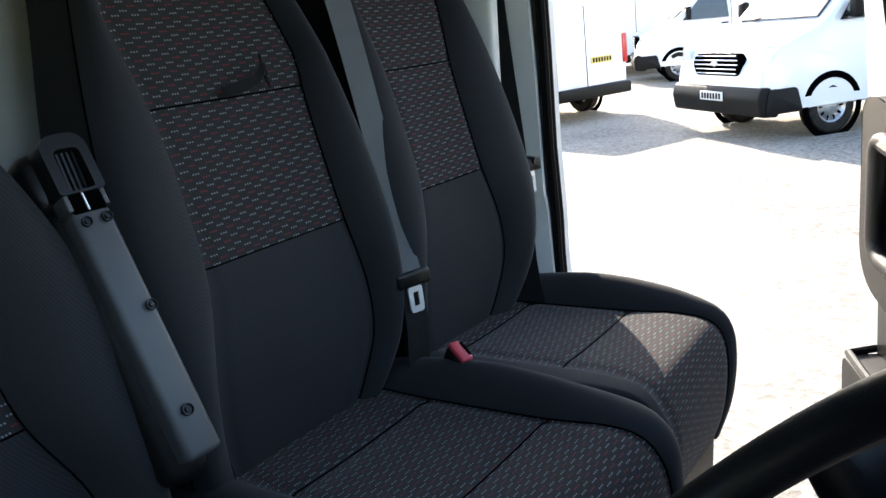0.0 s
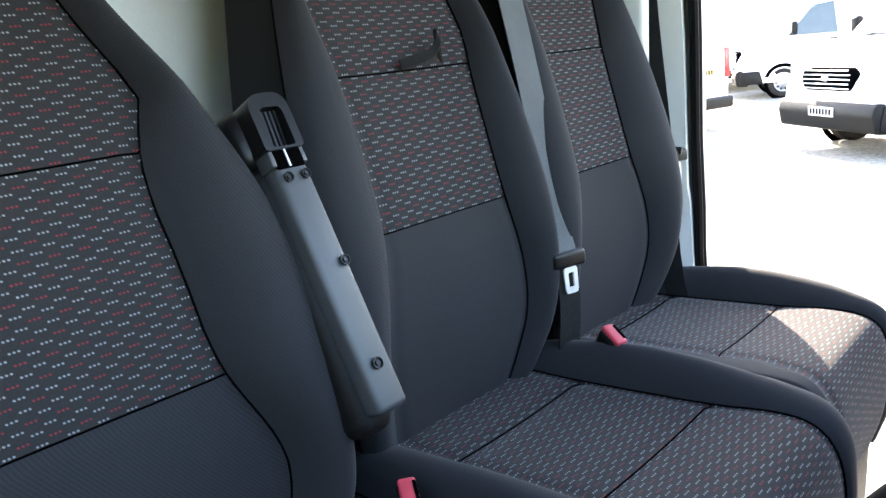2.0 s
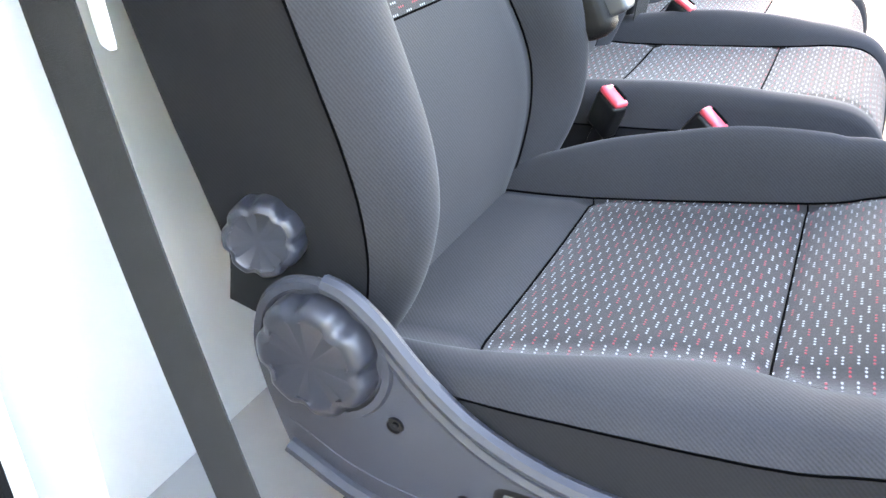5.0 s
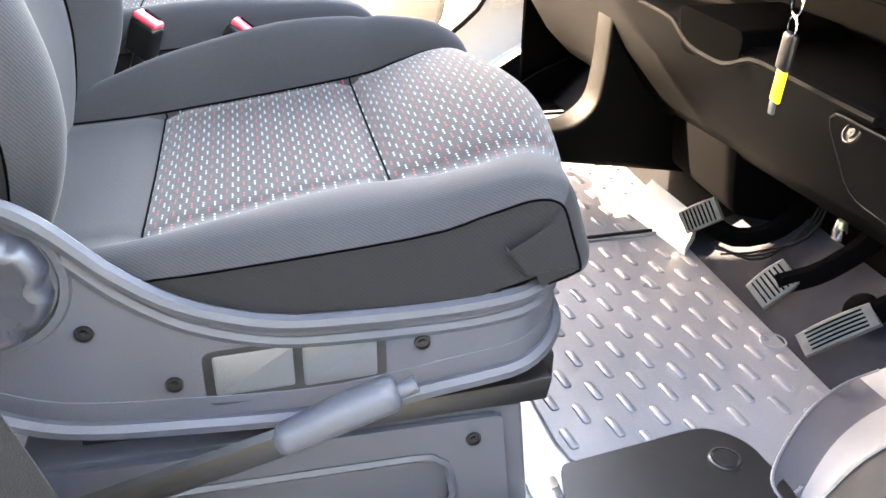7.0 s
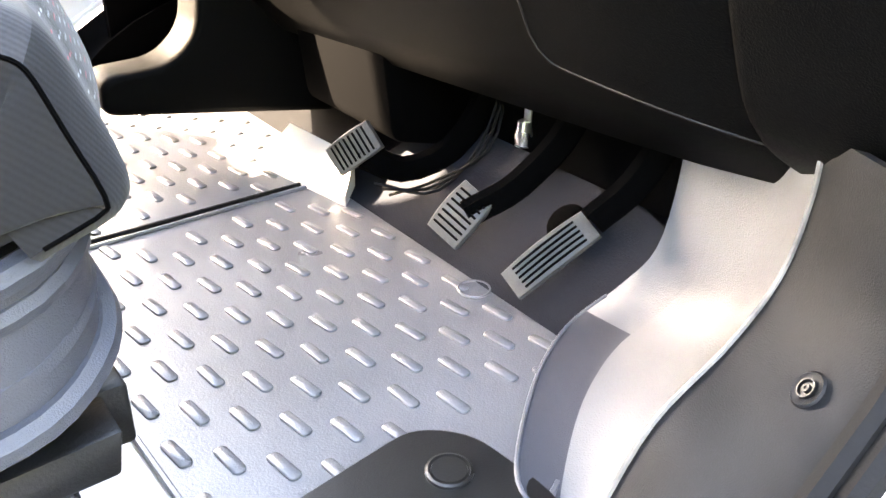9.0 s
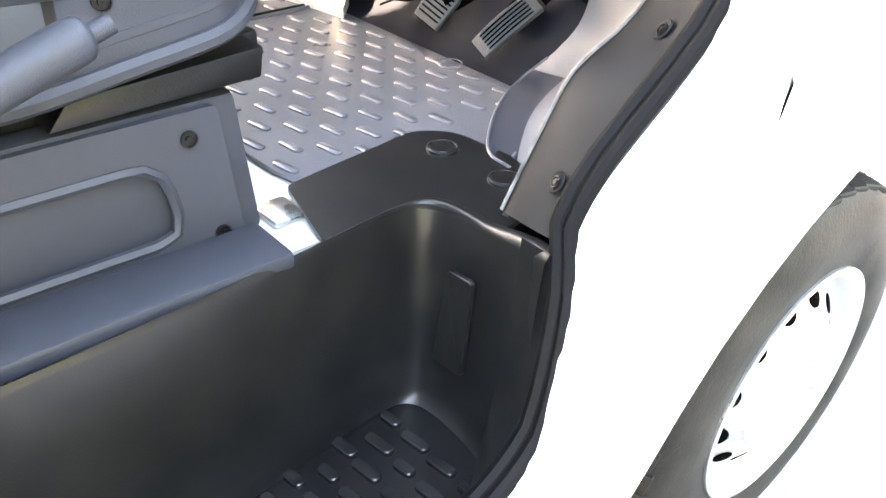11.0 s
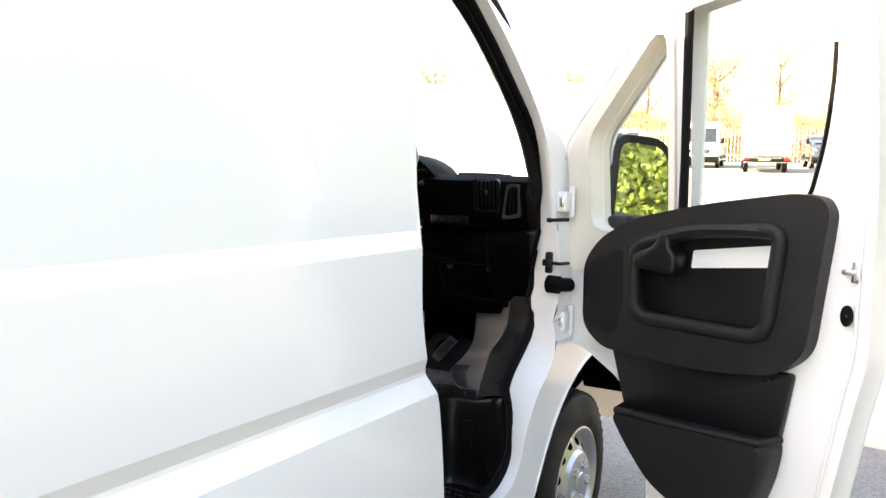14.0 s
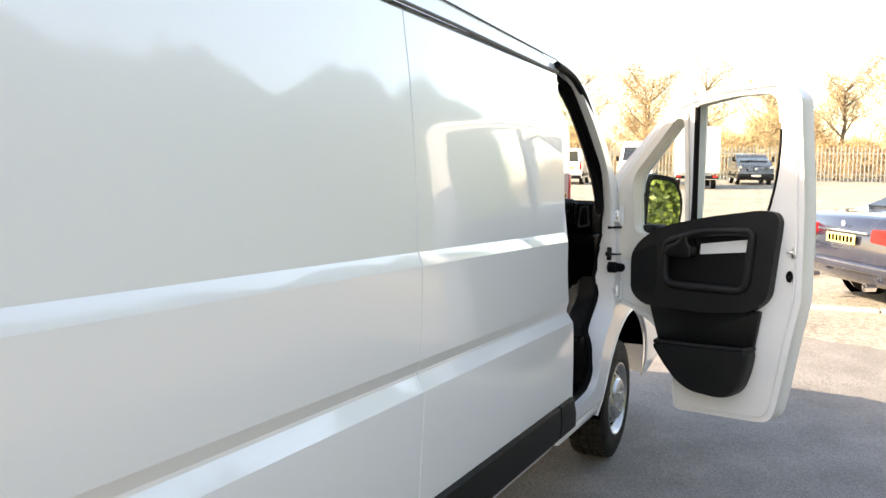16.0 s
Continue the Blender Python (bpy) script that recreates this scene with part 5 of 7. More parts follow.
for k in range(5):
    part("grip_rib", tube([arm_at(0.337, -0.012 + 0.006 * k, 0.0), arm_at(L_arm - 0.014, -0.012 + 0.006 * k, 0.004)], 0.0026, 6), BLACK_S, arm, "dark grip rib")
part("lever_slot", arm_slab(0.312, 0.336, -0.019, 0.019, -0.01, 0.0135, 0.003), DARK, arm)
part("side_prong", arm_slab(0.316, 0.338, 0.018, 0.024, -0.015, 0.013, 0.002), ARMGREY, arm)
part("side_prong", arm_slab(0.316, 0.338, -0.024, -0.018, -0.015, 0.013, 0.002), ARMGREY, arm)
part("steel_pin", tube([arm_at(0.314, -0.003, 0.0135), arm_at(0.334, -0.003, 0.0135)], 0.0014, 8), STEEL, arm, "small steel pin")
for s_, y_, r_ in ((0.302, -0.012, 0.006), (0.302, 0.012, 0.006), (0.197, 0.014, 0.0065), (0.080, -0.001, 0.007)):
    screw(arm, arm_at(s_, y_, 0.0135), fwd, r_)


# ---- belts and buckles ----
def buckle(p, axis, label):
    b = thing("seatbelt_buckle", label, "buckle", group="seat belt buckles")
    q = Matrix.Translation(p) @ Vector(axis).to_track_quat('Z', 'Y').to_matrix().to_4x4()
    body = box((0, 0, -0.028), (0.026, 0.046, 0.056), 0.007, 3)
    body.transform(q)
    part("buckle_body", body, BLACK_S, b)
    cap = box((0.0, 0, 0.003), (0.022, 0.042, 0.010), 0.004, 3)
    cap.transform(q)
    part("release_button", cap, RED, b, "red release button")
    slot = box((0.008, 0, 0.008), (0.004, 0.028, 0.003))
    slot.transform(q)
    part("slot", slot, DARK, b)
    stalk = tube([q @ Vector((0, 0, -0.05)), q @ Vector((0.0, 0, -0.13))], 0.010, 8, flat=(0.016, 0.006))
    part("stalk", stalk, BLACK_S, b)
    return b


buckle((-1.143, 0.414, 1.221), (0.45, -0.15, 0.9), "black seat belt buckle with red button on bench")
buckle((-1.137, -0.068, 1.187), (0.35, -0.25, 0.9), "black seat belt buckle with red button between seats")
buckle((-1.005, -0.045, 1.164), (0.55, -0.2, 0.8), "black seat belt buckle with red button beside bench")


def tongue_plate(parent, p, down, across):
    down, across = Vector(down).normalized(), Vector(across).normalized()
    nrm = down.cross(across).normalized()
    m = Matrix.Translation(p) @ Matrix((across, nrm, -down)).transposed().to_4x4()
    head = box((0, 0, 0.0), (0.066, 0.012, 0.026), 0.006, 3)
    head.transform(m)
    h = part("tongue_head", head, BLACK_S, parent, "black belt tongue guide")
    plate = frame_sheet(resample(round_poly([(-0.014, -0.012), (0.014, -0.012), (0.013, -0.056), (-0.013, -0.056)], 0.005), 24),
                        resample(round_poly([(-0.0055, -0.022), (0.0055, -0.022), (0.0055, -0.046), (-0.0055, -0.046)], 0.001), 24), lambda q, hh: (q[0], hh - 0.0015, q[1]), 0.003)
    plate.transform(m)
    part("tongue_plate", plate, ZINC, parent, "bright steel belt tongue")


mid = thing("centre_seatbelt", "grey webbing seat belt hanging with a steel tongue", "seat belt")
part("webbing", ribbon(smooth_line([(-1.350, 0.385, 1.95), (-1.303, 0.402, 1.737), (-1.262, 0.406, 1.54), (-1.228, 0.396, 1.40), (-1.212, 0.392, 1.350)], 14), (0.25, 0.96, -0.1), 0.047, 0.0016), SEATBELT, mid, "grey woven webbing")
part("lower_webbing", ribbon(smooth_line([(-1.213, 0.393, 1.340), (-1.212, 0.400, 1.26), (-1.225, 0.410, 1.16)], 8), (0.25, 0.96, -0.1), 0.044, 0.0016), BELT_BLACK, mid)
tongue_plate(mid, (-1.207, 0.392, 1.345), (0.05, 0.06, -1), (0.25, 0.96, 0.0))
for sgn, nm in ((1, "passenger"), (-1, "driver")):
    bl = thing("side_seatbelt", "black seat belt hanging down the door pillar", "seat belt", group="side seat belts")
    yy = sgn * 0.815
    up, fan = (0.0, 0.065) if sgn > 0 else (0.045, 0.0)
    part("webbing", ribbon(smooth_line([(-1.345, yy + fan, 1.95), (-1.322, yy + fan, 1.70), (-1.285, yy + fan * 0.8, 1.44), (-1.240, yy, 1.22), (-1.195, yy, 1.04), (-1.17, yy, 0.93)], 20), (1, 0, 0.15), 0.046, 0.0016), BELT_BLACK, bl, "black woven webbing")
    part("guide_loop", tube(smooth_line([(-1.320, yy + fan - 0.012, 1.445 + up), (-1.285, yy + fan - 0.018, 1.445 + up), (-1.245, yy + fan - 0.010, 1.440 + up)], 10), 0.008, 8), BLACK_S, bl, "black plastic guide loop")
    tongue_plate(bl, (-1.255, yy + fan * 0.6 + 0.005, 1.432 + up), (0.1, 0, -1), (0.3, 0.95, 0) if sgn > 0 else (0.88, -0.45, 0))
    part("pillar_cover", box((-1.36, sgn * 0.855, 1.52), (0.10, 0.03, 0.95), 0.012, 3), PILLAR, bl, "pale pillar cover")

# ---- cab floor coverings ----
STUD = prism(round_poly([(-0.0066, -0.0205), (0.0066, -0.0205), (0.0066, 0.0205), (-0.0066, 0.0205)], 0.0062, 3), 'z', -0.002, 0.0021, 0.0012, 1)
stud_me = bpy.data.meshes.new("stud")
STUD.to_mesh(stud_me)
STUD.free()


def floor_mat(outline, material, label, ys):
    t = thing("floor_mat", label, "floor mat", group="cab floor mats")
    body = part("mat_sheet", sheet(outline, [], lambda u, v: Vector((u, v, 0.7365)), 0.0, ()), material, t, "ribbed grey rubber sheet")
    if not stud_me.materials:
        stud_me.materials.append(material)
        stud_me.polygons.foreach_set("use_smooth", [True] * len(stud_me.polygons))
    for k in range(-3, 11):
        x = -0.57 + 0.0345 * k
        for j in range(-1, 17):
            y = -0.534 + 0.14 * (x + 0.57) + 0.078 * j + 0.039 * (k % 2)
            if not ys[0] < y < ys[1] or (x < -0.655) or (x > -0.24 and y < -0.2 and y > -0.36):
                continue
            ob = new("stud", stud_me)
            ob.parent = t
            ob.location = (x, y, 0.7372)
            ob.rotation_euler = (0, 0, radians(7 + random.uniform(-2, 2)))
    part("mat_edge", tube([(u, v, 0.738) for u, v in resample(outline, 60)], 0.0035, 6, True), RUBBER if ys[0] > -0.1 else material, t)
    return t


floor_mat(round_poly([(-0.675, -0.045), (-0.20, -0.025), (-0.08, -0.20), (-0.10, -0.56), (-0.28, -0.62), (-0.44, -0.715), (-0.50, -0.66), (-0.655, -0.588)], 0.03), MAT, "grey rubber driver floor mat with raised oval studs", (-0.575, -0.06))
floor_mat(round_poly([(-0.72, -0.030), (-0.20, -0.012), (-0.06, 0.10), (-0.06, 0.66), (-0.72, 0.66)], 0.03), MAT, "grey rubber passenger floor mat with raised oval studs", (0.0, 0.62))
plate = thing("sill_plate", "black plastic floor plate with two round clips above step", "sill plate")
part("plate_sheet", sheet(round_poly([(-0.668, -0.592), (-0.455, -0.562), (-0.415, -0.60), (-0.405, -0.70), (-0.435, -0.79), (-0.535, -0.815), (-0.565, -0.712), (-0.70, -0.716)], [0.01, 0.05, 0.04, 0.03, 0.02, 0.02, 0.03, 0.01], 5), [], lambda u, v: Vector((u, v, 0.7425)), 0.006), STEP, plate)
for x, y in ((-0.462, -0.627), (-0.457, -0.734)):
    part("clip", lathe([(0.021, 0.0), (0.021, 0.0035), (0.0185, 0.0045), (0.0175, 0.002), (0.0165, 0.002), (0.0155, 0.0045), (0.001, 0.005)], 24, Matrix.Translation((x, y, 0.7422))), STEP, plate, "round black floor clip")

# wheelarch trim and sill trim
ktrim = thing("wheelarch_trim", "pale grey moulded trim over the wheelarch beside pedals", "trim")
lo = smooth_line([(-0.430, -0.715, 0.743), (-0.424, -0.672, 0.745), (-0.375, -0.622, 0.747), (-0.299, -0.566, 0.749), (-0.222, -0.530, 0.752), (-0.172, -0.548, 0.79), (-0.160, -0.580, 0.85), (-0.150, -0.585, 0.95), (-0.150, -0.580, 1.06)], 40)
hi = smooth_line([(-0.522, -0.796, 0.748), (-0.467, -0.796, 0.823), (-0.421, -0.796, 0.885), (-0.351, -0.796, 0.918), (-0.304, -0.796, 0.956), (-0.286, -0.796, 1.01), (-0.29, -0.796, 1.08)], 40)
rows = []
for k in range(21):
    f = k / 20
    rows.append([a.lerp(b, f) + Vector((0.035, -0.028, -0.040)) * math.sin(math.pi * f) * (0.35 + 0.65 * min(1, max(0, (1.02 - a.z) / 0.2))) for a, b in zip(lo, hi)])
part("trim_shell", join(loft(rows[4:], False), loft([r[21:] for r in rows[:5]], False)), KICK, ktrim, "pale grained wheelarch shell", 60)
part("mat_flap", loft([r[:22] for r in rows[:5]], False), GREY, ktrim, "dark mat edge turned up against trim", 60)
part("trim_edge", tube(lo[:24], 0.0022, 6), MAT, ktrim)
strim = thing("sill_trim", "worn black plastic sill trim with two screws", "trim")
si = smooth_line([(-0.518, -0.793, 0.750), (-0.467, -0.790, 0.825), (-0.421, -0.790, 0.887), (-0.351, -0.790, 0.920), (-0.304, -0.790, 0.958), (-0.288, -0.790, 1.01), (-0.29, -0.79, 1.06)], 28)
so = smooth_line([(-0.556, -0.903, 0.780), (-0.530, -0.903, 0.818), (-0.480, -0.903, 0.870), (-0.440, -0.903, 0.912), (-0.400, -0.903, 0.942), (-0.370, -0.903, 0.980), (-0.364, -0.903, 1.07)], 28)
rows = []
for k in range(9):
    f = k / 8
    rows.append([a.lerp(b, f) + Vector((-0.006, 0.002, 0.004)) * math.sin(math.pi * f) ** 0.6 for a, b in zip(si, so)])
part("trim_shell", solid(loft(rows, False), 0.006), TRIM, strim, "scuffed black grained shell", 50)
for k, f in ((4, 0.70), (17, 0.66)):
    p = si[k].lerp(so[k], f) + Vector((-0.006, 0.002, 0.004))
    nrm = (so[k] - si[k]).cross(si[k + 1] - si[k - 1]).normalized()
    nrm = nrm if nrm.x < 0 else -nrm
    part("screw_dish", lathe([(0.0125, 0.0006), (0.0112, 0.0018), (0.009, 0.0008), (0.001, 0.0005)], 20, Matrix.Translation(p + nrm * 0.001) @ nrm.to_track_quat('Z', 'Y').to_matrix().to_4x4()), TRIM, strim)
    screw(strim, p + nrm * 0.0012, nrm, 0.0065)
part("trim_edge", tube([p + Vector((-0.002, 0.001, 0.002)) for p in si], 0.0022, 6), mat("scuffed_trim_edge", (0.20, 0.185, 0.165), 0.6, vary=0.4, scale=30, color2=(0.05, 0.048, 0.045)), strim, "pale scuffed edge")

# ---- pedals ----
def pedal(p, size, normal, upv, name, label, arm_pts, ribs):
    t = thing(name, label, "pedal", group="foot pedals")
    z = Vector(normal).normalized()
    y = (Vector(upv) - z * Vector(upv).dot(z)).normalized()
    x = y.cross(z)
    m = Matrix.Translation(p) @ Matrix((x, y, z)).transposed().to_4x4()
    rings = []
    for k in range(9):
        f = k / 8
        yy = (f - 0.5) * size[1]
        bend = -0.20 * size[1] * (f - 0.5) ** 2
        w = size[0] * (0.46 + 0.04 * math.sin(math.pi * f))
        rings.append([(-w, yy, bend - 0.010), (-w, yy, bend - 0.002), (-w * 0.93, yy, bend), (w * 0.93, yy, bend), (w, yy, bend - 0.002), (w, yy, bend - 0.010)])
    bm = loft(rings)
    bm.transform(m)
    pad = part("pad", bm, PEDAL, t, "worn grey rubber pad", 30)
    along = ribs[0] == 'x'
    for k in range(ribs[1]):
        f = (k + 1) / (ribs[1] + 1) - 0.5
        pts = []
        for q in range(7):
            g2 = (q / 6 - 0.5) * 0.8
            a, b = (g2, f) if along else (f, g2)
            pts.append(m @ Vector((a * size[0] * 0.96, b * size[1] * 0.94, -0.20 * size[1] * b * b + 0.0003)))
        part("groove", tube(pts, 0.0016, 5), DARK, pad)
    # Black arm taken down to near-black to carry the under-dash shade.
    part("pedal_arm", tube(smooth_line(arm_pts, 14), 0.014, 8, flat=(0.011, 0.019)), DARK, t, "black pedal arm")
    return t


pedal((-0.258, -0.374, 0.829), (0.050, 0.068), (-0.71, -0.43, 0.55), (0.042, -0.0105, 0.0455), "brake_pedal", "worn ribbed brake pedal on black curved arm", [(-0.248, -0.376, 0.826), (-0.19, -0.405, 0.865), (-0.135, -0.43, 0.95), (-0.12, -0.44, 1.12)], ('x', 7))
pedal((-0.238, -0.502, 0.828), (0.038, 0.108), (-0.72, -0.36, 0.60), (0.064, -0.0345, 0.0655), "accelerator_pedal", "long narrow ribbed accelerator pedal", [(-0.205, -0.528, 0.868), (-0.165, -0.55, 0.915), (-0.115, -0.57, 1.02), (-0.10, -0.575, 1.15)], ('y', 5))
pedal((-0.280, -0.177, 0.849), (0.044, 0.070), (-0.80, -0.50, 0.28), (0.0305, -0.0435, 0.047), "clutch_pedal", "worn ribbed clutch pedal on black arm", [(-0.272, -0.178, 0.842), (-0.215, -0.205, 0.815), (-0.15, -0.235, 0.85), (-0.10, -0.25, 0.95), (-0.09, -0.26, 1.08)], ('x', 8))
bkt = thing("pedal_box", "black plastic pedal box under the dashboard", "pedal box")
# Box and duct are black, darkened further to hold the footwell's shade.
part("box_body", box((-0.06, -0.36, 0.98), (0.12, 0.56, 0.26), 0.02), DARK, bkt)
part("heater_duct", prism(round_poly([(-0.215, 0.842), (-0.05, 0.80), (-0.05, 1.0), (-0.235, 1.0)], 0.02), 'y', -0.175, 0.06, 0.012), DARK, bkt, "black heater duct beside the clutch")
for k in range(3):
    part("cable", tube(smooth_line([(-0.255 + 0.012 * k, -0.19, 0.80 - 0.012 * k), (-0.20, -0.25, 0.795 + 0.008 * k), (-0.14, -0.27 - 0.01 * k, 0.86), (-0.10, -0.27, 0.96)], 12), 0.0022, 6), RUBBER, bkt)
part("brake_stop", lathe([(0.026, 0.0), (0.026, 0.006), (0.020, 0.010), (0.001, 0.010)], 24, Matrix.Translation((-0.150, -0.445, 0.812)) @ pose(0, 0, 0, 0, -45, 0)), DARK, bkt, "round black rubber stop")
part("column_joint", join(lathe([(0.010, -0.014), (0.012, 0), (0.008, 0.018)], 12, Matrix.Translation((-0.127, -0.333, 0.885)), True), lathe([(0.006, 0), (0.006, 0.04)], 10, Matrix.Translation((-0.120, -0.333, 0.895)), True)), STEEL, bkt, "dirty steel joint")


def toe_lift(u, v):
    """Height of the rubber toe mat over the floor: a soft rise and a raised block behind the brake."""
    up = max(0, u + 0.235)
    rise = up * up / 0.12 if up < 0.06 else 0.03 + (up - 0.06) * 1.0
    block = max(0, min(1, (u + 0.185) / 0.04)) * max(0, min(1, (v + 0.40) / 0.05)) * max(0, min(1, (-0.175 - v) / 0.05))
    return 0.7395 + rise * (1 - 0.35 * max(0, min(1, (v + 0.14) / 0.1))) + 0.030 * block


part("toe_mat", sheet(round_poly([(-0.240, -0.03), (-0.240, -0.555), (-0.20, -0.588), (-0.118, -0.600), (-0.085, -0.45), (-0.085, -0.03)], 0.012), [], lambda u, v: Vector((u, v, toe_lift(u, v))), 0.0, [('u', -0.235 + 0.012 * k) for k in range(1, 13)] + [('v', -0.05 - 0.0125 * k) for k in range(1, 44)]), TOE_MAT_SHADE, bkt, "rubber mat turned up the toe board, shade in its colour", 60)
part("toe_edge", tube(smooth_line([(-0.223, -0.580, 0.752), (-0.185, -0.590, 0.778), (-0.165, -0.594, 0.800), (-0.120, -0.600, 0.838)], 12), 0.0018, 6), MAT, bkt, "pale edge of the toe mat")
part("mat_ring", tube([(-0.252 + 0.019 * math.cos(0.3 * k), -0.400 + 0.019 * math.sin(0.3 * k), 0.7395) for k in range(21)], 0.0016, 5, True), MAT, bkt)
frt = thing("foot_bracket", "metal bracket beside the clutch, pale in place of sunlight", "bracket")
part("bracket_plate", loft([[(-0.290, 0.075, z0), (-0.258, -0.118, z0), (-0.214, -0.072, z1), (-0.225, 0.105, z1)] for z0, z1 in ((0.737, 0.737), (0.750, 0.785), (0.754, 0.789))]), SUNLIT_TONE, frt)

# ---- dashboard ----
dash = thing("dashboard", "black grained plastic dashboard with open shelf and air vents", "dashboard")
prof = [(-0.06, 0.950), (-0.17, 0.942), (-0.215, 0.950), (-0.265, 1.00), (-0.318, 1.08), (-0.364, 1.160), (-0.372, 1.180), (-0.355, 1.190), (-0.20, 1.195), (-0.20, 1.275), (-0.33, 1.285), (-0.385, 1.30), (-0.405, 1.34), (-0.425, 1.42), (-0.418, 1.462), (-0.37, 1.482), (-0.15, 1.475), (0.10, 1.43)]
rings = []
for k in range(25):
    y = -0.865 + 1.73 * k / 24
    e = max(0, (abs(y) - 0.60) / 0.20)
    inner = 1 - max(0, 1 - abs(y + 0.02) / 0.30)
    ring = []
    for x, z in prof:
        xx = x
        if 1.16 < z < 1.28 and x > -0.30:
            xx = -0.20 - 0.125 * min(1, e * 2.2 if y < 0 else e)            # the shelf closes towards the end
        ring.append((xx + 0.035 * e * e, y, z + ((-0.055 * y - 0.012) if z < 1.1 else 0)))
    rings.append(ring)
part("dash_body", loft(rings, False), DASH, dash)
part("dash_end", prism([(x + 0.058, z) for x, z in prof] + [(0.10, 0.95)], 'y', -0.872, -0.862, 0.004), DASH, dash)
part("dash_end", prism([(x + 0.058, z) for x, z in prof] + [(0.10, 0.95)], 'y', 0.862, 0.872, 0.004), DASH, dash)
part("end_cheek", prism(round_poly([(-0.20, 0.985), (-0.31, 1.05), (-0.385, 1.20), (-0.40, 1.30), (-0.15, 1.30), (-0.10, 1.0)], 0.05), 'y', -0.895, -0.735, 0.035, 4), DASH, dash, "rounded black dashboard end")
# fuse cover with two fasteners
fc = [(-0.535, 1.055), (-0.765, 1.035), (-0.785, 1.172), (-0.545, 1.174)]


def on_face(y, z, off=0.0):
    for (x0, z0), (x1, z1) in zip(prof, prof[1:]):
        if z0 <= z <= z1 and z < 1.185:
            f = (z - z0) / (z1 - z0)
            d = Vector((z1 - z0, 0, -(x1 - x0))).normalized()
            e = max(0, (abs(y) - 0.60) / 0.20)
            return Vector((x0 + (x1 - x0) * f + 0.035 * e * e, y, z)) - d * off
    return Vector((-0.33, y, z))


fo = resample(round_poly(fc, 0.025, 4), 48)
cover = part("fuse_cover", sheet([tuple(p) for p in fo], [], lambda u, v: on_face(u, v, 0.004), 0.0, [('v', z) for z in (1.05, 1.08, 1.12, 1.16)]), DASH, dash, "black fuse box cover")
part("cover_gap", tube([on_face(p[0], p[1], 0.0035) for p in fo], 0.0016, 6, True), BLACK, cover, "fine worn seam round the cover")
for y, z in ((-0.590, 1.162), (-0.738, 1.164)):
    p = on_face(y, z, 0.006)
    screw(dash, p, (-0.85, 0, 0.4), 0.012)
part("shelf_lip", tube([(-0.370, y, 1.183 - 0.028 * math.exp(-((y + 0.27) / 0.09) ** 4)) for y in [-0.62 + 0.02 * k for k in range(33)]], 0.006, 8), DASH, dash)
part("cubby", loft([[(x, y, z) for y, z in round_poly([(-0.18, 1.21), (-0.20, 1.145), (-0.35, 1.160), (-0.36, 1.21)], 0.02)] for x in (-0.374, -0.22)], True, True), DARK, dash, "dark open cubby")
# vents
for cyv, czv, wv, hv, xv in ((-0.755, 1.415, 0.098, 0.112, -0.426), (0.755, 1.415, 0.098, 0.112, -0.426)):
    vent = part("air_vent", frame_sheet(resample(round_poly([(cyv - wv / 2, czv - hv / 2), (cyv + wv / 2, czv - hv / 2), (cyv + wv / 2, czv + hv / 2), (cyv - wv / 2, czv + hv / 2)], 0.012), 40),
                                       resample(round_poly([(cyv - wv / 2 + 0.006, czv - hv / 2 + 0.006), (cyv + wv / 2 - 0.006, czv - hv / 2 + 0.006), (cyv + wv / 2 - 0.006, czv + hv / 2 - 0.006), (cyv - wv / 2 + 0.006, czv + hv / 2 - 0.006)], 0.01), 40), lambda p, h: (xv + h + 0.12 * (1.40 - p[1]), p[0], p[1]), 0.012), BLACK_S, dash, "black slatted air vent")
    for k in range(6):
        yk = cyv - wv / 2 + 0.012 + k * (wv - 0.024) / 5
        part("vent_slat", box((xv + 0.008, yk, czv), (0.012, 0.0035, hv - 0.014), 0.001, 1, pose(0, 0, 0, 0, -7, 0)), BLACK, vent)
    part("vent_tab", box((xv - 0.003, cyv, czv + 0.01), (0.008, 0.008, 0.014), 0.002), ARMGREY, vent)
part("side_vent", frame_sheet(resample(round_poly([(-0.862, 1.345), (-0.806, 1.335), (-0.818, 1.455), (-0.855, 1.455)], 0.01), 30), resample(round_poly([(-0.853, 1.355), (-0.814, 1.348), (-0.824, 1.445), (-0.85, 1.445)], 0.008), 30), lambda p, h: (-0.398 + h - 0.6 * (p[0] + 0.83), p[0], p[1]), 0.01), BLACK_S, dash)
part("demister_grille", join(*[box((-0.20 + 0.03 * k, -0.60, 1.482 - 0.001 * k), (0.016, 0.16, 0.014), 0.003, 1) for k in range(5)]), GREY, dash, "grey screen demister grille")
for k in range(3):
    part("vent_slat", box((-0.388 + 0.006 * k, -0.826 - 0.011 * k, 1.40), (0.014, 0.0035, 0.09), 0.001, 1), BLACK, dash)
# instrument binnacle
hood = []
for x, sc in ((-0.40, 1.0), (-0.33, 1.02), (-0.20, 0.95), (-0.12, 0.75)):
    hood.append([(x, -0.345 + 0.215 * sc * math.cos(a), 1.40 + 0.155 * sc * math.sin(a)) for a in [math.pi * k / 20 for k in range(21)]])
part("binnacle_hood", solid(loft(hood, False), 0.012), DASH, dash, "arched black instrument hood")
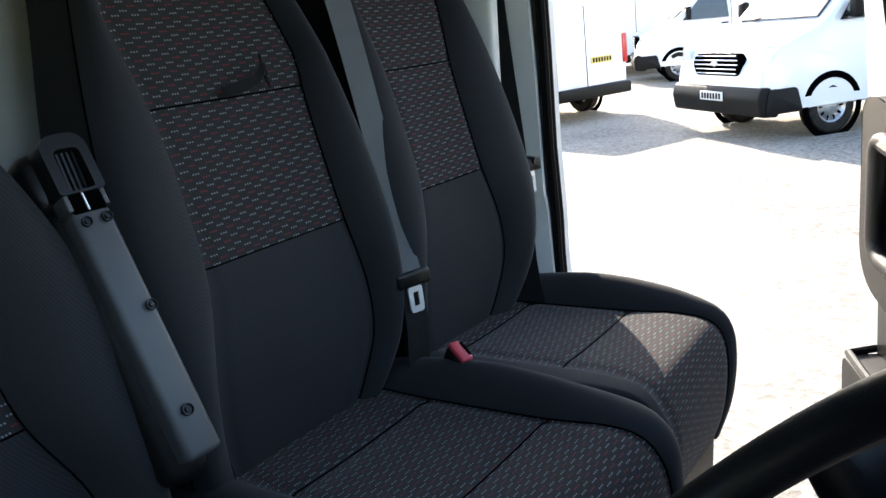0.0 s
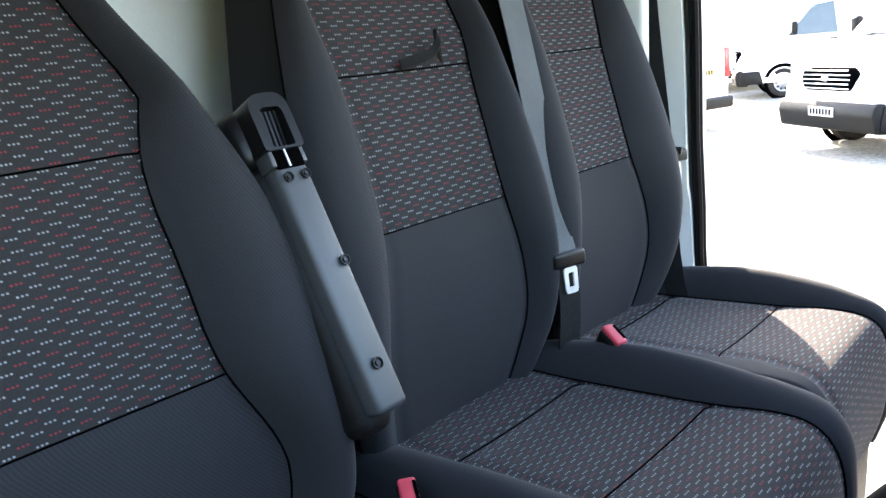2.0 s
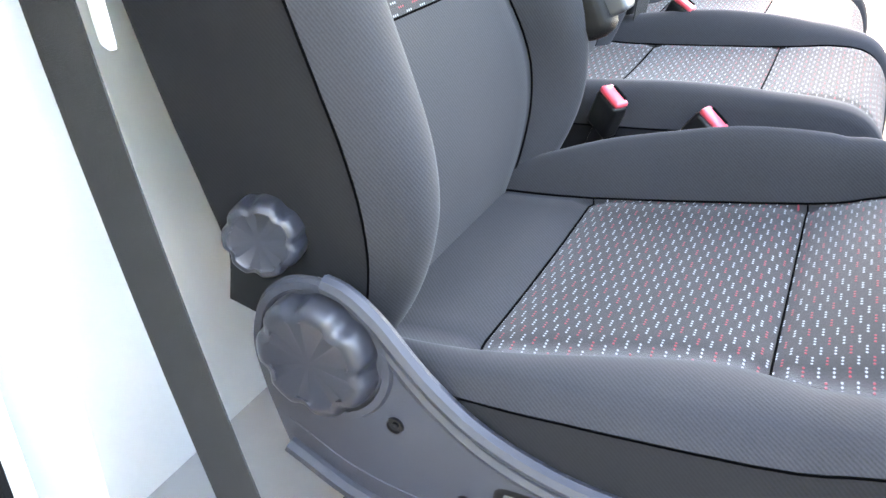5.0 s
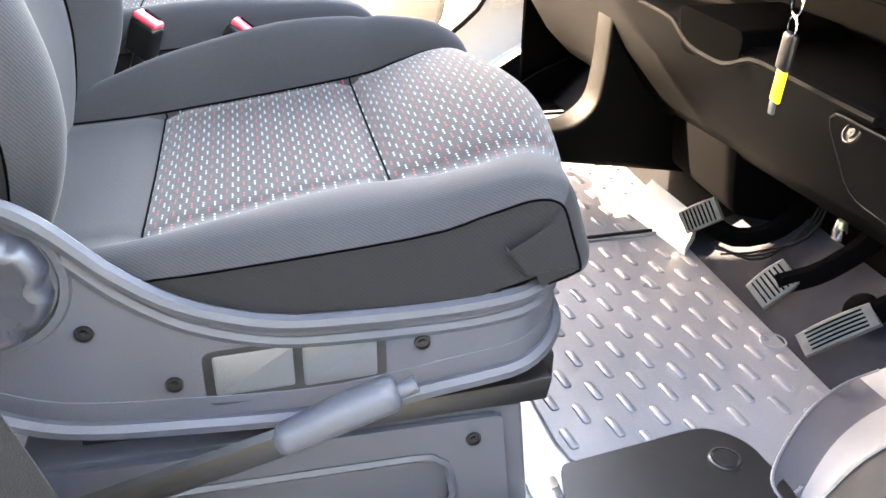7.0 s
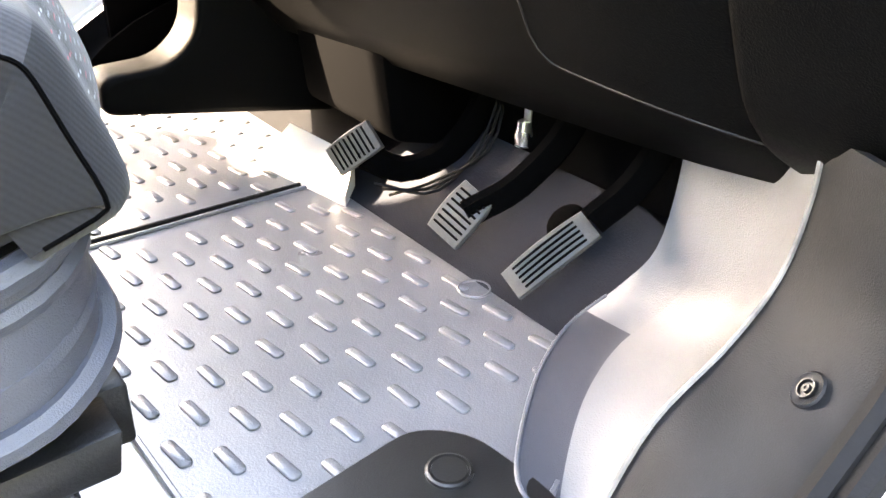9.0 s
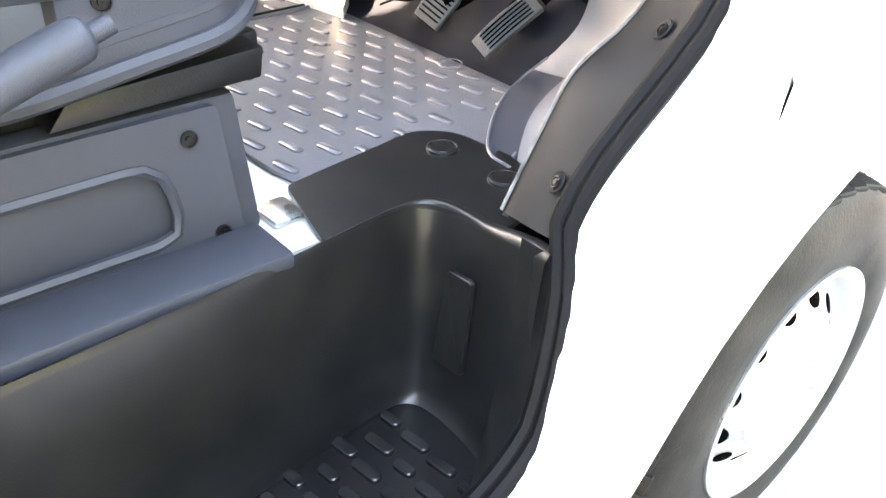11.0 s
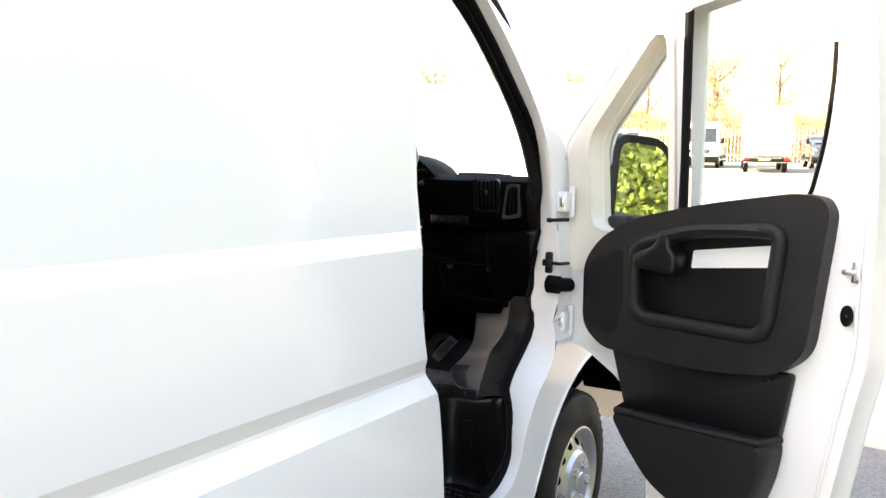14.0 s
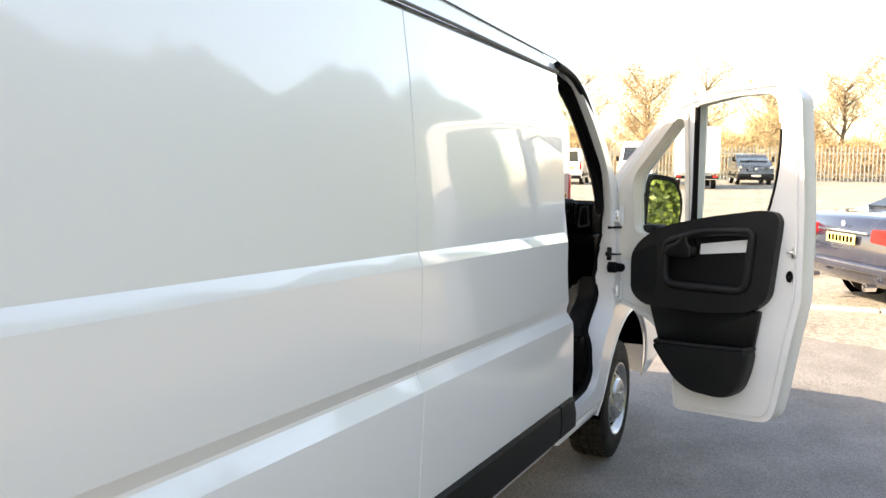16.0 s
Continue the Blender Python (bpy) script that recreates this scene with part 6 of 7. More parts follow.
part("instrument_face", sheet([(-0.345 + 0.2 * math.cos(a), 1.40 + 0.14 * math.sin(a)) for a in [math.pi * k / 20 for k in range(21)]], [], lambda u, v: Vector((-0.325 + 0.3 * (v - 1.4), u, v)), 0.003), DARK, dash, "dark instrument face")
for yd in (-0.445, -0.245):
    q = Matrix.Translation((-0.333, yd, 1.45)) @ pose(0, 0, 0, 0, -90, 0)
    dialp = part("gauge", lathe([(0.048, 0), (0.048, 0.006), (0.044, 0.007), (0.042, 0.003), (0.002, 0.003)], 28, q), BLACK_S, dash, "round gauge with pale marks")
    for k in range(9):
        a = radians(210 - 30 * k)
        part("tick", box((-0.3375, yd + 0.036 * math.cos(a), 1.45 + 0.036 * math.sin(a)), (0.001, 0.003, 0.003)), PAINT_IN, dialp)
    part("needle", box((-0.338, yd - 0.012, 1.445), (0.0012, 0.030, 0.002), 0, 1), RED, dialp)
part("switch_bank", box((-0.395, -0.60, 1.325), (0.02, 0.15, 0.03), 0.004), BLACK_S, dash)
for k in range(4):
    part("switch_mark", box((-0.4065, -0.545 - 0.03 * k, 1.322), (0.001, 0.008, 0.004)), ARMGREY, dash)
# centre console below the dash
part("centre_console", prism(round_poly([(-0.50, 0.845), (-0.12, 0.785), (-0.05, 1.25), (-0.34, 1.25), (-0.345, 1.02), (-0.355, 0.945), (-0.40, 0.905), (-0.50, 0.90)], [0.02, 0.02, 0.02, 0.05, 0.1, 0.08, 0.05, 0.03], 5), 'y', 0.12, 0.20, 0.02, 3), DASH, dash, "black lower centre console")
gl = thing("gear_lever", "black gear lever with rounded knob on the dashboard", "gear lever")
part("gaiter", lathe([(0.055, 0), (0.04, 0.02), (0.025, 0.045), (0.014, 0.075)], 20, Matrix.Translation((-0.38, 0.06, 1.20)) @ pose(0, 0, 0, 0, -38, 0)), BLACK, gl)
part("knob", lathe([(0.013, 0.04), (0.014, 0.08), (0.024, 0.10), (0.028, 0.125), (0.024, 0.145), (0.001, 0.152)], 20, Matrix.Translation((-0.40, 0.06, 1.22)) @ pose(0, 0, 0, 0, -38, 0) @ Matrix.Diagonal((1.3, 1.3, 1.6, 1))), BLACK_S, gl)

# ---- steering wheel and key ----
sw = thing("steering_wheel", "black four-spoke steering wheel", "steering wheel")
wm = Matrix.Translation((-0.54, -0.325, 1.487)) @ pose(0, 0, 0, 0, -45, 0)
bm = tube([(0.192 * math.cos(a), 0.192 * math.sin(a), 0) for a in [2 * math.pi * k / 64 for k in range(64)]], 0.0165, 12, True)
bm.transform(wm)
part("rim", bm, BLACK_S, sw, "black grained rim")
hubm = lathe([(0.07, -0.05), (0.078, -0.01), (0.07, 0.012), (0.04, 0.02), (0.001, 0.022)], 28)
hubm.transform(wm)
part("hub", hubm, BLACK, sw)
for a in (20, 160, 235, 305):
    sp = box((0.125, 0, -0.004), (0.13, 0.034, 0.014), 0.006, 2)
    sp.transform(wm @ pose(0, 0, 0, 0, 0, a))
    part("spoke", sp, BLACK, sw)
col = thing("steering_column", "black steering column shroud with stalk and ignition lock", "steering column")
part("shroud", prism(round_poly([(-0.46, 1.37), (-0.20, 1.24), (-0.18, 1.36), (-0.43, 1.47)], 0.03), 'y', -0.45, -0.24, 0.025, 4), BLACK, col)
part("indicator_stalk", tube(smooth_line([(-0.37, -0.40, 1.41), (-0.40, -0.46, 1.435), (-0.42, -0.505, 1.45)], 10), 0.011, 10), BLACK_S, col, "black control stalk")
part("ignition_lock", lathe([(0.02, 0), (0.02, 0.02), (0.012, 0.022), (0.001, 0.022)], 20, Matrix.Translation((-0.365, -0.445, 1.312)) @ Vector((-0.6, -0.75, 0)).to_track_quat('Z', 'Y').to_matrix().to_4x4()), STEEL, col, "steel ignition lock")
key = thing("ignition_key", "vehicle key with steel ring and yellow tag hanging", "key")
kp = Vector((-0.381, -0.464, 1.312))
part("key_bow", box(kp + Vector((-0.012, -0.016, -0.006)), (0.012, 0.022, 0.026), 0.005, 2), BLACK_S, key)
for c, r in ((kp + Vector((-0.014, -0.018, -0.036)), 0.015), (kp + Vector((-0.014, -0.018, -0.062)), 0.011)):
    part("ring", tube([c + Vector((0.25 * r * math.cos(a), r * math.cos(a), r * math.sin(a))) for a in [2 * math.pi * k / 24 for k in range(24)]], 0.0016, 6, True), CHROME, key, "bright steel key ring")
part("fob", box(kp + Vector((-0.014, -0.018, -0.092)), (0.010, 0.024, 0.046), 0.005, 3, pose(0, 0, 0, 5, 0, 0)), BLACK_S, key, "black key fob")
part("tag", box(kp + Vector((-0.014, -0.016, -0.130)), (0.005, 0.019, 0.046), 0.003, 2, pose(0, 0, 0, 5, 0, 0)), YELLOW, key, "yellow plastic key tag")
part("tag_clip", box(kp + Vector((-0.014, -0.012, -0.160)), (0.005, 0.010, 0.018), 0.002, 2), ARMGREY, key)

# ---- the yard ----
def ground_mat():
    m = bpy.data.materials.new("yard_surface")
    m.use_nodes = True
    nt = m.node_tree
    b = nt.nodes["Principled BSDF"]
    tc = nt.nodes.new("ShaderNodeTexCoord")
    sep = nt.nodes.new("ShaderNodeSeparateXYZ")
    nt.links.new(tc.outputs["Object"], sep.inputs[0])

    def noise_of(scale, detail=6):
        n = nt.nodes.new("ShaderNodeTexNoise")
        n.inputs["Scale"].default_value, n.inputs["Detail"].default_value = scale, detail
        nt.links.new(tc.outputs["Object"], n.inputs["Vector"])
        return n.outputs["Fac"]

    def ramp(fac, a, c0, e, c1):
        r = nt.nodes.new("ShaderNodeValToRGB")
        r.color_ramp.elements[0].position, r.color_ramp.elements[1].position = a, e
        r.color_ramp.elements[0].color, r.color_ramp.elements[1].color = (*c0, 1), (*c1, 1)
        nt.links.new(fac, r.inputs[0])
        return r.outputs[0]

    vor = nt.nodes.new("ShaderNodeTexVoronoi")
    vor.inputs["Scale"].default_value = 150
    nt.links.new(tc.outputs["Object"], vor.inputs["Vector"])
    sepc = nt.nodes.new("ShaderNodeSeparateColor")
    nt.links.new(vor.outputs["Color"], sepc.inputs[0])
    tar = ramp(math_node(nt, 'ADD', math_node(nt, 'MULTIPLY', sepc.outputs[0], 0.45), math_node(nt, 'MULTIPLY', noise_of(2.3), 0.7)), 0.25, (0.105, 0.099, 0.094), 0.95, (0.285, 0.271, 0.258))
    vor2 = nt.nodes.new("ShaderNodeTexVoronoi")
    vor2.inputs["Scale"].default_value = 28
    nt.links.new(tc.outputs["Object"], vor2.inputs["Vector"])
    sepg = nt.nodes.new("ShaderNodeSeparateColor")
    nt.links.new(vor2.outputs["Color"], sepg.inputs[0])
    gr = ramp(math_node(nt, 'ADD', math_node(nt, 'MULTIPLY', sepg.outputs[1], 0.45), math_node(nt, 'MULTIPLY', noise_of(0.7), 0.7)), 0.3, (0.15, 0.135, 0.115), 0.85, (0.36, 0.33, 0.28))
    edge_x = math_node(nt, 'ADD', sep.outputs[0], math_node(nt, 'MULTIPLY', noise_of(1.5), 0.7))
    edge_y = math_node(nt, 'ADD', sep.outputs[1], math_node(nt, 'MULTIPLY', noise_of(1.1), 0.6))
    inside = math_node(nt, 'MULTIPLY', math_node(nt, 'LESS_THAN', edge_x, 4.2), math_node(nt, 'LESS_THAN', edge_y, 1.9))
    mix = nt.nodes.new("ShaderNodeMix")
    mix.data_type = 'RGBA'
    nt.links.new(inside, mix.inputs[0])
    nt.links.new(gr, mix.inputs[6])
    nt.links.new(tar, mix.inputs[7])
    nt.links.new(mix.outputs[2], b.inputs["Base Color"])
    b.inputs["Roughness"].default_value = 0.9
    bump = nt.nodes.new("ShaderNodeBump")
    bump.inputs["Strength"].default_value, bump.inputs["Distance"].default_value = 0.7, 0.008
    h = math_node(nt, 'ADD', math_node(nt, 'MULTIPLY', vor.outputs["Distance"], 0.5), math_node(nt, 'MULTIPLY', vor2.outputs["Distance"], 0.8))
    nt.links.new(h, bump.inputs["Height"])
    nt.links.new(bump.outputs[0], b.inputs["Normal"])
    return m


g = bmesh.new()
bmesh.ops.create_grid(g, x_segments=40, y_segments=40, size=400)
ground = part("ground", g, ground_mat(), None, "asphalt yard running into pale trodden gravel")
tagged(ground, category="ground", kind="structure")

# ---- other vehicles: local x forward, origin on the ground under the front axle ----
CAR_PAINT = mat("dark_blue_car_paint", (0.018, 0.022, 0.04), 0.25, vary=0.1, coat=1.0)
CAR_DARK = mat("dark_grey_car_paint", (0.03, 0.034, 0.04), 0.28, vary=0.1, coat=1.0)
LAMP_RED = mat("red_lamp_lens", (0.45, 0.02, 0.02), 0.15, vary=0.1)
LAMP_CLEAR = mat("clear_lamp_lens", (0.72, 0.74, 0.76), 0.08, 0.6, vary=0.1)
PLATE_W = mat("white_number_plate", (0.75, 0.75, 0.74), 0.45, vary=0.03)
PLATE_Y = mat("yellow_number_plate", (0.78, 0.63, 0.20), 0.45, vary=0.03)


def small_wheel(parent, x, y, r, w=0.21):
    sg = 1 if y > 0 else -1
    m = Matrix.Translation((x, y, r)) @ pose(0, 0, 0, -90 * sg, 0, 0)
    wh = part("wheel", lathe([(r * 0.58, w / 2 - 0.01), (r * 0.66, w / 2), (r * 0.9, w / 2 - 0.005), (r, w / 2 - 0.04), (r, -w / 2 + 0.04), (r * 0.9, -w / 2), (r * 0.6, -w / 2)], 40, m), TYRE, parent, "black tyre")
    part("rim", lathe([(r * 0.60, w / 2 - 0.012), (r * 0.575, w / 2 - 0.004), (r * 0.54, w / 2 - 0.012), (r * 0.48, w / 2 - 0.05), (r * 0.30, w / 2 - 0.03), (r * 0.16, w / 2 - 0.012), (0.002, w / 2 - 0.01)], 32, m), RIM, wh, "silver wheel trim")
    for k in range(10):
        b = box((r * 0.43, 0, w / 2 - 0.026), (r * 0.17, r * 0.085, 0.012), 0.006, 1)
        b.transform(m @ pose(0, 0, 0, 0, 0, 36 * k))
        part("trim_slot", b, DARK, wh)


def vehicle(name, label, category, m, side, half, paint, wheels, r, roof_in=0.12, belt=None):
    """A body from its side outline (x, z), drawn in towards the roof above the belt line."""
    v = thing(name, label, category, m, "parked vehicles")
    zt = max(z for _, z in side)
    belt = belt or zt * 0.5
    rings = []
    fine = [tuple(p)[:2] for p in resample([(*p, 0) for p in round_poly(side, 0.09, 4)], 90)]
    cx, cz = sum(p[0] for p in fine) / 90, sum(p[1] for p in fine) / 90
    for y, sc in ((-1.0, 0.965), (-0.985, 0.985), (-0.93, 1.0), (0.93, 1.0), (0.985, 0.985), (1.0, 0.965)):
        rings.append([(cx + (x - cx) * sc, y * (half - roof_in * max(0, min(1, (z - belt) / (zt - belt)))), cz + (z - cz) * sc) for x, z in fine])
    part("body", loft(rings), paint, v, "painted body shell", 40)
    for x in wheels:
        for y in (-half + 0.11, half - 0.11):
            small_wheel(v, x, y, r)
            part("wheel_arch", lathe([(r * 1.22, -0.012), (r * 1.22, 0.004), (r * 0.98, 0.004)], 32, Matrix.Translation((x, math.copysign(half - 0.006, y), r * 1.02)) @ pose(0, 0, 0, -90 if y > 0 else 90, 0, 0)), DARK, v)
    return v, (lambda z: half - roof_in * max(0, min(1, (z - belt) / (zt - belt))))


def flat(v, name, pts, material, label="", th=0.012):
    """A plate through points in space (a ring), thickened a little."""
    P = [Vector(p) for p in pts]
    n = (P[1] - P[0]).cross(P[2] - P[0]).normalized()
    bm = loft([[p - n * th * 0.4 for p in P], [p + n * th * 0.6 for p in P]])
    return part(name, bm, material, v, label)


def panel_van(m, label, height=2.5, length=5.6, tail_glass=False, dark_bumper=True, paint=None):
    paint = paint or PAINT
    L0, L1 = 0.95, 0.95 - length
    side = [(L0, 0.34), (L0 + 0.03, 0.62), (L0 - 0.03, 0.95), (L0 - 0.22, 1.13), (0.10, 1.36), (-0.72, height * 0.86), (-1.05, height * 0.965), (-1.6, height), (L1 + 0.05, height), (L1, height * 0.9), (L1, 0.42), (L1 + 0.1, 0.36)]
    v, hw = vehicle("panel_van", label, "van", m, side, 1.0, paint, (0.0, L1 + 1.05), 0.345, 0.14, 1.3)
    flat(v, "windscreen", [(0.06, -0.80, 1.42), (0.06, 0.80, 1.42), (-0.66, 0.74, height * 0.85), (-0.66, -0.74, height * 0.85)], DGLASS, "dark windscreen", 0.03)
    for s in (-1, 1):
        g = [(-0.10, 1.36), (-0.62, height * 0.82), (-1.05, height * 0.84), (-1.12, 1.34)]
        ob = flat(v, "side_window", [(x, s * (hw(z) + 0.002), z) for x, z in g], DGLASS, "dark cab side window")
        part("door_gap", tube([(x, s * (hw(z) + 0.001), z) for x, z in ((-1.16, height * 0.86), (-1.18, 1.3), (-1.12, 0.55), (-0.6, 0.5))], 0.006, 5), DARK, v)
        part("door_handle", box((-1.03, s * 1.005, 1.22), (0.16, 0.03, 0.035), 0.01), BLACK, v, "black door handle")
        part("rubbing_strip", box(((L1 + 0.2 - 0.55) / 2, s * 1.0, 0.56), (abs(L1) - 0.75, 0.03, 0.14), 0.01), BLACK, v, "black side rubbing strip")
        part("headlight", loft([[(L0 - 0.13 - d, s * y, z) for y, z in round_poly([(0.70, 0.86), (0.97, 0.92), (0.95, 1.16), (0.80, 1.10)], 0.04)] for d in (-0.05, 0.06)]), LAMP_CLEAR, v, "clear headlight")
        part("tail_lamp", box((L1 - 0.0, s * 0.93, 1.12), (0.05, 0.11, 0.5), 0.02), LAMP_RED, v, "tall red tail lamp")
        part("wing_mirror", join(box((-0.22, s * 1.13, 1.52), (0.12, 0.16, 0.30), 0.045, 3), box((-0.20, s * 1.03, 1.42), (0.08, 0.12, 0.06), 0.02)), BLACK, v, "black wing mirror")
        part("fog_lamp", lathe([(0.05, 0), (0.04, 0.012), (0.001, 0.012)], 16, Matrix.Translation((L0 + 0.035, s * 0.72, 0.50)) @ pose(0, 0, 0, 0, 90, 0)), LAMP_CLEAR, v)
    if dark_bumper:
        part("front_bumper", prism(round_poly([(L0 - 0.20, 0.30), (L0 + 0.05, 0.32), (L0 + 0.09, 0.55), (L0 + 0.03, 0.68), (L0 - 0.20, 0.66)], 0.05), 'y', -1.0, 1.0, 0.05, 3), BLACK, v, "grey plastic front bumper")
        for s in (-1, 1):
            part("bumper_wrap", prism(round_poly([(0.42, 0.34), (0.95, 0.34), (0.90, 0.64), (0.50, 0.64)], 0.05), 'y', s * 0.97, s * 1.015, 0.01), BLACK, v)
    grille = part("grille", prism(round_poly([(-0.48, 0.80), (0.48, 0.80), (0.55, 0.96), (0.46, 1.08), (-0.46, 1.08), (-0.55, 0.96)], 0.06), 'x', L0 - 0.10, L0 + 0.015, 0.01), DARK, v, "dark front grille")
    for k in range(5):
        part("grille_bar", box((L0 + 0.02, 0, 0.83 + 0.055 * k), (0.03, 0.92 + 0.06 * (k in (2, 3)), 0.022), 0.008, 2), CHROME, grille, "bright grille bar")
    part("badge", lathe([(0.075, 0), (0.065, 0.012), (0.001, 0.014)], 24, Matrix.Translation((L0 + 0.035, 0, 0.955)) @ pose(0, 0, 0, 0, 90, 0) @ Matrix.Diagonal((0.5, 1, 1, 1))), LAMP_CLEAR, grille)
    pl = part("number_plate", box((L0 + 0.092, 0, 0.55), (0.012, 0.52, 0.115), 0.003), PLATE_W, v, "white number plate with dark bars")
    for k in range(7):
        part("plate_bar", box((L0 + 0.0995, -0.20 + 0.066 * k, 0.55), (0.002, 0.042, 0.075)), DARK, pl)
    part("rear_bumper", box((L1 - 0.03, 0, 0.46), (0.14, 1.96, 0.20), 0.04, 3), BLACK, v, "black rear bumper")
    rp = part("rear_plate", box((L1 - 0.015, -0.35, 0.98), (0.012, 0.52, 0.115), 0.003), PLATE_Y, v, "yellow rear number plate with dark bars")
    for k in range(7):
        part("plate_bar", box((L1 - 0.0225, -0.55 + 0.066 * k, 0.98), (0.002, 0.042, 0.075)), DARK, rp)
    part("rear_door_gap", tube([(L1 - 0.003, 0, 0.5), (L1 - 0.003, 0, height * 0.9)], 0.008, 5), DARK, v)
    part("wiper", tube([(0.10, -0.5, 1.42), (-0.05, 0.1, 1.50)], 0.012, 5), BLACK, v)
    if tail_glass:
        for s in (-1, 1):
            flat(v, "rear_window", [(L1 - 0.008, s * 0.10, 1.35), (L1 - 0.008, s * 0.80, 1.35), (L1 - 0.008, s * 0.76, 1.95), (L1 - 0.008, s * 0.10, 1.95)], DGLASS, "dark rear window")
    return v


def at_dir(x, y, heading):
    return Matrix.Translation((x, y, 0)) @ pose(0, 0, 0, 0, 0, heading)


panel_van(at_dir(-3.15, 11.15, 229.4), "white panel van with grey bumper and barred grille on gravel", 2.5)
panel_van(at_dir(-10.4, 13.9, 160.0), "white panel van parked side-on on gravel", 2.1, 5.0)
panel_van(at_dir(-11.0, 24.5, 118.0), "white panel van seen from behind with yellow plate", 2.3, 5.0)
panel_van(at_dir(-7.6, 19.6, 205.0), "white panel van parked among other vans", 2.4, 5.4)
panel_van(at_dir(9.3, 7.2, 95.0), "white panel van parked broadside ahead of the open van", 2.45, 5.6)
panel_van(at_dir(45.0, 9.2, 188.0), "white panel van facing the yard by the fence", 2.6, 5.6)
panel_van(at_dir(46.0, 13.4, 10.0), "white van with dark rear window by the fence", 2.1, 5.0, True)
panel_van(at_dir(48.2, 2.9, 195.0), "dark compact van parked by the fence", 1.85, 4.4, False, True, CAR_DARK)
panel_van(at_dir(49.0, -9.5, 185.0), "white panel van parked far along the fence", 2.5, 5.6)
# box truck
bt, _ = vehicle("box_truck", "white box truck seen from behind by the fence", "truck", at_dir(44.6, 5.9, 12.0), [(0.9, 0.5), (0.9, 1.2), (0.3, 1.9), (-0.4, 2.3), (-1.0, 2.3), (-1.0, 0.6), (-5.4, 0.6), (-5.4, 0.5)], 1.0, PAINT, (0.0, -4.2), 0.36)
part("load_box", box((-3.25, 0, 2.02), (4.3, 2.2, 2.35), 0.04), PAINT, bt, "tall white load box")
part("tail_bumper", box((-5.42, 0, 0.62), (0.10, 2.1, 0.16), 0.02), BLACK, bt)
for y in (-0.9, 0.9):
    part("tail_lamp", box((-5.48, y, 0.66), (0.03, 0.22, 0.10), 0.01), LAMP_RED, bt, "red tail lamp")
part("rear_plate", box((-5.48, 0.1, 0.66), (0.02, 0.52, 0.11)), PLATE_Y, bt, "yellow number plate")
# dark saloon
side = [(0.80, 0.28), (0.86, 0.52), (0.70, 0.70), (-0.45, 0.90), (-1.25, 1.36), (-1.6, 1.43), (-2.3, 1.42), (-3.15, 1.10), (-3.72, 1.06), (-3.82, 0.98), (-3.86, 0.55), (-3.74, 0.28)]
sal, hw = vehicle("saloon_car", "dark blue saloon car seen from behind on the gravel", "car", at_dir(8.12, -5.27, -55.4), side, 0.90, CAR_PAINT, (0.0, -2.85), 0.325, 0.24, 0.85)
flat(sal, "rear_screen", [(-2.42, -0.58, 1.40), (-2.42, 0.58, 1.40), (-3.08, 0.66, 1.13), (-3.08, -0.66, 1.13)], DGLASS, "dark rear screen", 0.02)
for s in (-1, 1):
    part("tail_lamp", loft([[(-3.80 + d, s * y, z) for y, z in round_poly([(0.50, 0.80), (0.86, 0.78), (0.88, 0.95), (0.52, 0.94)], 0.03)] for d in (-0.075, 0.10)]), LAMP_RED, sal, "red tail lamp")
    flat(sal, "side_window", [(-0.75, s * (hw(1.0) - 0.0), 0.98), (-1.35, s * hw(1.34), 1.33), (-2.25, s * hw(1.34), 1.34), (-2.95, s * hw(1.08), 1.05)], DGLASS, "dark side window", 0.02)
    part("exhaust", lathe([(0.045, -0.06), (0.045, 0.06), (0.037, 0.06), (0.037, -0.04)], 16, Matrix.Translation((-3.86, s * 0.52, 0.30)) @ pose(0, 0, 0, 0, -90, 0)), CHROME, sal, "bright exhaust tip")
sp = part("rear_plate", box((-3.885, 0, 0.80), (0.012, 0.52, 0.11), 0.003), PLATE_Y, sal, "yellow number plate with dark bars")
for k in range(7):
    part("plate_bar", box((-3.893, -0.20 + 0.066 * k, 0.80), (0.002, 0.042, 0.07)), DARK, sp)
part("bright_trim", box((-3.875, 0, 0.885), (0.014, 0.9, 0.022), 0.004), CHROME, sal, "bright boot trim bar")
part("bumper_crease", box((-3.87, 0, 0.50), (0.05, 1.68, 0.10), 0.03, 3), CAR_PAINT, sal)
part("boot_badge", lathe([(0.035, 0), (0.03, 0.006), (0.001, 0.007)], 20, Matrix.Translation((-3.86, 0, 0.97)) @ pose(0, 0, 0, 0, -90, 0)), LAMP_CLEAR, sal)

# ---- kerb, fence, hedge, trees ----
STONE = mat("pale_kerb_stone", (0.42, 0.40, 0.36), 0.85, vary=0.15, scale=4, grain=0.5, grain_scale=90)
kerb = thing("kerb", "low pale kerb along the edge of the asphalt", "kerb", Matrix())
for k in range(16):
    part("kerb_stone", box((5.0 + 0.13 * k, 2.6 - 0.93 * k, 0.012), (0.14, 0.915, 0.05), 0.012, 1, pose(0, 0, 0, 0, 0, 8)), STONE, kerb)
GALV = mat("galvanised_steel", (0.23, 0.25, 0.24), 0.5, 0.5, vary=0.12, scale=3)
fence = thing("palisade_fence", "grey steel palisade fence along the yard", "fence", Matrix())
pales, fx, fy0, fy1 = [], 57.0, -32.0, 40.0
n = int((fy1 - fy0) / 0.24)
verts, faces = [], []
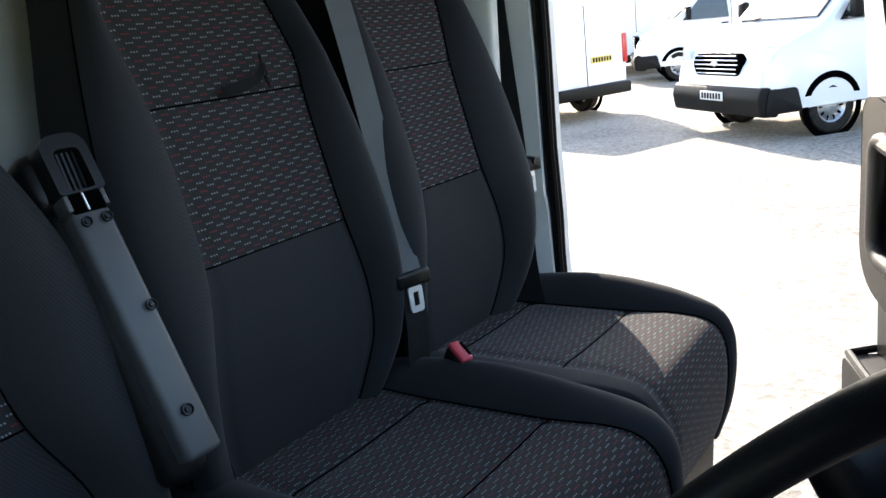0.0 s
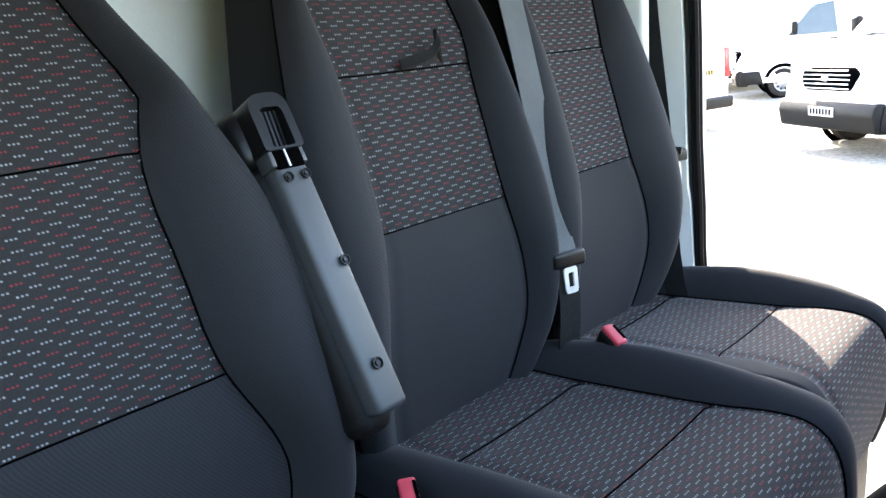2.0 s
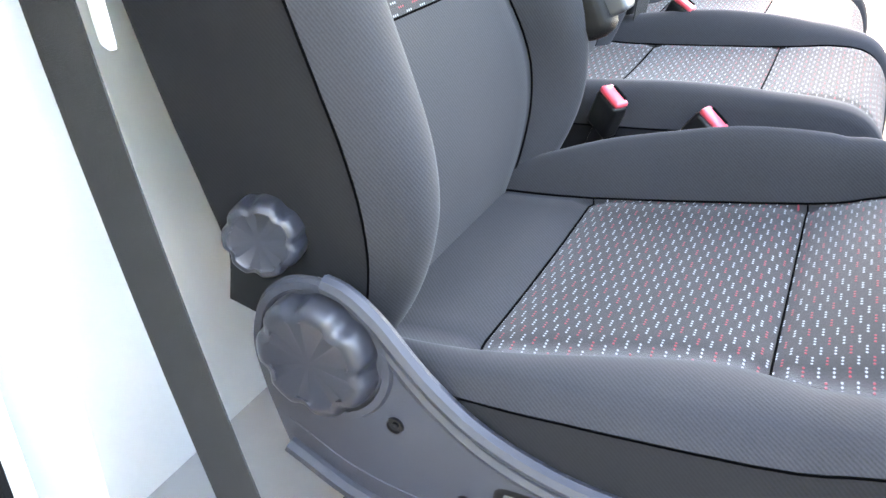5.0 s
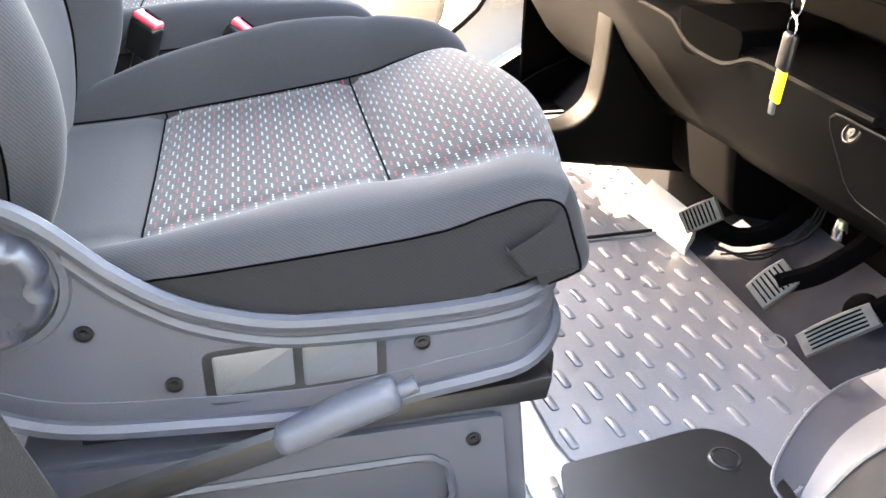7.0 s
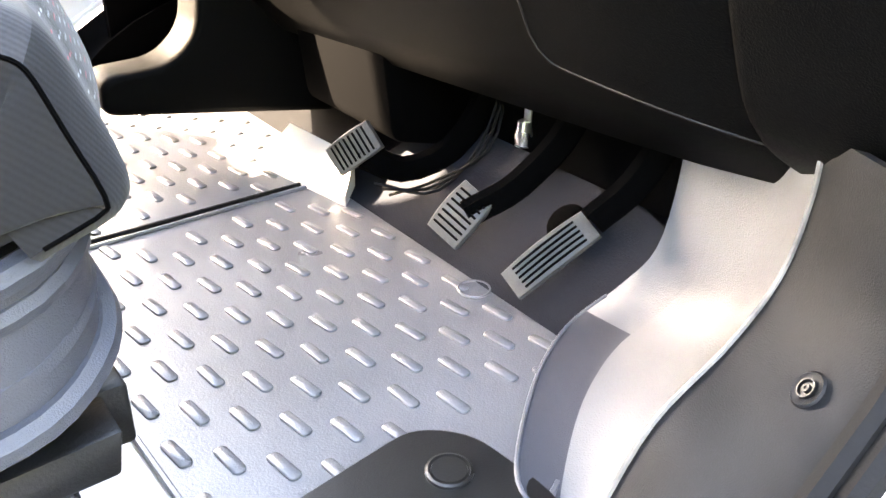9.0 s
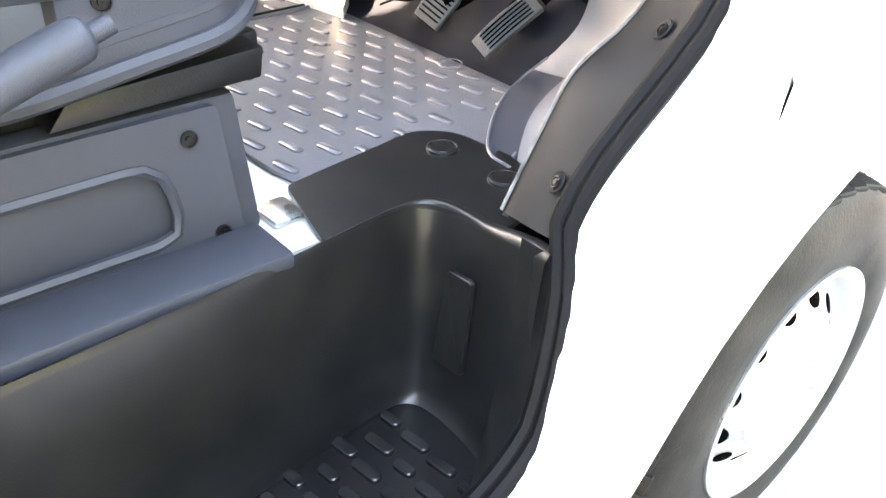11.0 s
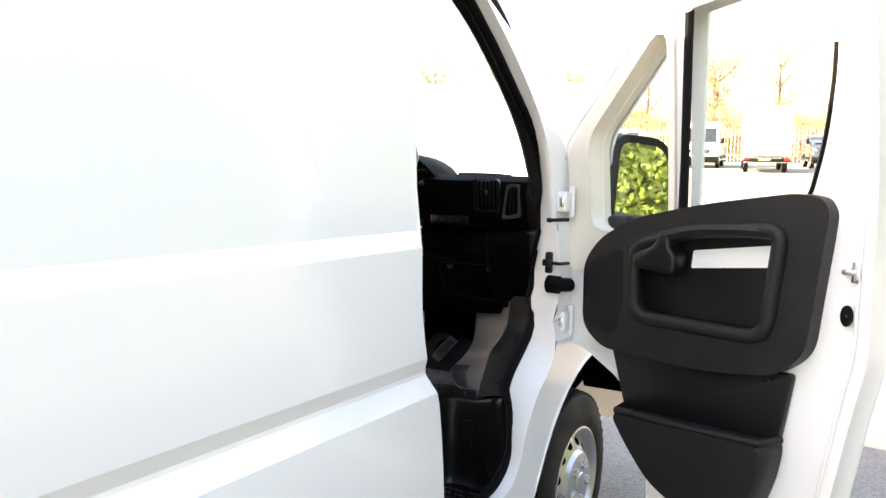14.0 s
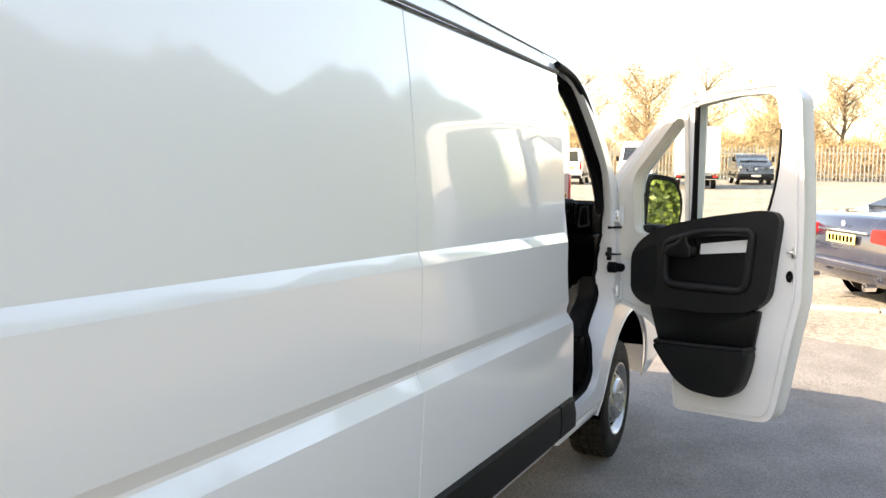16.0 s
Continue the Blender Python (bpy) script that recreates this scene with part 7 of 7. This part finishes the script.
for k in range(n):
    y = fy0 + 0.24 * k
    b = len(verts)
    for x in (fx - 0.015, fx + 0.015):
        verts += [(x, y - 0.034, 0.05), (x, y + 0.034, 0.05), (x, y + 0.034, 2.25), (x, y, 2.42), (x, y - 0.034, 2.25)]
    faces += [(b, b + 1, b + 2, b + 3, b + 4), (b + 9, b + 8, b + 7, b + 6, b + 5)] + [(b + i, b + 5 + i, b + 5 + (i + 1) % 5, b + (i + 1) % 5) for i in range(5)]
me = bpy.data.meshes.new("pale")
me.from_pydata(verts, [], faces)
me.materials.append(GALV)
pale = new("pale", me)
pale.parent = fence
tagged(pale, "pointed steel pales", kind="stuff")
for z in (0.5, 1.9):
    part("rail", box((fx + 0.04, (fy0 + fy1) / 2, z), (0.05, fy1 - fy0, 0.06)), GALV, fence)
for k in range(27):
    part("post", box((fx + 0.09, fy0 + 2.75 * k, 1.2), (0.10, 0.08, 2.4)), GALV, fence)

TWIG = mat("bare_brown_twigs", (0.40, 0.29, 0.16), 0.9, vary=0.3, scale=0.6, color2=(0.26, 0.19, 0.11))
BARK = mat("grey_brown_bark", (0.10, 0.08, 0.06), 0.95, vary=0.3, scale=3, grain=0.6, grain_scale=30)
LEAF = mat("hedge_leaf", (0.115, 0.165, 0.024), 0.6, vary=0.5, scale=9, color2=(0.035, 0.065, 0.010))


def tree(x, y, h, seed):
    rnd = random.Random(seed)
    t = thing("bare_tree", "tall bare tree with fine brown twigs behind the fence", "tree", Matrix.Translation((x, y, 0)), "trees behind the fence")
    trunk = [Vector((0, 0, -0.1))]
    for k in range(6):
        trunk.append(trunk[-1] + Vector((rnd.uniform(-.18, .18), rnd.uniform(-.18, .18), h * 0.13)))
    part("trunk", tube(trunk, [0.22, 0.19, 0.16, 0.13, 0.11, 0.08, 0.05], 8), BARK, t)
    tips, limbs = [], []
    for k in range(26):
        b = trunk[rnd.randint(1, 6)]
        a = rnd.uniform(0, 2 * math.pi)
        ln = h * rnd.uniform(0.18, 0.42)
        up = rnd.uniform(0.35, 1.2)
        d = Vector((math.cos(a), math.sin(a), up)).normalized()
        mid_ = b + d * ln * 0.5 + Vector((rnd.uniform(-.2, .2), rnd.uniform(-.2, .2), 0.1))
        e = b + d * ln + Vector((0, 0, ln * 0.12))
        limbs.append(tube([b, mid_, e], [0.05, 0.03, 0.012], 5))
        tips += [mid_, e, b.lerp(e, 0.75), b.lerp(e, 0.9)]
    tagged(part("branch", join(*limbs), BARK, t), kind="stuff")
    vs, fs = [], []
    for q in range(5200):
        c = rnd.choice(tips) + Vector((rnd.gauss(0, 1), rnd.gauss(0, 1), rnd.gauss(0.2, 0.8))) * h * 0.055
        d = Vector((rnd.gauss(0, 1), rnd.gauss(0, 1), rnd.gauss(0.5, 1))).normalized() * rnd.uniform(0.35, 0.9)
        w = d.cross(Vector((rnd.gauss(0, 1), rnd.gauss(0, 1), rnd.gauss(0, 1)))).normalized() * rnd.uniform(0.010, 0.026)
        i = len(vs)
        vs += [c - w, c + w, c + d]
        fs.append((i, i + 1, i + 2))
    me = bpy.data.meshes.new("twigs")
    me.from_pydata(vs, [], fs)
    me.materials.append(TWIG)
    cr = new("crown", me)
    cr.parent = t
    tagged(cr, "airy crown of fine brown twigs", kind="stuff")


for k, (x, y, h) in enumerate(((62, 24, 8.5), (66, 18.5, 10), (61, 12.5, 7.5), (68, 8.5, 11), (63, 3.5, 7.0), (61, -1.5, 8.0), (66, -6.5, 11.5), (62, -11.0, 9), (64, -16, 12), (63, 30, 10), (62, 37, 9), (70, 14, 9.5))):
    tree(x, y, h, 40 + k)


def bush_belt(x0, y0, y1, seed, count):
    """A ragged belt of bare golden-brown bushes."""
    rnd = random.Random(seed)
    t = thing("bush_belt", "ragged belt of bare golden-brown bushes behind the fence", "bushes", Matrix())
    top = lambda y: 3.3 + 1.1 * math.sin(0.31 * y + 0.7) + 0.8 * math.sin(0.83 * y) + 0.5 * math.sin(2.1 * y + 1)
    vs, fs = [], []
    for q in range(count):
        y = rnd.uniform(y0, y1)
        h = top(y) * (1 - rnd.random() ** 1.6 * 0.95) * (0.75 + 0.25 * rnd.random())
        c = Vector((x0 + rnd.uniform(0, 3.5), y + rnd.gauss(0, 0.3), h))
        d = Vector((rnd.gauss(0, 0.6), rnd.gauss(0, 0.8), abs(rnd.gauss(0.5, 0.7)))).normalized() * rnd.uniform(0.3, 0.8)
        w = d.cross(Vector((1, rnd.gauss(0, 0.3), rnd.gauss(0, 0.3)))).normalized() * rnd.uniform(0.014, 0.036)
        i = len(vs)
        vs += [c - w, c + w, c + d]
        fs.append((i, i + 1, i + 2))
    me = bpy.data.meshes.new("twigs")
    me.from_pydata(vs, [], fs)
    me.materials.append(TWIG)
    cr = new("twig", me)
    cr.parent = t
    tagged(cr, "dense fine brown twigs", kind="stuff")


bush_belt(58.5, -34, 42, 77, 85000)


def hedge(name, label, x0, x1, y0, depth, height, seed, count):
    rnd = random.Random(seed)
    t = thing(name, label, "hedge", Matrix())
    rings = []
    for k in range(41):
        x = x0 + (x1 - x0) * k / 40
        hh = height * (0.86 + 0.09 * math.sin(0.9 * x) * math.sin(0.37 * x + 1) + rnd.uniform(-0.05, 0.05))
        rings.append([(x, y0 + depth * (0.5 + 0.5 * math.cos(a)) * (0.75 + 0.1 * math.sin(2 * x + a)), max(0, hh * 0.92 * math.sin(a)) if a < math.pi else 0) for a in [math.pi * q / 12 for q in range(13)]])
    # Dark green core: shade between the leaves is put into its colour.
    part("shaded_core", loft(rings, False), mat("hedge_shade", (0.030, 0.055, 0.010), 0.9, vary=0.5, scale=6), t)
    vs, fs = [], []
    for q in range(count):
        k = rnd.randrange(40)
        j = rnd.randrange(6) if rnd.random() < 0.85 else rnd.randrange(12)
        a, b, c = Vector(rings[k][j]), Vector(rings[k + 1][j]), Vector(rings[k][j + 1])
        p = a + (b - a) * rnd.random() + (c - a) * rnd.random() + Vector((rnd.gauss(0, .06), rnd.gauss(0.03, .08), rnd.gauss(0.02, .08)))
        if 3 <= j <= 8:
            p += Vector((0, 0, abs(rnd.gauss(0, 0.22)) * (0.9 + 0.5 * math.sin(1.3 * p.x + 1.7 * math.sin(0.41 * p.x)) + 0.4 * math.sin(4.7 * p.x + 2.0 * math.sin(0.9 * p.x)))))
        s = rnd.uniform(0.07, 0.15)
        u = Vector((rnd.gauss(0, 1), rnd.gauss(0, 1), rnd.gauss(0, 1))).normalized() * s
        w = u.cross(Vector((rnd.gauss(0, 1), rnd.gauss(0, 1), rnd.gauss(0, 1)))).normalized() * s * 0.6
        i = len(vs)
        vs += [p - u * 0.5, p + w * 0.5, p + u * 0.5, p - w * 0.5]
        fs.append((i, i + 1, i + 2, i + 3))
    me = bpy.data.meshes.new("leaf")
    me.from_pydata(vs, [], fs)
    me.materials.append(LEAF)
    lf = new("leaf", me)
    lf.parent = t
    tagged(lf, "dense small green leaves", kind="stuff")


hedge("hedge", "tall dense green hedge along the side of the yard", -30, 19.0, -10.4, 1.8, 6.2, 5, 260000)
